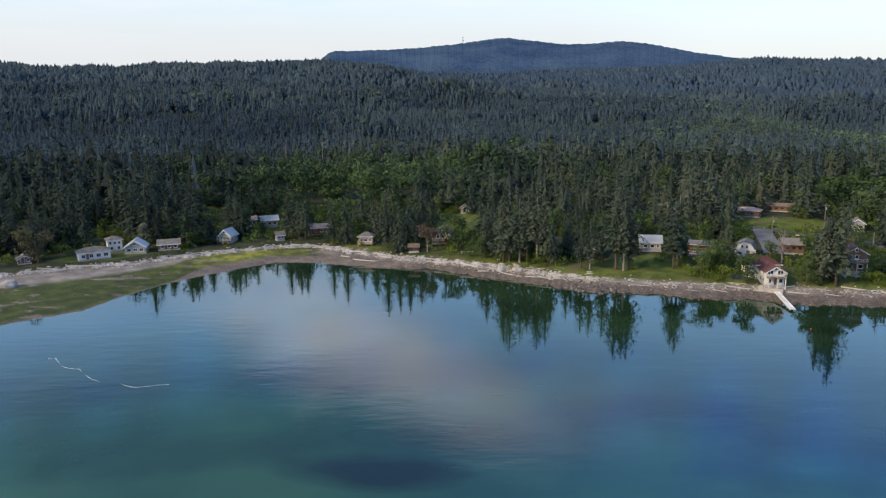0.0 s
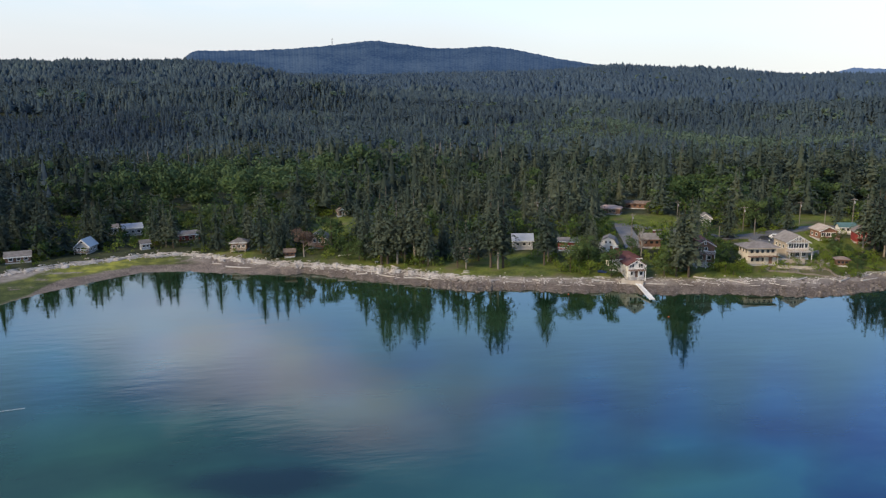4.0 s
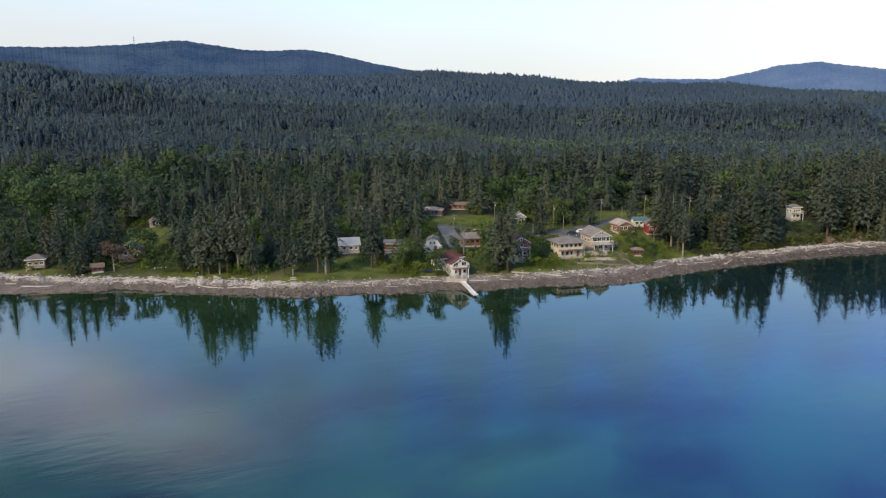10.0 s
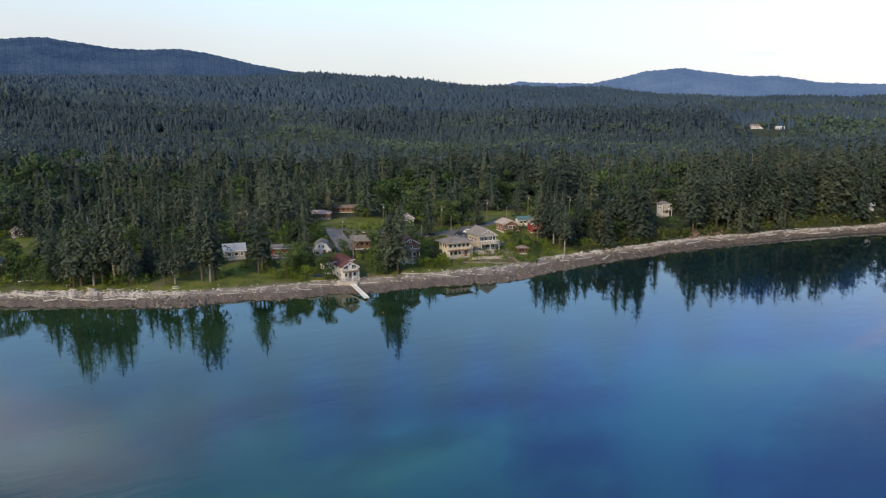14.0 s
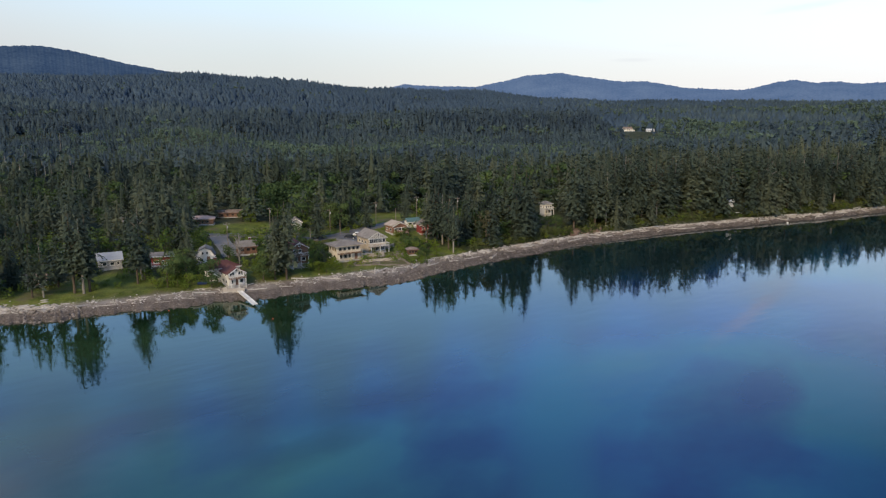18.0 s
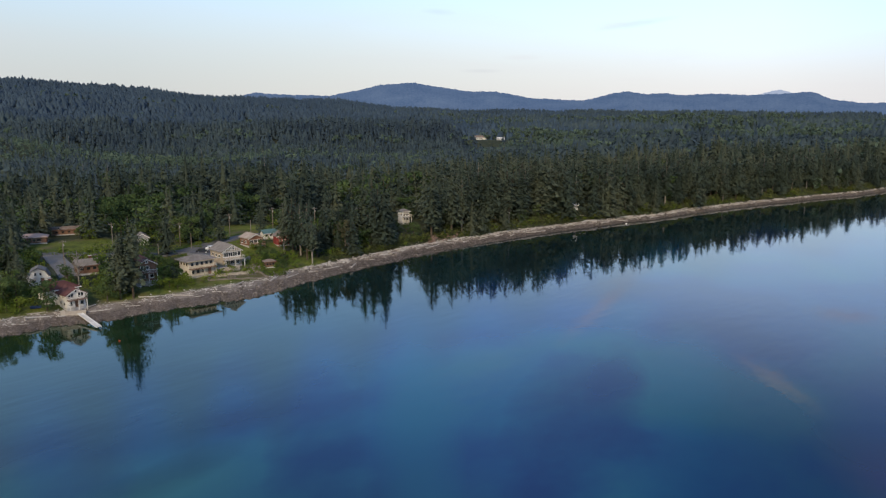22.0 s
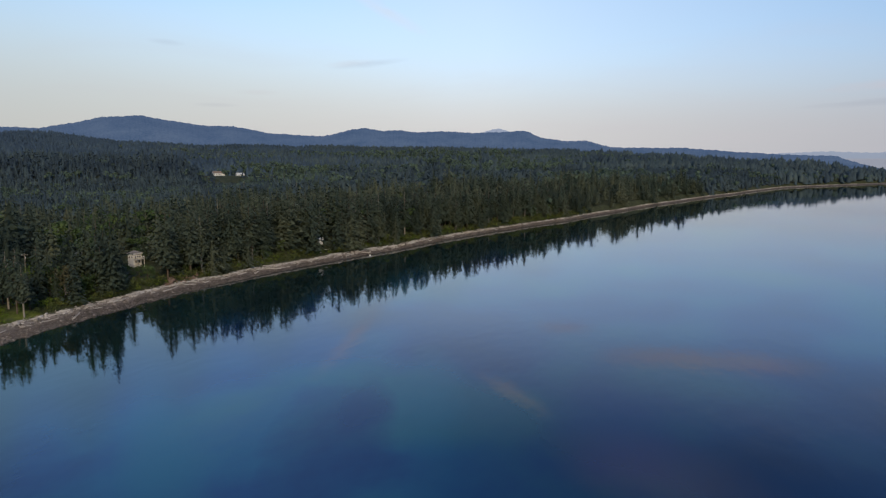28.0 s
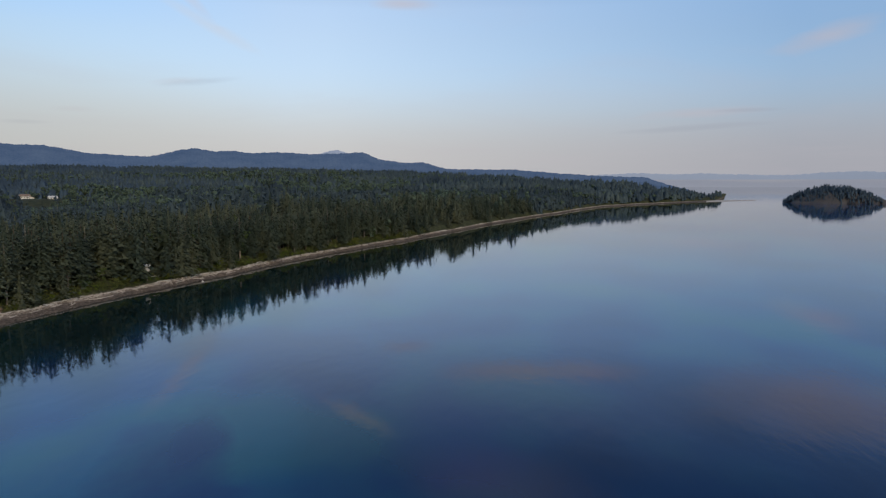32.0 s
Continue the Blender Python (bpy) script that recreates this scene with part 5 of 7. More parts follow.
house("little_grey_house", "small grey house with ornamented gable", 30.6, 287, 5.5, 6.0, 3.4, "gable_front", 1.8, M_GREY, M_ROOF_GREY, turn=5, windows=row("front", 1.1, 1.1, 1.2, -1.2, 1.2))
# the large beige house
house("beige_house", "large beige two-storey house with grey hipped roof", 34.4, 238, 15, 11, 6.0, "hip", 2.5, M_CREAM, M_ROOF_SLATE, turn=26, snug=0.58, over=1.1, trim=M_BEIGE,
      windows=row("front", 4.1, 1.3, 1.3, -5.4, -2.6, 0.2, 3.0, 5.6) + row("front", 1.2, 1.3, 1.4, -5.2, -2.2, 0.8) + row("left", 4.1, 1.2, 1.2, -3, 0.5, 3.5) + row("left", 1.2, 1.2, 1.2, -2, 2.5), door=4.6,
      deck={"z": 3.3, "deep": 1.6, "wide": 1.0, "mat": M_BROWN, "rail": M_CREAM})
house("gabled_house", "grey-roofed house with white gable lattice and wide balcony", 36.6, 251, 11.5, 15, 6.2, "gable_front", 3.3, M_BEIGE, M_ROOF_SLATE, turn=26, snug=0.6,
      windows=row("front", 3.9, 2.0, 1.7, -3.6, -0.9, 1.8) + [("front", 4.3, 3.9, 1.4, 1.7)] + row("front", 0.9, 1.6, 1.5, -3.6, 0.0, 3.4) + row("front", 6.6, 1.3, 1.2, -1.0, 1.0) + row("left", 3.6, 1.4, 1.2, -4, 0, 4),
      deck={"z": 3.1, "deep": 2.4, "wide": 1.05, "mat": M_STONE, "rail": M_WHITE})
house("cedar_house", "red cedar house with pale tan roof beside the drive", 38.6, 278, 11, 11, 3.6, "gable_front", 2.4, M_CEDAR, M_ROOF_TAN, turn=30, snug=0.55,
      windows=row("front", 1.2, 1.9, 1.5, -3.0, 0.0, 3.0) + row("left", 1.2, 1.4, 1.2, -3, 2), deck={"z": 0.7, "deep": 2.0, "mat": M_TAN, "rail": M_BROWN})
house("teal_roofed_house", "low house with teal metal roof", 39.95, 290, 13, 9, 2.7, "gable_side", 2.6, M_WHITE, M_ROOF_TEAL, turn=24, windows=row("front", 1.1, 1.4, 1.2, -4, 0, 3.6), snug=0.42)
house("red_house", "deep red house with dark roof and white trim", 40.9, 281, 8.5, 9, 4.2, "gable_front", 2.3, M_RED, M_ROOF_BROWN, turn=18, snug=0.56,
      windows=row("front", 2.2, 1.1, 1.2, -2.2, 0.2, 2.4), deck={"z": 1.9, "deep": 1.6, "mat": M_BROWN, "rail": M_RED})
house("garden_cabin", "small brown garden cabin with hipped shingle roof", 39.9, 246, 7.0, 5.5, 2.4, "hip", 1.7, M_BROWN, M_ROOF_BROWN, turn=15, windows=row("front", 0.9, 1.1, 1.0, -2.2, 0, 2.2), category="cabin", snug=0.46, trim=M_BROWN)
house("white_house", "white two-storey house with grey roof and balcony among tall firs", 50.75, 326, 8.4, 8.6, 5.6, "hip", 2.6, M_WHITE, M_ROOF_GREY, turn=34, snug=0.46, deck={"z": 3.0, "deep": 2.0, "mat": M_GREY, "rail": M_WHITE},
      windows=row("front", 3.3, 1.1, 1.2, -2.3, 0, 2.3) + row("front", 0.9, 1.4, 1.3, -1.8, 1.8) + row("left", 3.3, 1.1, 1.1, -2, 2), lift=0.8)
house("shore_hut", "small white-roofed hut on posts above the beach", 64.6, 379, 4.2, 3.6, 2.3, "gable_side", 1.0, M_GREY, M_ROOF_PALE, turn=20, windows=row("front", 0.9, 1.0, 0.9, -1.0, 1.0), snug=0.52, lift=0.6, category="hut")
house("upper_hut", "tiny pale hut under the shore firs", 67.7, 396, 3.0, 3.0, 2.0, "gable_front", 1.0, M_BROWN, M_ROOF_PALE, windows=row("front", 0.9, 1.0, 0.9, 0.0), lift=0.5, category="hut")
house("farm_house", "far white farm house with brown roof on the plain", 56.8, 1316, 20, 12, 6.0, "gable_side", 4, M_WHITE, M_ROOF_BROWN, turn=20, windows=row("front", 3.0, 2.4, 2.0, -7.5, -2.5, 2.5, 7.5), lift=0.5, snug=0.75)
house("farm_shed", "far low shed with brown roof by the farm house", 57.15, 1312, 12, 9, 4, "gable_front", 3, M_WHITE, M_ROOF_BROWN, turn=10, windows=row("front", 1.5, 1.6, 1.6, -3, 3), category="shed")
house("farm_barn", "far white barn beside the farm house", 58.5, 1322, 22, 12, 5, "gable_side", 4, M_WHITE, M_ROOF_PALE, turn=20, windows=row("front", 2.5, 2.4, 2.0, -6, 0, 6), lift=0.5, category="barn", snug=0.6)
# the houses along the bay
house("white_bungalow", "long white bungalow with grey hipped roof on the lawn", -26.0, 267, 13.0, 7.5, 2.9, "hip", 2.0, M_WHITE, M_ROOF_GREY, turn=6, windows=row("front", 0.9, 1.7, 1.4, -4.4, -1.4, 1.6, 4.6), door=-2.9)
house("white_two_storey_house", "white two-storey house with grey hipped roof", -24.6, 277, 6.2, 6.5, 4.5, "hip", 1.6, M_WHITE, M_ROOF_GREY, turn=6, windows=row("front", 2.8, 1.1, 1.1, -1.9, 0, 1.9) + row("front", 0.7, 1.2, 1.2, -1.5, 1.5))
house("white_gabled_cottage", "cottage with broad white metal gable roof", -23.1, 271, 9.0, 8.0, 2.6, "gable_front", 3.0, M_GREY, M_ROOF_PALE, turn=-10, windows=row("front", 0.8, 1.6, 1.3, -2.6, 0.2, 2.8) + [("front", 0, 3.3, 1.3, 1.0)])
house("grey_cottage", "low brown cottage with grey roof behind the drift logs", -20.8, 272, 9.5, 6.5, 2.5, "gable_side", 1.6, M_BROWN, M_ROOF_GREY, turn=-5, windows=row("front", 0.9, 1.5, 1.2, -2.8, 0.2, 3.0))
house("steep_gabled_house", "grey house with steep white-edged gable above the beach", -16.5, 278, 8.4, 10.0, 3.0, "gable_front", 3.9, M_GREY, M_ROOF_PALE, turn=-28, snug=0.56,
      windows=row("front", 0.9, 1.4, 1.4, -2.4, 0, 2.4) + [("front", 0, 3.9, 1.5, 1.2)] + row("right", 0.9, 1.2, 1.2, -2.5, 1.5), deck={"z": 0.9, "deep": 1.8, "mat": M_BROWN, "rail": M_WHITE})
house("grey_roofed_house", "house with blue-grey roof deep in the trees", -13.4, 300, 11, 8, 3.2, "gable_side", 2.2, M_GREY, M_ROOF_STEEL, turn=6, windows=row("front", 1.0, 1.5, 1.2, -3.4, 0, 3.2), snug=0.62)
house("grey_annexe", "grey-roofed outbuilding beside a house in the trees", -14.8, 303, 8, 7, 2.9, "gable_side", 1.8, M_GREY, M_ROOF_GREY, turn=10, windows=row("front", 1.0, 1.3, 1.1, -2, 2), snug=0.55)
house("small_grey_cabin", "small grey cabin at the edge of the beach", -12.6, 275, 5.2, 5.0, 2.6, "gable_side", 1.7, M_GREY, M_ROOF_GREY, turn=12, windows=row("front", 0.9, 1.2, 1.1, -1.2, 1.2), category="cabin", snug=0.56)
house("red_bay_house", "long dull red house behind tall firs", -9.4, 283, 10, 7, 3.2, "gable_side", 1.4, M_RED, M_ROOF_GREY, turn=2, windows=[("front", 0.4, 1.2, 1.5, 1.2), ("front", -3, 1.2, 1.2, 1.2), ("front", 3.2, 1.2, 1.2, 1.2)], deck={"z": 0.9, "deep": 1.4, "mat": M_BROWN, "rail": M_BROWN})
house("trimmed_cottage", "grey cottage with pale eaves and steps to the lawn", -5.7, 259, 8.6, 7.0, 3.4, "hip", 2.2, M_BROWN, M_ROOF_GREY, turn=-12, snug=0.62, windows=row("front", 1.3, 1.5, 1.2, -2.6, 0, 2.6), deck={"z": 1.0, "deep": 2.0, "mat": M_BEIGE, "rail": M_BEIGE})
house("gabled_bay_house", "tan gabled house with paired windows and dark roof", 0.4, 255, 8.5, 9.5, 3.8, "gable_front", 2.6, M_TAN, M_ROOF_GREY, turn=-10, trim=M_WHITE, windows=row("front", 2.2, 1.3, 1.5, -1.2, 1.2) + [("front", 2.8, 0.9, 1.2, 1.2)], deck={"z": 1.0, "deep": 2.2, "x": 2.5, "wide": 0.7, "mat": M_BROWN, "rail": M_BROWN})
house("hill_hut", "small tan hut on the mown slope", 2.2, 291, 4.2, 4.0, 2.4, "gable_front", 1.5, M_TAN, M_ROOF_BROWN, turn=10, windows=[("front", 0.8, 0.9, 1.0, 1.0)], door=-0.8, category="hut")
house("beach_shed", "dark weathered shed by the drift logs", -1.9, 242.5, 5.0, 3.6, 2.2, "gable_side", 1.1, M_BROWN, M_ROOF_BROWN, turn=-5, windows=row("front", 0.9, 0.9, 0.8, -1.2, 1.2), category="shed", trim=M_BROWN, snug=0.65)
house("bay_hut", "small dark hut with white door front near the big maple", -30.4, 270, 5.0, 4.0, 2.3, "gable_front", 1.3, M_BROWN, M_ROOF_GREY, turn=4, windows=row("front", 0.9, 1.0, 1.0, 1.2), door=-0.8, category="hut")
house("hidden_house", "pale house glimpsed between dark firs", 47.0, 330, 8, 7, 4.8, "gable_side", 2.0, M_WHITE, M_ROOF_GREY, turn=20, windows=row("front", 2.6, 1.2, 1.2, -2, 1), lift=1.0, snug=0.5, clear=False)
house("wood_cabin", "small reddish cabin among pines", 12.0, 230, 6.0, 5.0, 2.6, "gable_side", 1.5, M_TAN, M_ROOF_BROWN, turn=-8, windows=row("front", 0.9, 1.2, 1.0, -1.4, 1.4), category="cabin")


def lattice(ob_az, ob_r, w, d, h, rise, turn):
    """White timber lattice in the large gable."""
    o = thing("gable_trellis", "white timber lattice fixed across the large gable", "trellis")
    for k in range(-3, 4):
        x = k * w / 8.5
        top = h + rise * (1 - abs(x) / (w / 2)) - 0.2
        if top > h + 0.3:
            part("upright", boxes((x - 0.06, x + 0.06, -d / 2 - 0.5, -d / 2 - 0.4, h - 0.1, top)), M_WHITE, o)
    part("beam", boxes((-w / 2, w / 2, -d / 2 - 0.52, -d / 2 - 0.38, h - 0.25, h - 0.1), (-w / 4, w / 4, -d / 2 - 0.52, -d / 2 - 0.38, h + rise / 2 - 0.1, h + rise / 2 + 0.05)), M_WHITE, o)
    p = spot(ob_az, ob_r)
    o.matrix_world = pose(p.x, p.y, p.z, 0, 0, -ob_az + turn)


lattice(36.6, 251, 11.5 * 0.6, 15 * 0.6, 6.2 * 0.88, 3.3 * 0.6, 26)


for site in ((25.4, 247, 3.2), (25.2, 257, 3.2), (24.8, 268, 3.0), (34.6, 268, 5.0), (32.0, 270, 5.0), (30.2, 231, 3.5), (64.6, 379, 3.5)):
    SITES.append(site)        # the drives and the dark house stay open to the water

grow_woods()


def beach_run(rng, k, n, lo, hi):
    """Even steps along the shore, by length."""
    az = np.linspace(lo, hi, 400)
    ru = np.interp(az, SHORE[:, 0], SHORE[:, 2])
    x, y = ru * np.sin(np.radians(az)), ru * np.cos(np.radians(az))
    s = np.concatenate(([0], np.cumsum(np.hypot(np.diff(x), np.diff(y)))))
    return np.interp((k + rng.random()) / n * s[-1], s, az)


def garden_growth():
    """Low shrubs, hedges and rough growth between the houses, too many to count."""
    rng = np.random.RandomState(77)
    az, r = scattered(rng, -32, 48, 212, 330, 900)
    ru = np.interp(az, SHORE[:, 0], SHORE[:, 2])
    x, y = r * np.sin(np.radians(az)), r * np.cos(np.radians(az))
    h = rng.uniform(0.6, 3.2, len(az))
    h = np.where(r - ru < 8, h * np.where(lump(x, y, 5.0, 1.0) > 0.2, 0.85, 0.3), h)
    z = land(az, r)
    keep = (r - ru > 2.5) & (r - ru < 80) & (lump(x, y, 7.0, 3.0) > np.where(openness(x, y) > 0.4, np.where(x > 118, -0.3, -0.02), -0.6))
    h = np.where(openness(x, y) > 0.4, h * 0.45, h)
    for sa, sr, sw in SITES:
        zb = land(sa, sr)
        side = np.abs(az - sa) * math.pi / 180 * r
        keep &= ~((side < sw + 1) & (r > sr - sw - 2) & (r < sr + sw + 2))
        keep &= ~((side < sw) & (r < sr) & ((52 - z - h) / r < (52 - zb - 1.7) / sr))
    k = np.where(keep)[0]
    scatter("garden_growth", "low green shrubs and rough grass between the gardens", "shrubs", [clumps(rng, 1.0, 56, 0.11, 0.75, 0.02, 7) for _ in range(4)], [M_SCRUB],
            x[k], y[k], z[k] - 0.1, h[k], h[k] * 1.1, rng.uniform(0, 1, len(k)), rng.randint(0, 4, len(k)))


garden_growth()


def bank_growth():
    """Brambles, salal and young alders along the foot of the wooded bank."""
    rng = np.random.RandomState(79)
    n = 1500
    az = np.array([beach_run(g, k, n, 44, 86) for g in [random.Random(12)] for k in range(n)])
    r = np.interp(az, SHORE[:, 0], SHORE[:, 2]) + 1.5 + 11 * rng.beta(1.0, 1.6, n)
    h = rng.uniform(0.5, 2.6, n) * (1 + 0.6 * np.sin(az * 5.3) * np.sin(az * 1.7))
    keep = (np.abs(az - 65.0) > 0.7) | (h < 1.3)
    az, r, h = az[keep], r[keep], h[keep]
    scatter("bank_growth", "bramble and alder scrub along the foot of the bank", "shrubs", [clumps(rng, 1.0, 48, 0.11, 0.75, 0.02, 6) for _ in range(4)], [M_BANK],
            r * np.sin(np.radians(az)), r * np.cos(np.radians(az)), land(az, r) - 0.1, h, h * 1.1, rng.uniform(0, 1, len(az)), rng.randint(0, 4, len(az)))


def bushes():
    """Tall bushes and young broadleaved trees filling the ground under the shore firs."""
    rng = np.random.RandomState(78)
    az, r = scattered(rng, -33, 50, 222, 345, 330)
    ru = np.interp(az, SHORE[:, 0], SHORE[:, 2])
    x, y = r * np.sin(np.radians(az)), r * np.cos(np.radians(az))
    h = rng.uniform(2.2, 6.5, len(az)) * (1 + 0.3 * lump(x, y, 25.0, 5.0))
    z = land(az, r)
    keep = (r - ru > 11) & (r - ru < 100) & (openness(x, y) < 0.25) & (lump(x, y, 13.0, 2.0) > -0.25)
    for sa, sr, sw in SITES:
        zb = land(sa, sr)
        side = np.abs(az - sa) * math.pi / 180 * r
        keep &= ~((side < sw * 1.4 + 1.5) & (np.abs(r - sr) < sw * 1.4 + 2.5))
        keep &= ~((side < sw + 1.0) & (r < sr) & ((52 - z - h) / r < (52 - zb - 1.5) / sr))
    k = np.where(keep)[0]
    scatter("bush_growth", "dark green bushes and saplings under the shore firs", "bushes", [clumps(rng, 1.0, 95, 0.075, s, 0.04, 7) for s in (0.5, 0.62, 0.42)], [M_BUSH],
            x[k], y[k], z[k] - 0.1, h[k], h[k], rng.uniform(0, 1, len(k)), rng.randint(0, 3, len(k)))


bank_growth()
bushes()


# ---------------------------------------------------------------- walls, terraces, roads
def bar_wall(name, label, az0, r0, az1, r1, thick, height, mat, category="wall"):
    a, b = spot(az0, r0), spot(az1, r1)
    n = max(2, int((b - a).length / 1.2))
    o = thing(name, label, category)
    rng = np.random.RandomState(int(abs(az0) * 10))
    for k in range(n):
        p, q = a.lerp(b, k / n), a.lerp(b, (k + 1) / n)
        L = (q - p).length
        bm = boxes((0.02, L - 0.02, -thick / 2 - rng.uniform(0, 0.05), thick / 2, -0.8, height * rng.uniform(0.9, 1.06)))
        bmesh.ops.bevel(bm, geom=list(bm.edges), offset=0.04, segments=1, affect="EDGES")
        blk = part("block", bm, mat, o)
        z = min(land_xy(p.x, p.y), land_xy(q.x, q.y))
        blk.matrix_world = pose(p.x, p.y, z, 0, 0, math.degrees(math.atan2(q.y - p.y, q.x - p.x)))
    return o


bar_wall("sea_wall", "low stone sea wall under the boathouse", 24.7, 208.8, 26.4, 208.4, 0.7, 1.2, M_STONE)
bar_wall("terrace_wall", "pale stone terrace wall below the large house", 35.6, 240.5, 37.6, 242.5, 0.6, 1.5, M_STONE)
bar_wall("terrace_wall", "low stone garden wall below the terrace", 35.8, 234.5, 38.4, 237.5, 0.6, 0.9, M_STONE)
bar_wall("garden_wall", "weathered timber garden wall running to the beach", 38.0, 246, 39.8, 233.5, 0.4, 0.7, M_POLE)
bar_wall("garden_wall", "low timber edge of the lower lawn", 35.3, 229.5, 39.8, 233.5, 0.35, 0.5, M_POLE)
bar_wall("terrace_wall", "grey stone edge of the upper drive", 37.4, 252, 38.4, 258, 0.5, 1.2, M_STONE)


def ribbon(name, label, points, half, mat, kind, category):
    """A road or path lying on the ground, with a low raised edge."""
    pts = [spot(a, r) for a, r in points]
    dense = []
    for p, q in zip(pts[:-1], pts[1:]):
        n = max(2, int((q - p).length / 2.0))
        dense += [p.lerp(q, k / n) for k in range(n)]
    dense.append(pts[-1])
    bm = bmesh.new()
    rows = []
    for i, p in enumerate(dense):
        d = dense[min(i + 1, len(dense) - 1)] - dense[max(i - 1, 0)]
        nrm = Vector((-d.y, d.x, 0)).normalized()
        line = []
        z = max(land_xy(*(p + nrm * s * half).xy) for s in (-1, -0.5, 0, 0.5, 1)) + 0.12
        for s, dz in ((-1.06, -0.6), (-1, 0.0), (0, 0.05), (1, 0.0), (1.06, -0.6)):
            q = p + nrm * s * half
            line.append(bm.verts.new((q.x, q.y, z + dz)))
        rows.append(line)
    for a, b in zip(rows[:-1], rows[1:]):
        for k in range(4):
            bm.faces.new((a[k], a[k + 1], b[k + 1], b[k]))
    bmesh.ops.recalc_face_normals(bm, faces=bm.faces)
    me = bpy.data.meshes.new(name)
    bm.to_mesh(me)
    bm.free()
    me.materials.append(mat)
    return tagged(new(name, me), label, category, kind=kind)


ribbon("road", "grey asphalt shore road behind the gardens", [(14, 284), (18, 282), (22, 280), (25, 279), (29, 275), (31.7, 269), (33.6, 273), (35.2, 279), (38, 293), (42, 305)], 2.8, M_ASPHALT, "structure", "road")
ribbon("driveway", "grey asphalt drive down to the cottages", [(24.6, 276), (24.9, 266), (25.3, 256), (25.6, 246)], 3.0, M_ASPHALT, "structure", "driveway")
ribbon("forecourt", "grey asphalt forecourt beside the large house", [(34.0, 270), (35.2, 268), (36.4, 266)], 3.5, M_ASPHALT, "structure", "driveway")


# ---------------------------------------------------------------- the dock and moorings
def dock():
    o = thing("dock", "white floating dock with plank deck reaching out from the beach", "dock")
    L, w = 13.0, 1.1
    for k in range(26):
        y = -k * 0.5
        part("plank", boxes((-w / 2, w / 2, y - 0.46, y, 0.42, 0.50)), M_WHITE, o)
    for x in (-w / 2 - 0.1, w / 2):
        part("side_rail", boxes((x, x + 0.1, -L, 0, 0.25, 0.62)), M_WHITE, o)
    for y in (-2.0, -6.5, -11.5):
        bm = bmesh.new()
        rod(bm, (-w / 2 + 0.15, y, 0.1), (w / 2 - 0.15, y, 0.1), 0.3, 0.3, 10)
        part("float", bm, M_BLACK, o)
    a, b = Vector((91.2, 187.2, 0)), Vector((89.4, 173.8, 0))
    d = (b - a).normalized()
    o.matrix_world = pose(a.x, a.y, 1.25, 5.4, 0, math.degrees(math.atan2(d.x, -d.y)))


dock()


def buoy(x, y, mat, label, s=0.35):
    o = thing("mooring_buoy", label, "buoy", "mooring buoys")
    bm = bmesh.new()
    bmesh.ops.create_icosphere(bm, subdivisions=2, radius=s)
    put(bm, Matrix.Translation((0, 0, s * 0.4)))
    part("float", bm, mat, o)
    bm = bmesh.new()
    rod(bm, (0, 0, s * 1.2), (0, 0, s * 1.9), s * 0.18, s * 0.14)
    part("eye", bm, M_BLACK, o)
    o.matrix_world = pose(x, y, 0)


buoy(86.7, 160.0, M_ORANGE, "orange mooring buoy floating off the dock", 0.2)
buoy(119, 176, M_WHITE, "white mooring buoy on still water")
buoy(70, 186, M_ORANGE, "small red buoy near the beach", 0.17)
buoy(352, 138, M_WHITE, "white mooring buoy off the wooded shore", 0.5)


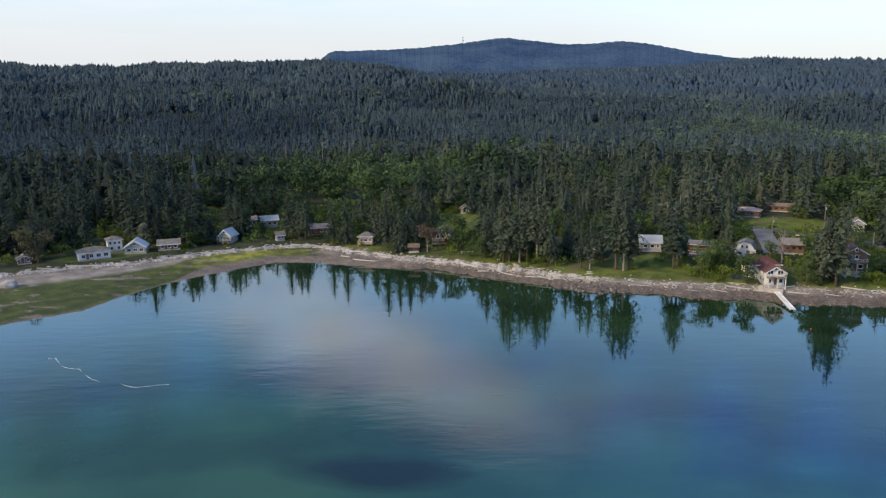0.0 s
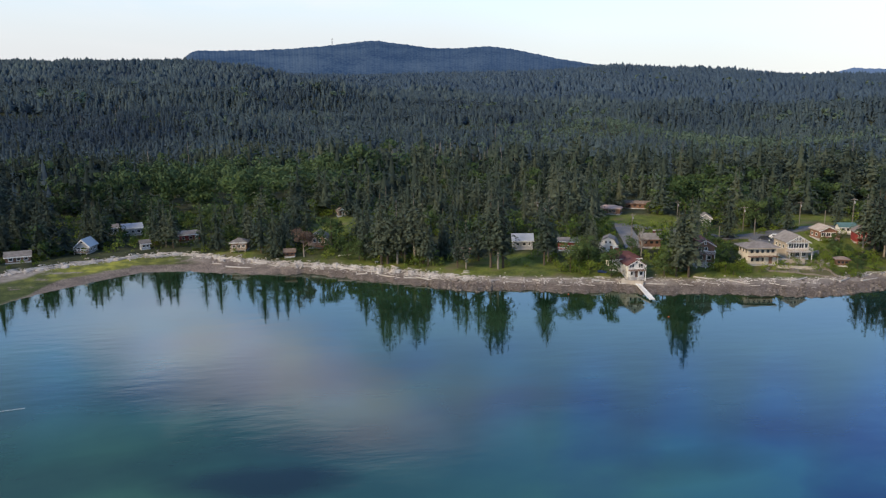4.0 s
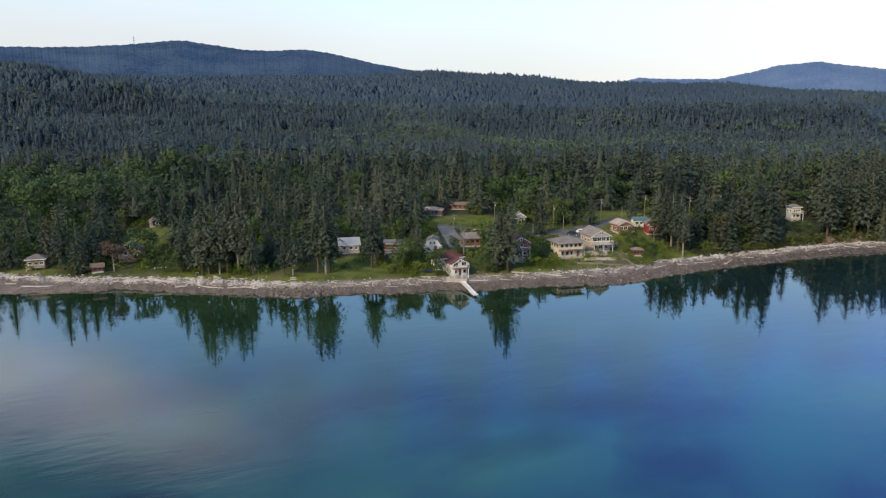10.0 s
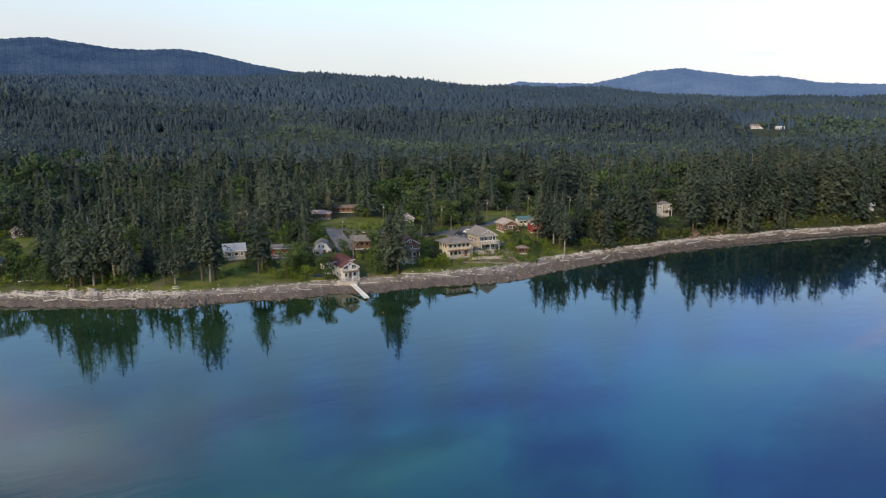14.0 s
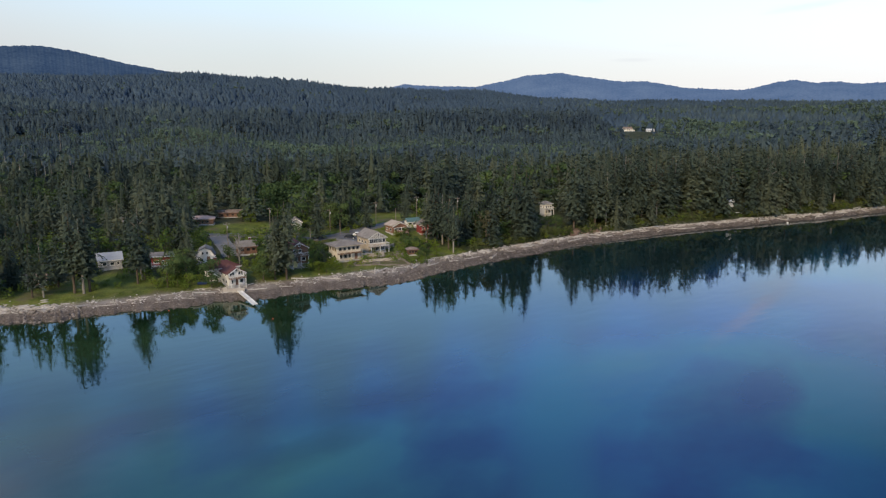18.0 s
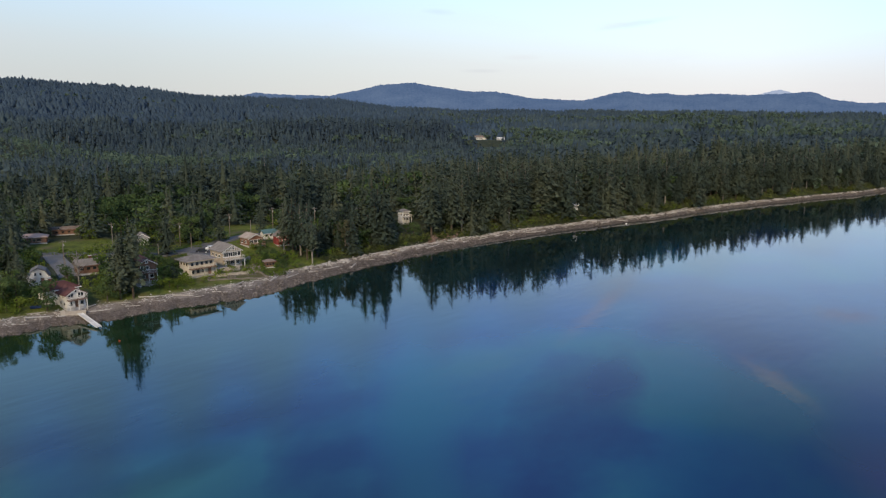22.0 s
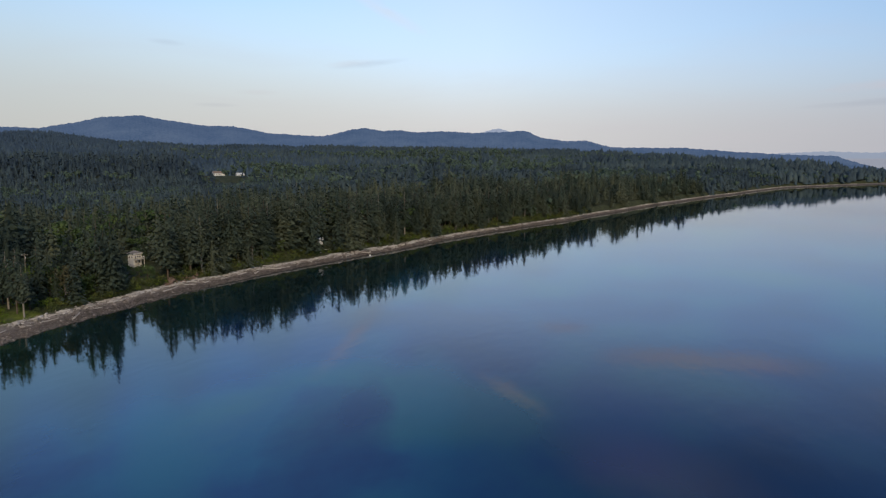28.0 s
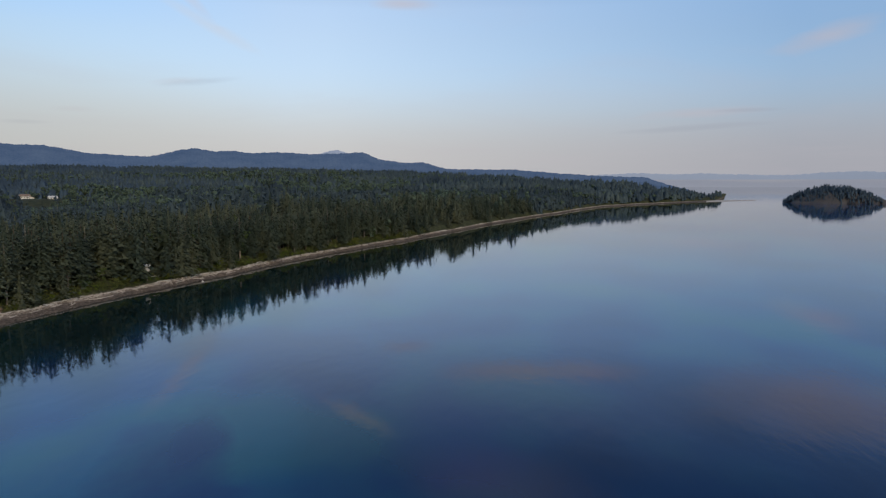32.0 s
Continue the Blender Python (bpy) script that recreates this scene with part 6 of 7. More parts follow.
# ---------------------------------------------------------------- cars
def car(name, label, az, r, heading, mat):
    o = thing(name, label, "car")
    L, w, h = 4.6, 1.8, 1.45
    prof = [(-L / 2, 0.35), (L / 2, 0.35), (L / 2, 0.78), (L / 2 - 1.2, 0.92), (L / 2 - 1.9, h), (-L / 2 + 0.9, h), (-L / 2 + 0.2, 0.95), (-L / 2, 0.9)]
    bm = prism(prof, -w / 2, w / 2)
    bmesh.ops.bevel(bm, geom=list(bm.edges), offset=0.08, segments=2, affect="EDGES")
    part("body", bm, mat, o)
    for name_, x0, z_low, x1 in (("windscreen", L / 2 - 1.27, 0.97, L / 2 - 1.83), ("rear_window", -L / 2 + 0.28, 1.0, -L / 2 + 0.82)):
        bm = bmesh.new()
        n = Vector((h - z_low, 0, abs(x1 - x0))).normalized() * 0.03 if x0 > 0 else Vector((z_low - h, 0, abs(x1 - x0))).normalized() * 0.03
        quad = [Vector((x0, -0.75, z_low)), Vector((x0, 0.75, z_low)), Vector((x1, 0.68, h - 0.06)), Vector((x1, -0.68, h - 0.06))]
        lower, upper = [bm.verts.new(q) for q in quad], [bm.verts.new(q + n) for q in quad]
        bm.faces.new(upper)
        for i in range(4):
            j = (i + 1) % 4
            bm.faces.new((lower[i], lower[j], upper[j], upper[i]))
        part(name_, bm, M_GLASS, o)
    for sd in (-1, 1):
        part("headlight", boxes((L / 2 - 0.06, L / 2 + 0.02, sd * 0.62 - 0.18, sd * 0.62 + 0.18, 0.6, 0.74)), M_ROOF_PALE, o)
    z0 = h - 0.5
    for s in (-1, 1):
        part("side_window", boxes((-L / 2 + 0.9, L / 2 - 2.0, s * w / 2 - 0.012, s * w / 2 + 0.012, z0 - 0.05, z0 + 0.36)), M_GLASS, o)
    for x in (-L / 2 + 0.85, L / 2 - 0.9):
        for s in (-1, 1):
            bm = bmesh.new()
            rod(bm, (x, s * (w / 2 - 0.2), 0.33), (x, s * (w / 2 + 0.02), 0.33), 0.33, 0.33, 14)
            t = part("wheel", bm, M_BLACK, o)
            bm = bmesh.new()
            rod(bm, (x, s * (w / 2 + 0.021), 0.33), (x, s * (w / 2 + 0.035), 0.33), 0.2, 0.18, 10)
            part("rim", bm, M_ROOF_PALE, t)
    p = spot(az, r)
    o.matrix_world = pose(p.x, p.y, p.z + 0.18, 0, 0, heading)


car("parked_car", "dark blue car parked on the forecourt", 34.9, 268.5, -50, M_DARKCAR)
car("parked_car", "white car parked on the forecourt", 35.6, 272.5, -40, M_WHITECAR)
car("parked_car", "dark car standing on the shore road", 22.6, 279.5, 70, M_DARKCAR)


def tarp_boat():
    o = thing("covered_dinghy", "dinghy under a dark blue tarpaulin on the grass", "boat")
    bm = prism([(-0.9, 0), (0.9, 0), (1.0, 0.5), (0.5, 1.0), (0, 1.15), (-0.5, 1.0), (-1.0, 0.5)], -2.2, 2.2)
    bmesh.ops.bevel(bm, geom=list(bm.edges), offset=0.15, segments=2, affect="EDGES")
    part("cover", bm, M_TARP, o)
    part("keel", boxes((-0.06, 0.06, -2.0, 2.0, -0.2, -0.005)), M_BROWN, o)
    p = spot(23.2, 214.6)
    o.matrix_world = pose(p.x, p.y, p.z + 0.12, 0, 0, 60) @ Matrix.Diagonal((0.6, 0.6, 0.65, 1))


tarp_boat()


def bench(az, r, label, length=3.0):
    o = thing("garden_bench", label, "bench")
    part("seat", boxes((-length / 2, length / 2, -0.25, 0.25, 0.42, 0.5)), M_WHITE, o)
    for x in (-length / 2 + 0.15, length / 2 - 0.27):
        part("leg", boxes((x, x + 0.12, -0.2, 0.2, -0.2, 0.42)), M_WHITE, o)
    p = spot(az, r)
    o.matrix_world = pose(p.x, p.y, p.z, 0, 0, -az)


bench(2.4, 238, "long white bench facing the beach", 4.0)
bench(65.2, 372.5, "pale log bench below the hut", 3.5)
bench(5.0, 226.8, "small white seat under the firs", 1.2)


# ---------------------------------------------------------------- poles and wires
def pole(az, r, h, arm=True):
    o = thing("utility_pole", "weathered wooden utility pole with crossarm", "pole", "utility poles")
    bm = bmesh.new()
    rod(bm, (0, 0, -1), (0, 0, h), 0.17, 0.11, 8)
    part("shaft", bm, M_POLE, o)
    if arm:
        a = part("crossarm", boxes((-1.1, 1.1, -0.06, 0.06, h - 0.7, h - 0.55)), M_POLE, o)
        for x in (-1.0, -0.4, 0.4, 1.0):
            bm = bmesh.new()
            rod(bm, (x, 0, h - 0.55), (x, 0, h - 0.35), 0.06, 0.045, 6)
            part("insulator", bm, M_GREY, a)
        bm = bmesh.new()
        rod(bm, (0.28, 0, h - 2.1), (0.28, 0, h - 1.3), 0.2, 0.2, 10)
        part("transformer", bm, M_GREY, o)
    p = spot(az, r)
    o.matrix_world = pose(p.x, p.y, p.z, 0, 0, -az + 12)
    return Vector((p.x, p.y, p.z + h - 0.4))


tips = [pole(a, r, h) for a, r, h in ((17.9, 277, 9), (25.3, 267, 7), (28.6, 287, 9), (33.3, 281, 9), (37.0, 295, 9), (40.3, 303, 10.5), (43.6, 308, 10))]
for a, r, h in ((34.1, 275, 6), (38.6, 290, 7), (31.7, 255, 7)):
    pole(a, r, h, False)


def wires(a, b):
    o = thing("power_line", "thin dark overhead wires between poles", "cable", "power lines")
    for off in (-0.5, 0.5):
        cu = bpy.data.curves.new("wire", "CURVE")
        cu.dimensions, cu.bevel_depth, cu.bevel_resolution = "3D", 0.022, 0
        sp = cu.splines.new("POLY")
        sp.points.add(12)
        side = Vector((-(b - a).y, (b - a).x, 0)).normalized() * off
        for k in range(13):
            q = a.lerp(b, k / 12) + side
            sp.points[k].co = (q.x, q.y, q.z - 1.2 * 4 * (k / 12) * (1 - k / 12), 1)
        cu.materials.append(M_BLACK)
        w = new("wire", cu)
        w.parent = o


for a, b in zip(tips[:-1], tips[1:]):
    wires(a, b)


# ---------------------------------------------------------------- single trees
def shaped(name, vf, mat, parent, tint):
    me = bulk_mesh(name, vf[0], vf[1], [mat], (("tint", np.full(len(vf[0]), tint)),))
    ob = new(name, me)
    ob.parent = parent
    return ob


def trunk(h, r, mat, parent, lean=0.0, limbs=0, rng=None, name="trunk", reach=1.0):
    bm = bmesh.new()
    rod(bm, (0, 0, -1), (lean * h * 0.4, 0, h * 0.45), r, r * 0.7, 8)
    rod(bm, (lean * h * 0.4, 0, h * 0.45), (lean * h, 0, h * 0.96), r * 0.7, r * 0.15, 7)
    for k in range(limbs):
        z = h * rng.uniform(0.2, 0.75)
        a, L = rng.uniform(0, 6.28), h * reach * rng.uniform(0.12, 0.28)
        rod(bm, (lean * z, 0, z), (lean * z + L * math.cos(a), L * math.sin(a), z + L * rng.uniform(0.5, 1.1)), r * 0.4, r * 0.1, 5)
    return part(name, bm, mat, parent)


def grown(vf):
    """A crown of unit height brought to twenty metres."""
    return vf[0] * 20.0, vf[1]


def tree_kinds():
    rng = np.random.RandomState(3)
    kinds = {}

    def keep(key, label, category, make):
        o = thing(key, label, category, category + "s")
        make(o)
        kinds.setdefault(key, []).append(o)

    for k in range(6):
        s = (0.20, 0.23, 0.18, 0.25, 0.21, 0.24)[k]
        keep("fir_tree", "tall dark green fir with drooping boughs", "fir tree",
             lambda o: (trunk(19.6, 0.32, M_BARK, o), shaped("crown", grown(conifer(rng, 170, 5, s, 0.06 + 0.04 * k, 0.046, 0.6 + 0.07 * k)), M_FIR, o, 0.40 + 0.1 * k)))
    for k in range(4):
        keep("shore_pine", "tall fir with bare lower trunk near the beach", "fir tree",
             lambda o: (trunk(19.6, 0.33, M_PALEBARK if k % 2 else M_BARK, o, 0.0, 6, rng, reach=0.45), shaped("crown", grown(conifer(rng, 120, 5, 0.20, 0.22 + 0.05 * k, 0.050, 0.45 + 0.08 * k, core=0.1)), M_FIR, o, 0.50 + 0.12 * k)))
    for k in range(2):
        keep("cedar_tree", "broad olive-green cedar with boughs to the ground", "cedar tree",
             lambda o: (trunk(19.4, 0.4, M_BARK, o), shaped("crown", grown(conifer(rng, 200, 5, 0.25, 0.03, 0.046, 0.8)), M_FIR, o, 0.8)))
    for k in range(4):
        keep("broadleaf_tree", "bright green broadleaved tree with rounded uneven crown", "broadleaf tree",
             lambda o: (trunk(8.0, 0.22, M_BARK, o, 0.02, 7, rng), shaped("crown", clumps(rng, 10.0, 1000, 0.29, 0.40, 0.06, 14), M_LEAF, o, 0.35 + 0.2 * k)))
    keep("arbutus_tree", "arbutus with rounded rusty crown above the drift logs", "arbutus tree",
         lambda o: (trunk(8.6, 0.26, M_PALEBARK, o, 0.06, 12, rng), shaped("crown", clumps(rng, 10.0, 1000, 0.28, 0.38, 0.30, 9), M_ARBUTUS, o, 0.5)))
    for k in range(2):
        keep("arbutus_tree", "arbutus with thin olive crown and twisting pale limbs", "arbutus tree",
             lambda o: (trunk(8.6, 0.26, M_PALEBARK, o, 0.06, 14, rng), shaped("crown", clumps(rng, 10.0, 380, 0.32, 0.36, 0.36, 12), M_MAPLE, o, 0.4 + 0.3 * k)))
    keep("maple_tree", "broad olive-brown maple beside a small hut", "maple tree",
         lambda o: (trunk(8.0, 0.3, M_BARK, o, 0.02, 9, rng), shaped("crown", clumps(rng, 10.0, 1200, 0.26, 0.50, 0.12, 12), M_MAPLE, o, 0.5)))
    keep("willow_tree", "rounded silvery willow behind a cottage", "willow tree",
         lambda o: (trunk(8.0, 0.2, M_BARK, o, 0.02, 7, rng), shaped("crown", clumps(rng, 10.0, 1000, 0.27, 0.40, 0.10, 12), M_SILVER, o, 0.5)))
    for k in range(3):
        keep("shrub", "dense green shrub at the garden edge", "shrub",
             lambda o: (trunk(1.4, 0.08, M_BARK, o, 0.0, 4, rng, "stem"), shaped("leaves", clumps(rng, 2.2, 420, 0.12, 0.72, 0.02, 9), M_SCRUB, o, 0.3 + 0.25 * k)))
    keep("bare_tree", "leafless grey tree with upright branches", "bare tree", lambda o: trunk(11.0, 0.26, M_PALEBARK, o, 0.02, 34, rng))
    return kinds


KINDS = tree_kinds()
USED = {}


def plant(key, az, r, h, full=1.0):
    """Stand one tree of a kind at a bearing and range, h metres high."""
    k = USED.get(key, 0)
    USED[key] = k + 1
    src = KINDS[key][k % len(KINDS[key])]
    size = {"fir_tree": 20.0, "shore_pine": 20.0, "cedar_tree": 20.0, "broadleaf_tree": 10.0, "willow_tree": 10.0, "maple_tree": 10.0, "arbutus_tree": 10.0, "shrub": 2.2, "bare_tree": 11.0}[key]
    s = h / size
    p = spot(az, r)
    rng = random.Random(k * 31 + int(abs(az) * 100))
    m = pose(p.x, p.y, p.z - 0.15, 0, 0, rng.uniform(0, 360)) @ Matrix.Diagonal((s * full, s * full, s, 1))
    if k < len(KINDS[key]):
        src.matrix_basis = m
        return src
    first = src.matrix_basis.copy()
    src.matrix_basis = Matrix.Identity(4)
    c = copy_thing(src, m)
    src.matrix_basis = first
    return c


FIRS_BAY = [(-16.3, 288, 17), (-15.8, 296, 14), (-15.1, 297, 13), (-11.9, 280, 17.5), (-11.1, 276, 16.5), (-10.6, 272, 16), (-8.5, 266.5, 17), (-7.4, 262, 18), (-6.1, 284, 18),
            (-4.1, 252, 20), (-2.3, 246, 17), (-5.0, 265, 16), (-1.4, 259, 18), (-0.5, 265.5, 17), (4.0, 232, 17), (5.4, 225.5, 23), (8.8, 222.5, 21), (9.2, 220, 13.5), (10.4, 235, 16), (10.8, 229, 11.5), (13.3, 226, 19)]
FIRS_EAST = [(19.4, 227.5, 9), (28.8, 217, 20), (29.7, 217.5, 24.3), (29.2, 220.5, 20.5), (32.3, 268, 19), (36.2, 282, 17), (39.4, 300, 13), (45.4, 268, 11), (45.0, 277, 18), (44.3, 275, 19),
             (-15.9, 285, 17), (-19.0, 275, 15), (-20.8, 286, 15), (22.3, 254, 10), (28.9, 224, 17), (28.3, 226, 14), (11.2, 243, 17), (7.0, 236, 18), (14.5, 250, 16), (18.2, 256, 15)]
PINES = [(5.9, 225.5, 24), (6.7, 224.5, 20), (7.3, 224, 17), (8.1, 223, 22), (11.6, 217.5, 14.5), (12.3, 216, 14.7), (14.3, 217, 22), (14.9, 215.5, 20.5), (15.3, 217, 21.5), (18.9, 225, 21), (18.6, 221, 17.5),
         (41.1, 268, 18.5), (41.8, 268, 20.5), (42.4, 265, 18.5), (42.9, 257, 18), (43.3, 252.5, 16.5), (43.7, 261, 13), (64.6, 384, 17), (66.4, 385, 19), (66.9, 388, 17), (42.1, 273, 19), (43.0, 271, 18)]
CEDARS = [(-3.1, 243.5, 17.5), (48.4, 279, 19), (49.0, 279.5, 21), (49.4, 282, 18)]
LEAFY = [(1.4, 247, 14.5), (2.7, 233.5, 6.5), (3.6, 230.5, 8), (20.7, 214, 9.5), (23.9, 212.5, 10.5), (25.4, 237, 7), (27.9, 216, 8.5), (28.5, 219, 10), (31.5, 246, 7), (40.3, 257, 5), (39.3, 269, 5.2), (51.6, 296, 7.5), (51.0, 303, 6.0), (50.3, 304, 5.5),
         (26.4, 308, 4.5), (21.6, 225.5, 9.5), (22.1, 220, 9), (21.3, 218.5, 8), (34.1, 283, 12), (33.4, 288, 11), (35.0, 290, 13), (30.8, 262, 8), (32.6, 240, 5.5), (29.4, 250, 9), (33.0, 233, 5), (31.9, 228, 5.5), (39.2, 262, 4.5), (39.6, 256, 4.5), (41.2, 250, 4.5), (40.9, 244, 4)]
SHRUBS = [(7.8, 223, 4), (8.5, 220, 3.6), (20.0, 214, 3), (21.4, 213.5, 4.5), (22.2, 213, 4.5), (31.6, 224.5, 4), (32.9, 222.5, 3.5), (40.9, 261, 3.2), (23.1, 300, 2.6), (27.1, 302, 4.5), (41.3, 256, 2.8), (38.7, 272, 2.8),
          (33.3, 230, 3.4), (37.9, 237, 2.4), (38.5, 236, 2.0), (64.1, 368, 3.5), (66.0, 378, 4.0), (69.9, 412, 5), (0.9, 240.5, 1.8), (-6.1, 255, 2.0), (-8.4, 266, 3.0), (19.1, 224.5, 4.2), (27.4, 224, 4), (41.8, 258, 3), (17.6, 228, 3), (20.9, 220, 4), (33.5, 229, 3.5), (32.3, 224, 4), (40.2, 252, 4), (38.9, 250, 3), (40.5, 241, 3), (41.9, 247, 3.5), (35.0, 231.5, 2.2), (36.0, 237, 2.0), (37.0, 240, 2.4), (36.6, 246, 2.2),
          (21.4, 271, 3.2), (22.1, 271, 3.0), (22.8, 270.5, 3.3), (23.5, 270, 3.1), (26.2, 269, 3.3), (26.9, 268.5, 3.0), (27.6, 268, 3.4), (34.6, 276, 2.6), (35.3, 283, 3.0), (36.6, 286, 3.2),
          (38.3, 242, 2.2), (38.9, 240, 2.0), (39.4, 238, 2.4), (40.0, 236.5, 2.1), (40.6, 237, 2.6), (41.1, 239, 2.3), (39.0, 254, 2.8), (39.9, 258, 2.6), (38.4, 262, 2.4), (41.6, 262, 3.0), (32.6, 226, 2.6), (33.9, 226, 2.2), (34.8, 228, 1.8),
          (15.6, 219, 2.6), (16.4, 222, 2.2), (17.2, 219, 1.9), (19.6, 219, 2.4), (18.2, 231, 2.6), (14.9, 232, 3.0), (28.0, 243, 3.0), (28.8, 240, 3.2), (27.6, 236, 2.8)]
for q in FIRS_BAY + FIRS_EAST:
    plant("fir_tree", q[0], q[1], q[2] * 1.06, full=0.98)
for q in PINES:
    plant("shore_pine", q[0], q[1], q[2] * 1.1)
for q in CEDARS:
    plant("cedar_tree", *q)
for q in LEAFY:
    plant("broadleaf_tree", *q)
for q in SHRUBS:
    plant("shrub", *q)
for q in ((-0.8, 241, 10.7), (46.2, 270, 14), (46.0, 274, 13)):
    plant("arbutus_tree", *q)
plant("maple_tree", -29.6, 268, 13.5)
plant("willow_tree", -22.6, 282, 8.5)
plant("bare_tree", 26.1, 237.5, 11.2)
plant("bare_tree", 25.3, 240.0, 8.5)


def shore_edge():
    """The first rank of trees along the wooded shore, one by one."""
    rng = random.Random(5)
    az = 47.5
    while az < 84:
        ru = float(np.interp(az, SHORE[:, 0], SHORE[:, 2]))
        for _ in range(2):
            a, r = az + rng.uniform(-0.3, 0.3), ru + rng.uniform(6, 26)
            key = rng.choice(("fir_tree", "fir_tree", "fir_tree", "shore_pine", "broadleaf_tree"))
            if abs(a - 51.0) < 1.3 and r < 330 or abs(a - 65) < 1.2:
                continue
            plant(key, a, r, rng.uniform(22, 30) if key != "broadleaf_tree" else rng.uniform(5, 10))
        if rng.random() < 0.6:
            plant("shrub", az, ru + rng.uniform(2, 5), rng.uniform(1.5, 3.5))
        az += 0.62 * 300 / ru


shore_edge()


# ---------------------------------------------------------------- island and spit
def island():
    n, m = 60, 22
    a, v = np.meshgrid(np.linspace(0, 2 * math.pi, n), np.linspace(0, 1, m), indexing="ij")
    wob = 1 + 0.12 * np.sin(a * 3 + 1) + 0.07 * np.sin(a * 7)
    lx, ly = 98 * v * np.cos(a) * wob, 40 * v * np.sin(a) * wob
    z = 29 * (1 - v ** 2.4) - 1.5
    th = radians(116.0)
    ux, uy = math.cos(th), -math.sin(th)
    cx, cy = 1735 * math.sin(th), 1735 * math.cos(th)
    X, Y = cx + lx * ux - ly * uy, cy + lx * uy + ly * ux
    o = thing("island", "low rocky wooded islet in calm sea", "island")
    me = bulk_mesh("rock", np.stack((X, Y, z), -1).reshape(-1, 3), sheet(n, m), [M_DARKROCK])
    rk = new("rock", me)
    rk.parent = o
    rng = np.random.RandomState(8)
    k = 640
    aa, vv = rng.uniform(0, 6.283, k), np.sqrt(rng.uniform(0, 0.96, k))
    lx, ly = 98 * vv * np.cos(aa), 40 * vv * np.sin(aa)
    zz = 29 * (1 - vv ** 2.4) - 1.9
    h = rng.uniform(9, 18, k) * (1.1 - 0.35 * vv)
    w = scatter("island_wood", "dark firs covering the islet", "forest", [conifer(rng, 12, 2, s, 0.08, 0.15, 0.7, core=0.6) for s in (0.26, 0.32, 0.36)], [M_FARHILL_HAZED],
                cx + lx * ux - ly * uy, cy + lx * uy + ly * ux, zz, h, h * 1.1, rng.uniform(0, 0.7, k), rng.randint(0, 3, k))


island()


def spit():
    n = 40
    t = np.linspace(0, 1, n)
    az = 107.6 + 3.4 * t
    r = 1775 + 120 * t
    half = 60 * (1 - t) + 8
    rows = []
    for s, dz in ((-1, -0.6), (-0.5, 1.5), (0, 2.4), (0.5, 1.5), (1, -0.6)):
        rr = r + s * half
        rows.append(np.stack((rr * np.sin(np.radians(az)), rr * np.cos(np.radians(az)), np.full(n, dz) * (1 - 0.5 * t)), -1))
    me = bulk_mesh("spit", np.stack(rows, 1).reshape(-1, 3), sheet(n, 5), [M_DRIFT])
    tagged(new("spit", me), "low gravel spit running out from the point", "spit", kind="structure")


spit()


# ---------------------------------------------------------------- the beach: logs, stones
def log_kinds():
    rng = random.Random(9)
    out = []
    for k in range(6):
        bm = bmesh.new()
        L, r = (9, 7, 11, 5, 4, 6)[k], (0.30, 0.26, 0.36, 0.22, 0.30, 0.2)[k]
        bend = rng.uniform(-0.3, 0.3)
        pts = [Vector((L * (q - 0.5), bend * math.sin(q * 3.1), 0.06 * math.sin(q * 9))) for q in (0, 0.33, 0.66, 1)]
        for i in range(3):
            rod(bm, pts[i], pts[i + 1], r * (1 - 0.16 * i), r * (1 - 0.16 * (i + 1)), 7)
        if k % 2 == 0:
            for j in range(5):
                a = rng.uniform(0, 6.28)
                rod(bm, pts[0], pts[0] + Vector((-0.3, 0.9 * math.cos(a), 0.9 * math.sin(a))), r * 0.5, r * 0.15, 5)
        me = bpy.data.meshes.new("driftwood_log")
        bm.to_mesh(me)
        bm.free()
        me.materials.append(M_DRIFT)
        out.append(me)
    return out


def drift_logs():
    rng = random.Random(21)
    kinds = log_kinds()
    n = 300
    for k in range(n):
        az = beach_run(rng, k, n, -33, 80)
        ru = float(np.interp(az, SHORE[:, 0], SHORE[:, 2]))
        rw = float(np.interp(az, SHORE[:, 0], SHORE[:, 1]))
        p = spot(az, ru + rng.gauss(-0.6, 1.1) if k % 4 or az < -8 else rw + (ru - rw) * rng.uniform(0.35, 0.9))
        q0, q1 = spot(az - 0.4, float(np.interp(az - 0.4, SHORE[:, 0], SHORE[:, 2]))), spot(az + 0.4, float(np.interp(az + 0.4, SHORE[:, 0], SHORE[:, 2])))
        along = math.degrees(math.atan2(q1.y - q0.y, q1.x - q0.x))
        o = tagged(new("driftwood_log", kinds[k % 6]), "bleached driftwood log stranded along the beach", "log", "driftwood logs")
        s = rng.uniform(0.4, 0.95) * (1.15 if az > 43 else 0.75 if az > 12 else 1.0)
        o.matrix_world = pose(p.x, p.y, p.z + 0.2 * s, 0, rng.gauss(0, 3), along + rng.gauss(0, 16)) @ Matrix.Diagonal((s, s, s, 1))


drift_logs()


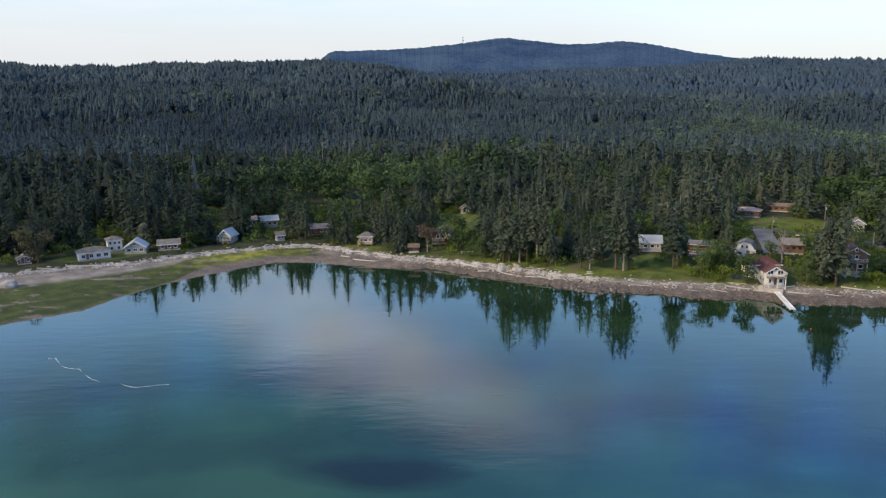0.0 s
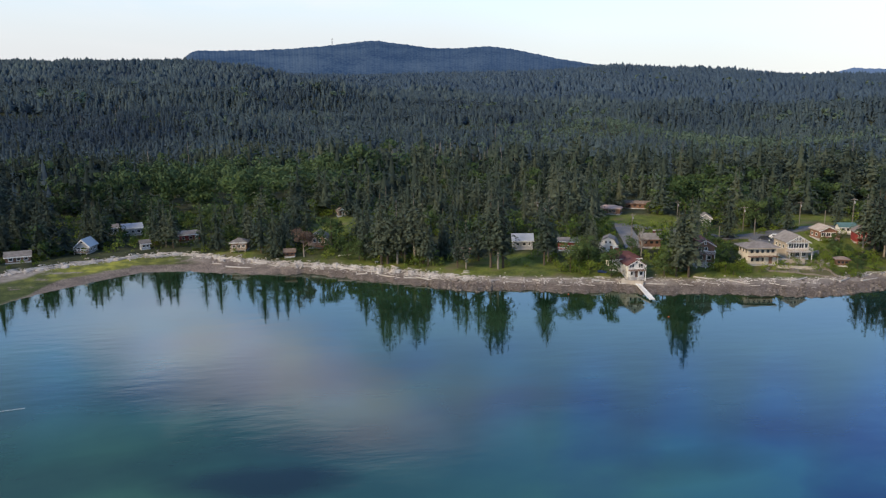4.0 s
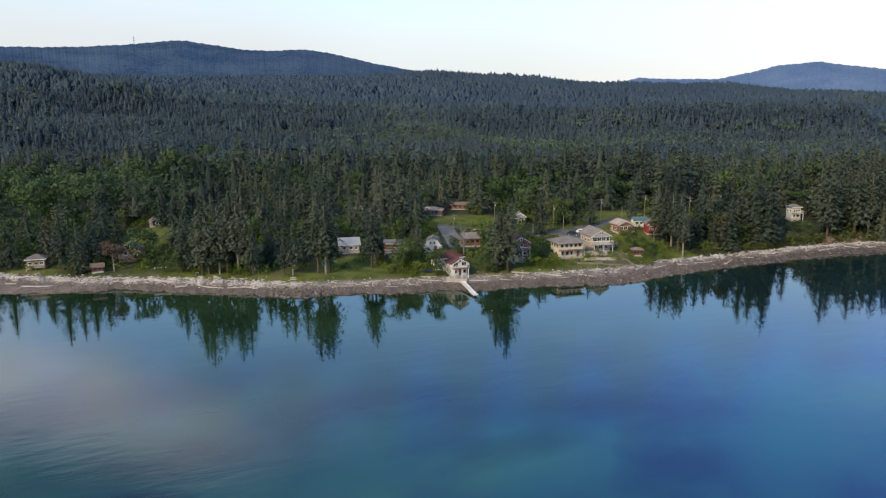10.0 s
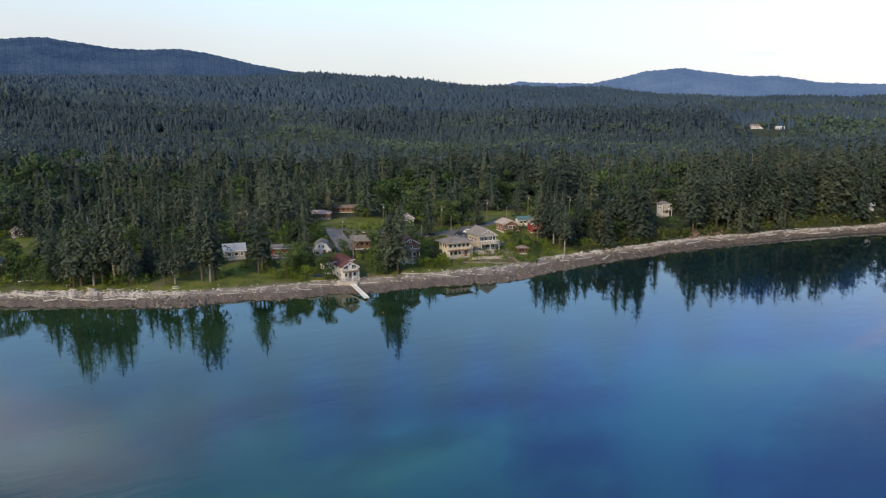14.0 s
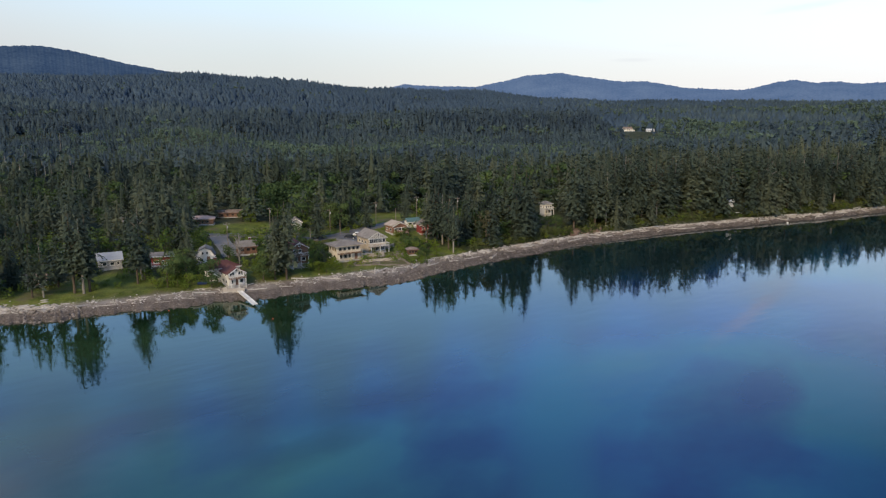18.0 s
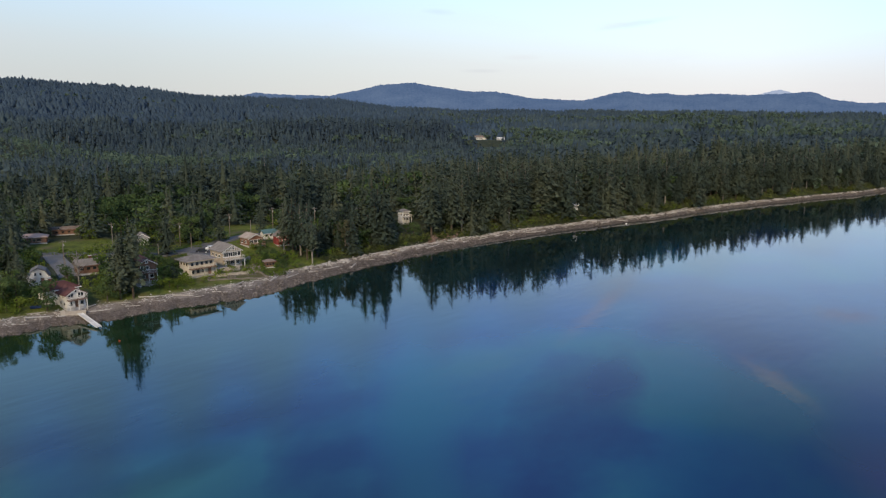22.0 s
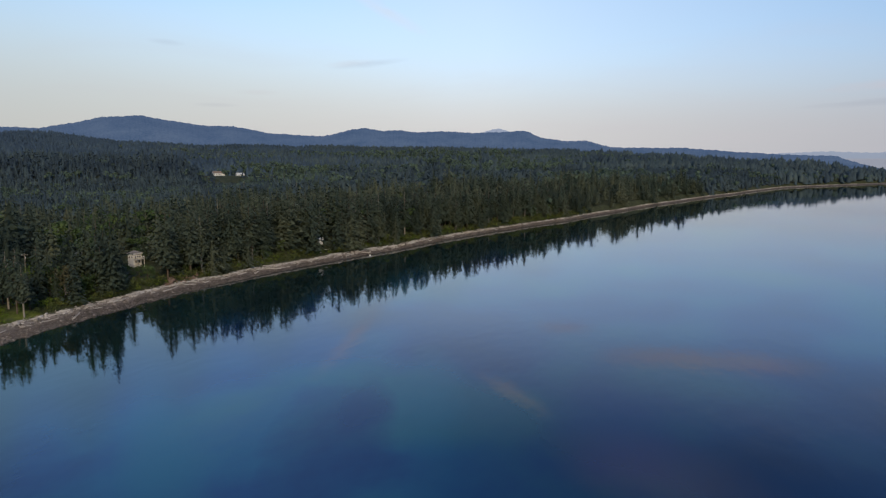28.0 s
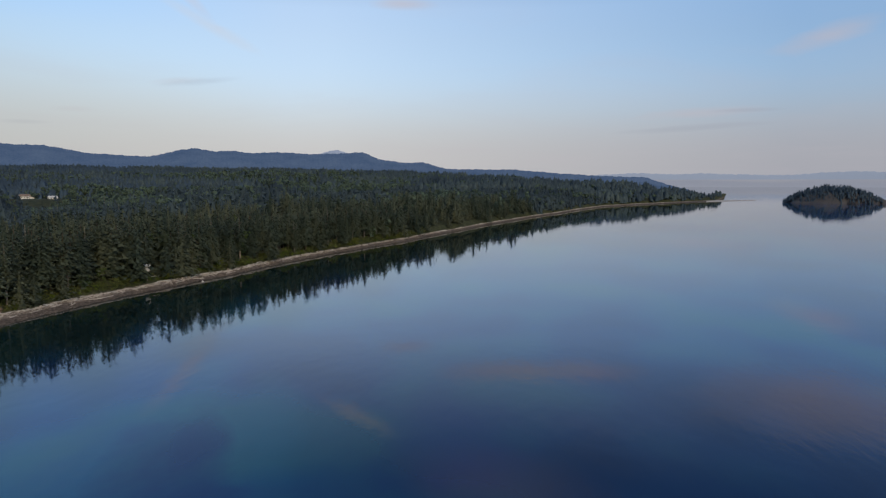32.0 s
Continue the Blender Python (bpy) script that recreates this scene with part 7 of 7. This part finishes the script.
def stones(name, label, count, lo, hi, where, size, mat, shape=(1, 0.8, 0.6), seed=1):
    """Loose stones of the beach as one mesh."""
    rng = np.random.RandomState(seed)
    bm = bmesh.new()
    bmesh.ops.create_icosphere(bm, subdivisions=1, radius=1.0)
    bv = np.array([v.co[:] for v in bm.verts])
    bf = np.array([[v.index for v in f.verts] for f in bm.faces])
    bm.free()
    temps = [(bv * rng.uniform(0.65, 1.2, (len(bv), 1)) * np.array(shape), bf) for _ in range(5)]
    az = np.array([beach_run(rng_py, k, count, lo, hi) for rng_py in [random.Random(seed)] for k in range(count)])
    az = az + 0.5 * np.sin(az * 4.1 + seed) + 0.25 * np.sin(az * 9.7)
    rw, ru = np.interp(az, SHORE[:, 0], SHORE[:, 1]), np.interp(az, SHORE[:, 0], SHORE[:, 2])
    r = where(rng, rw, ru, count)
    x, y, z = r * np.sin(np.radians(az)), r * np.cos(np.radians(az)), land(az, r)
    s = size * np.minimum(rng.lognormal(0, 0.55, count), 2.3)
    return scatter(name, label, "stones", temps, [mat], x, y, z + 0.1 * s, s, s, rng.uniform(0, 1, count), rng.randint(0, 5, count))


stones("beach_stones", "grey boulders and cobbles covering the lower beach", 8000, 8, 84, lambda g, a, b, n: a + (b - a) * g.uniform(0.0, 0.8, n), 0.115, M_COBBLE, seed=2)
stones("pale_stones", "bleached stones and wood chips along the drift line", 4600, -33, 78, lambda g, a, b, n: b + g.normal(-1.4, 1.5, n), 0.19, M_DRIFT, seed=3)
stones("drift_wood_pieces", "short bleached driftwood pieces heaped along the drift line", 5200, -33, 13, lambda g, a, b, n: b + g.normal(-0.6, 1.3, n), 0.27, M_DRIFT, shape=(2.0, 0.45, 0.45), seed=8)
stones("drift_line_pieces", "bleached driftwood and pale rocks along the foot of the wooded bank", 3200, 42, 104, lambda g, a, b, n: b + g.normal(-0.9, 1.0, n), 0.42, M_DRIFT, shape=(1.7, 0.6, 0.5), seed=10)
stones("bank_beach_stones", "coarse grey stones on the narrow beach below the wood", 4200, 43, 90, lambda g, a, b, n: a + (b - a) * g.uniform(0.1, 0.95, n), 0.26, M_COBBLE, seed=11)
stones("low_tide_stones", "dark wet stones at the water's edge", 1500, 8, 60, lambda g, a, b, n: a + g.uniform(-0.3, 1.6, n), 0.17, M_COBBLE, seed=4)
stones("outcrop_rocks", "dark weedy rocks cropping out at the waterline", 700, 35.5, 44, lambda g, a, b, n: a + (b - a) * g.beta(1.2, 3.0, n), 0.25, M_COBBLE, seed=6)
stones("point_rocks", "dark rocks gathered on a low point of the beach", 500, 10.2, 14.5, lambda g, a, b, n: a + (b - a) * g.beta(1.2, 2.5, n) - 0.8, 0.26, M_COBBLE, seed=7)
stones("terrace_rubble", "grey rubble and rockery on the garden terraces", 560, 35.4, 39.2, lambda g, a, b, n: b + g.uniform(5, 19, n), 0.26, M_ROCK, seed=9)
stones("bank_rocks", "reddish broken rock on the low bank", 130, 52.4, 54.6, lambda g, a, b, n: b + g.uniform(0, 7, n), 0.55, M_REDROCK, seed=5)


def flat_rock():
    o = thing("pale_boulder", "large bleached boulder on the algae flat", "boulder")
    bm = bmesh.new()
    bmesh.ops.create_icosphere(bm, subdivisions=3, radius=1.0)
    for v in bm.verts:
        v.co *= 1 + 0.25 * noise.noise(v.co * 1.7)
    put(bm, Matrix.Diagonal((2.4, 1.5, 1.6, 1)))
    part("stone", bm, M_DRIFT, o)
    p = spot(-31.4, 243)
    o.matrix_world = pose(p.x, p.y, p.z + 0.6, 0, 0, 20)


flat_rock()


# ---------------------------------------------------------------- foam and the mast
def foam(points, wide):
    """A thin thread of foam drifting on the surface."""
    bm = bmesh.new()
    rng = random.Random(len(points))
    rows = []
    for i, (x, y) in enumerate(points):
        w = wide * (0.25 if i in (0, len(points) - 1) else 1.0)
        rows.append([bm.verts.new((x + rng.uniform(-0.1, 0.1), y - w, 0.006)), bm.verts.new((x, y, 0.03)), bm.verts.new((x, y + w, 0.006))])
    for a, b in zip(rows[:-1], rows[1:]):
        bm.faces.new((a[0], b[0], b[1], a[1]))
        bm.faces.new((a[1], b[1], b[2], a[2]))
    me = bpy.data.meshes.new("foam_line")
    bm.to_mesh(me)
    bm.free()
    me.materials.append(M_WHITE)
    tagged(new("foam_line", me), "thin pale line of foam drifting on the bay", "foam", kind="stuff")


foam([(-61.0, 133.6), (-59.0, 132.1), (-57.1, 131.4), (-54.9, 131.9), (-53.1, 132.4), (-51.1, 132.6)], 0.07)
foam([(-84.0, 146.5), (-83.4, 148.6), (-81.8, 148.8), (-78.0, 143.9), (-75.6, 142.5), (-73.1, 141.7), (-70.3, 138.5), (-67.9, 136.2), (-65.4, 134.4)], 0.04)


def mast():
    o = thing("radio_mast", "slender radio mast on the mountain top", "mast")
    r, az = 3990.0, 1.67
    top, low = 52 + r * math.tan(radians(5.29)), 52 + r * math.tan(radians(4.6))
    x, y = r * math.sin(radians(az)), r * math.cos(radians(az))
    bm = bmesh.new()
    rod(bm, (x, y, low), (x, y, top), 1.6, 0.9, 6)
    part("shaft", bm, M_GREY, o)
    for q in (0.55, 0.85):
        z = low + (top - low) * q
        part("platform", boxes((x - 4, x + 4, y - 2, y + 2, z, z + 2.5)), M_GREY, o)


mast()
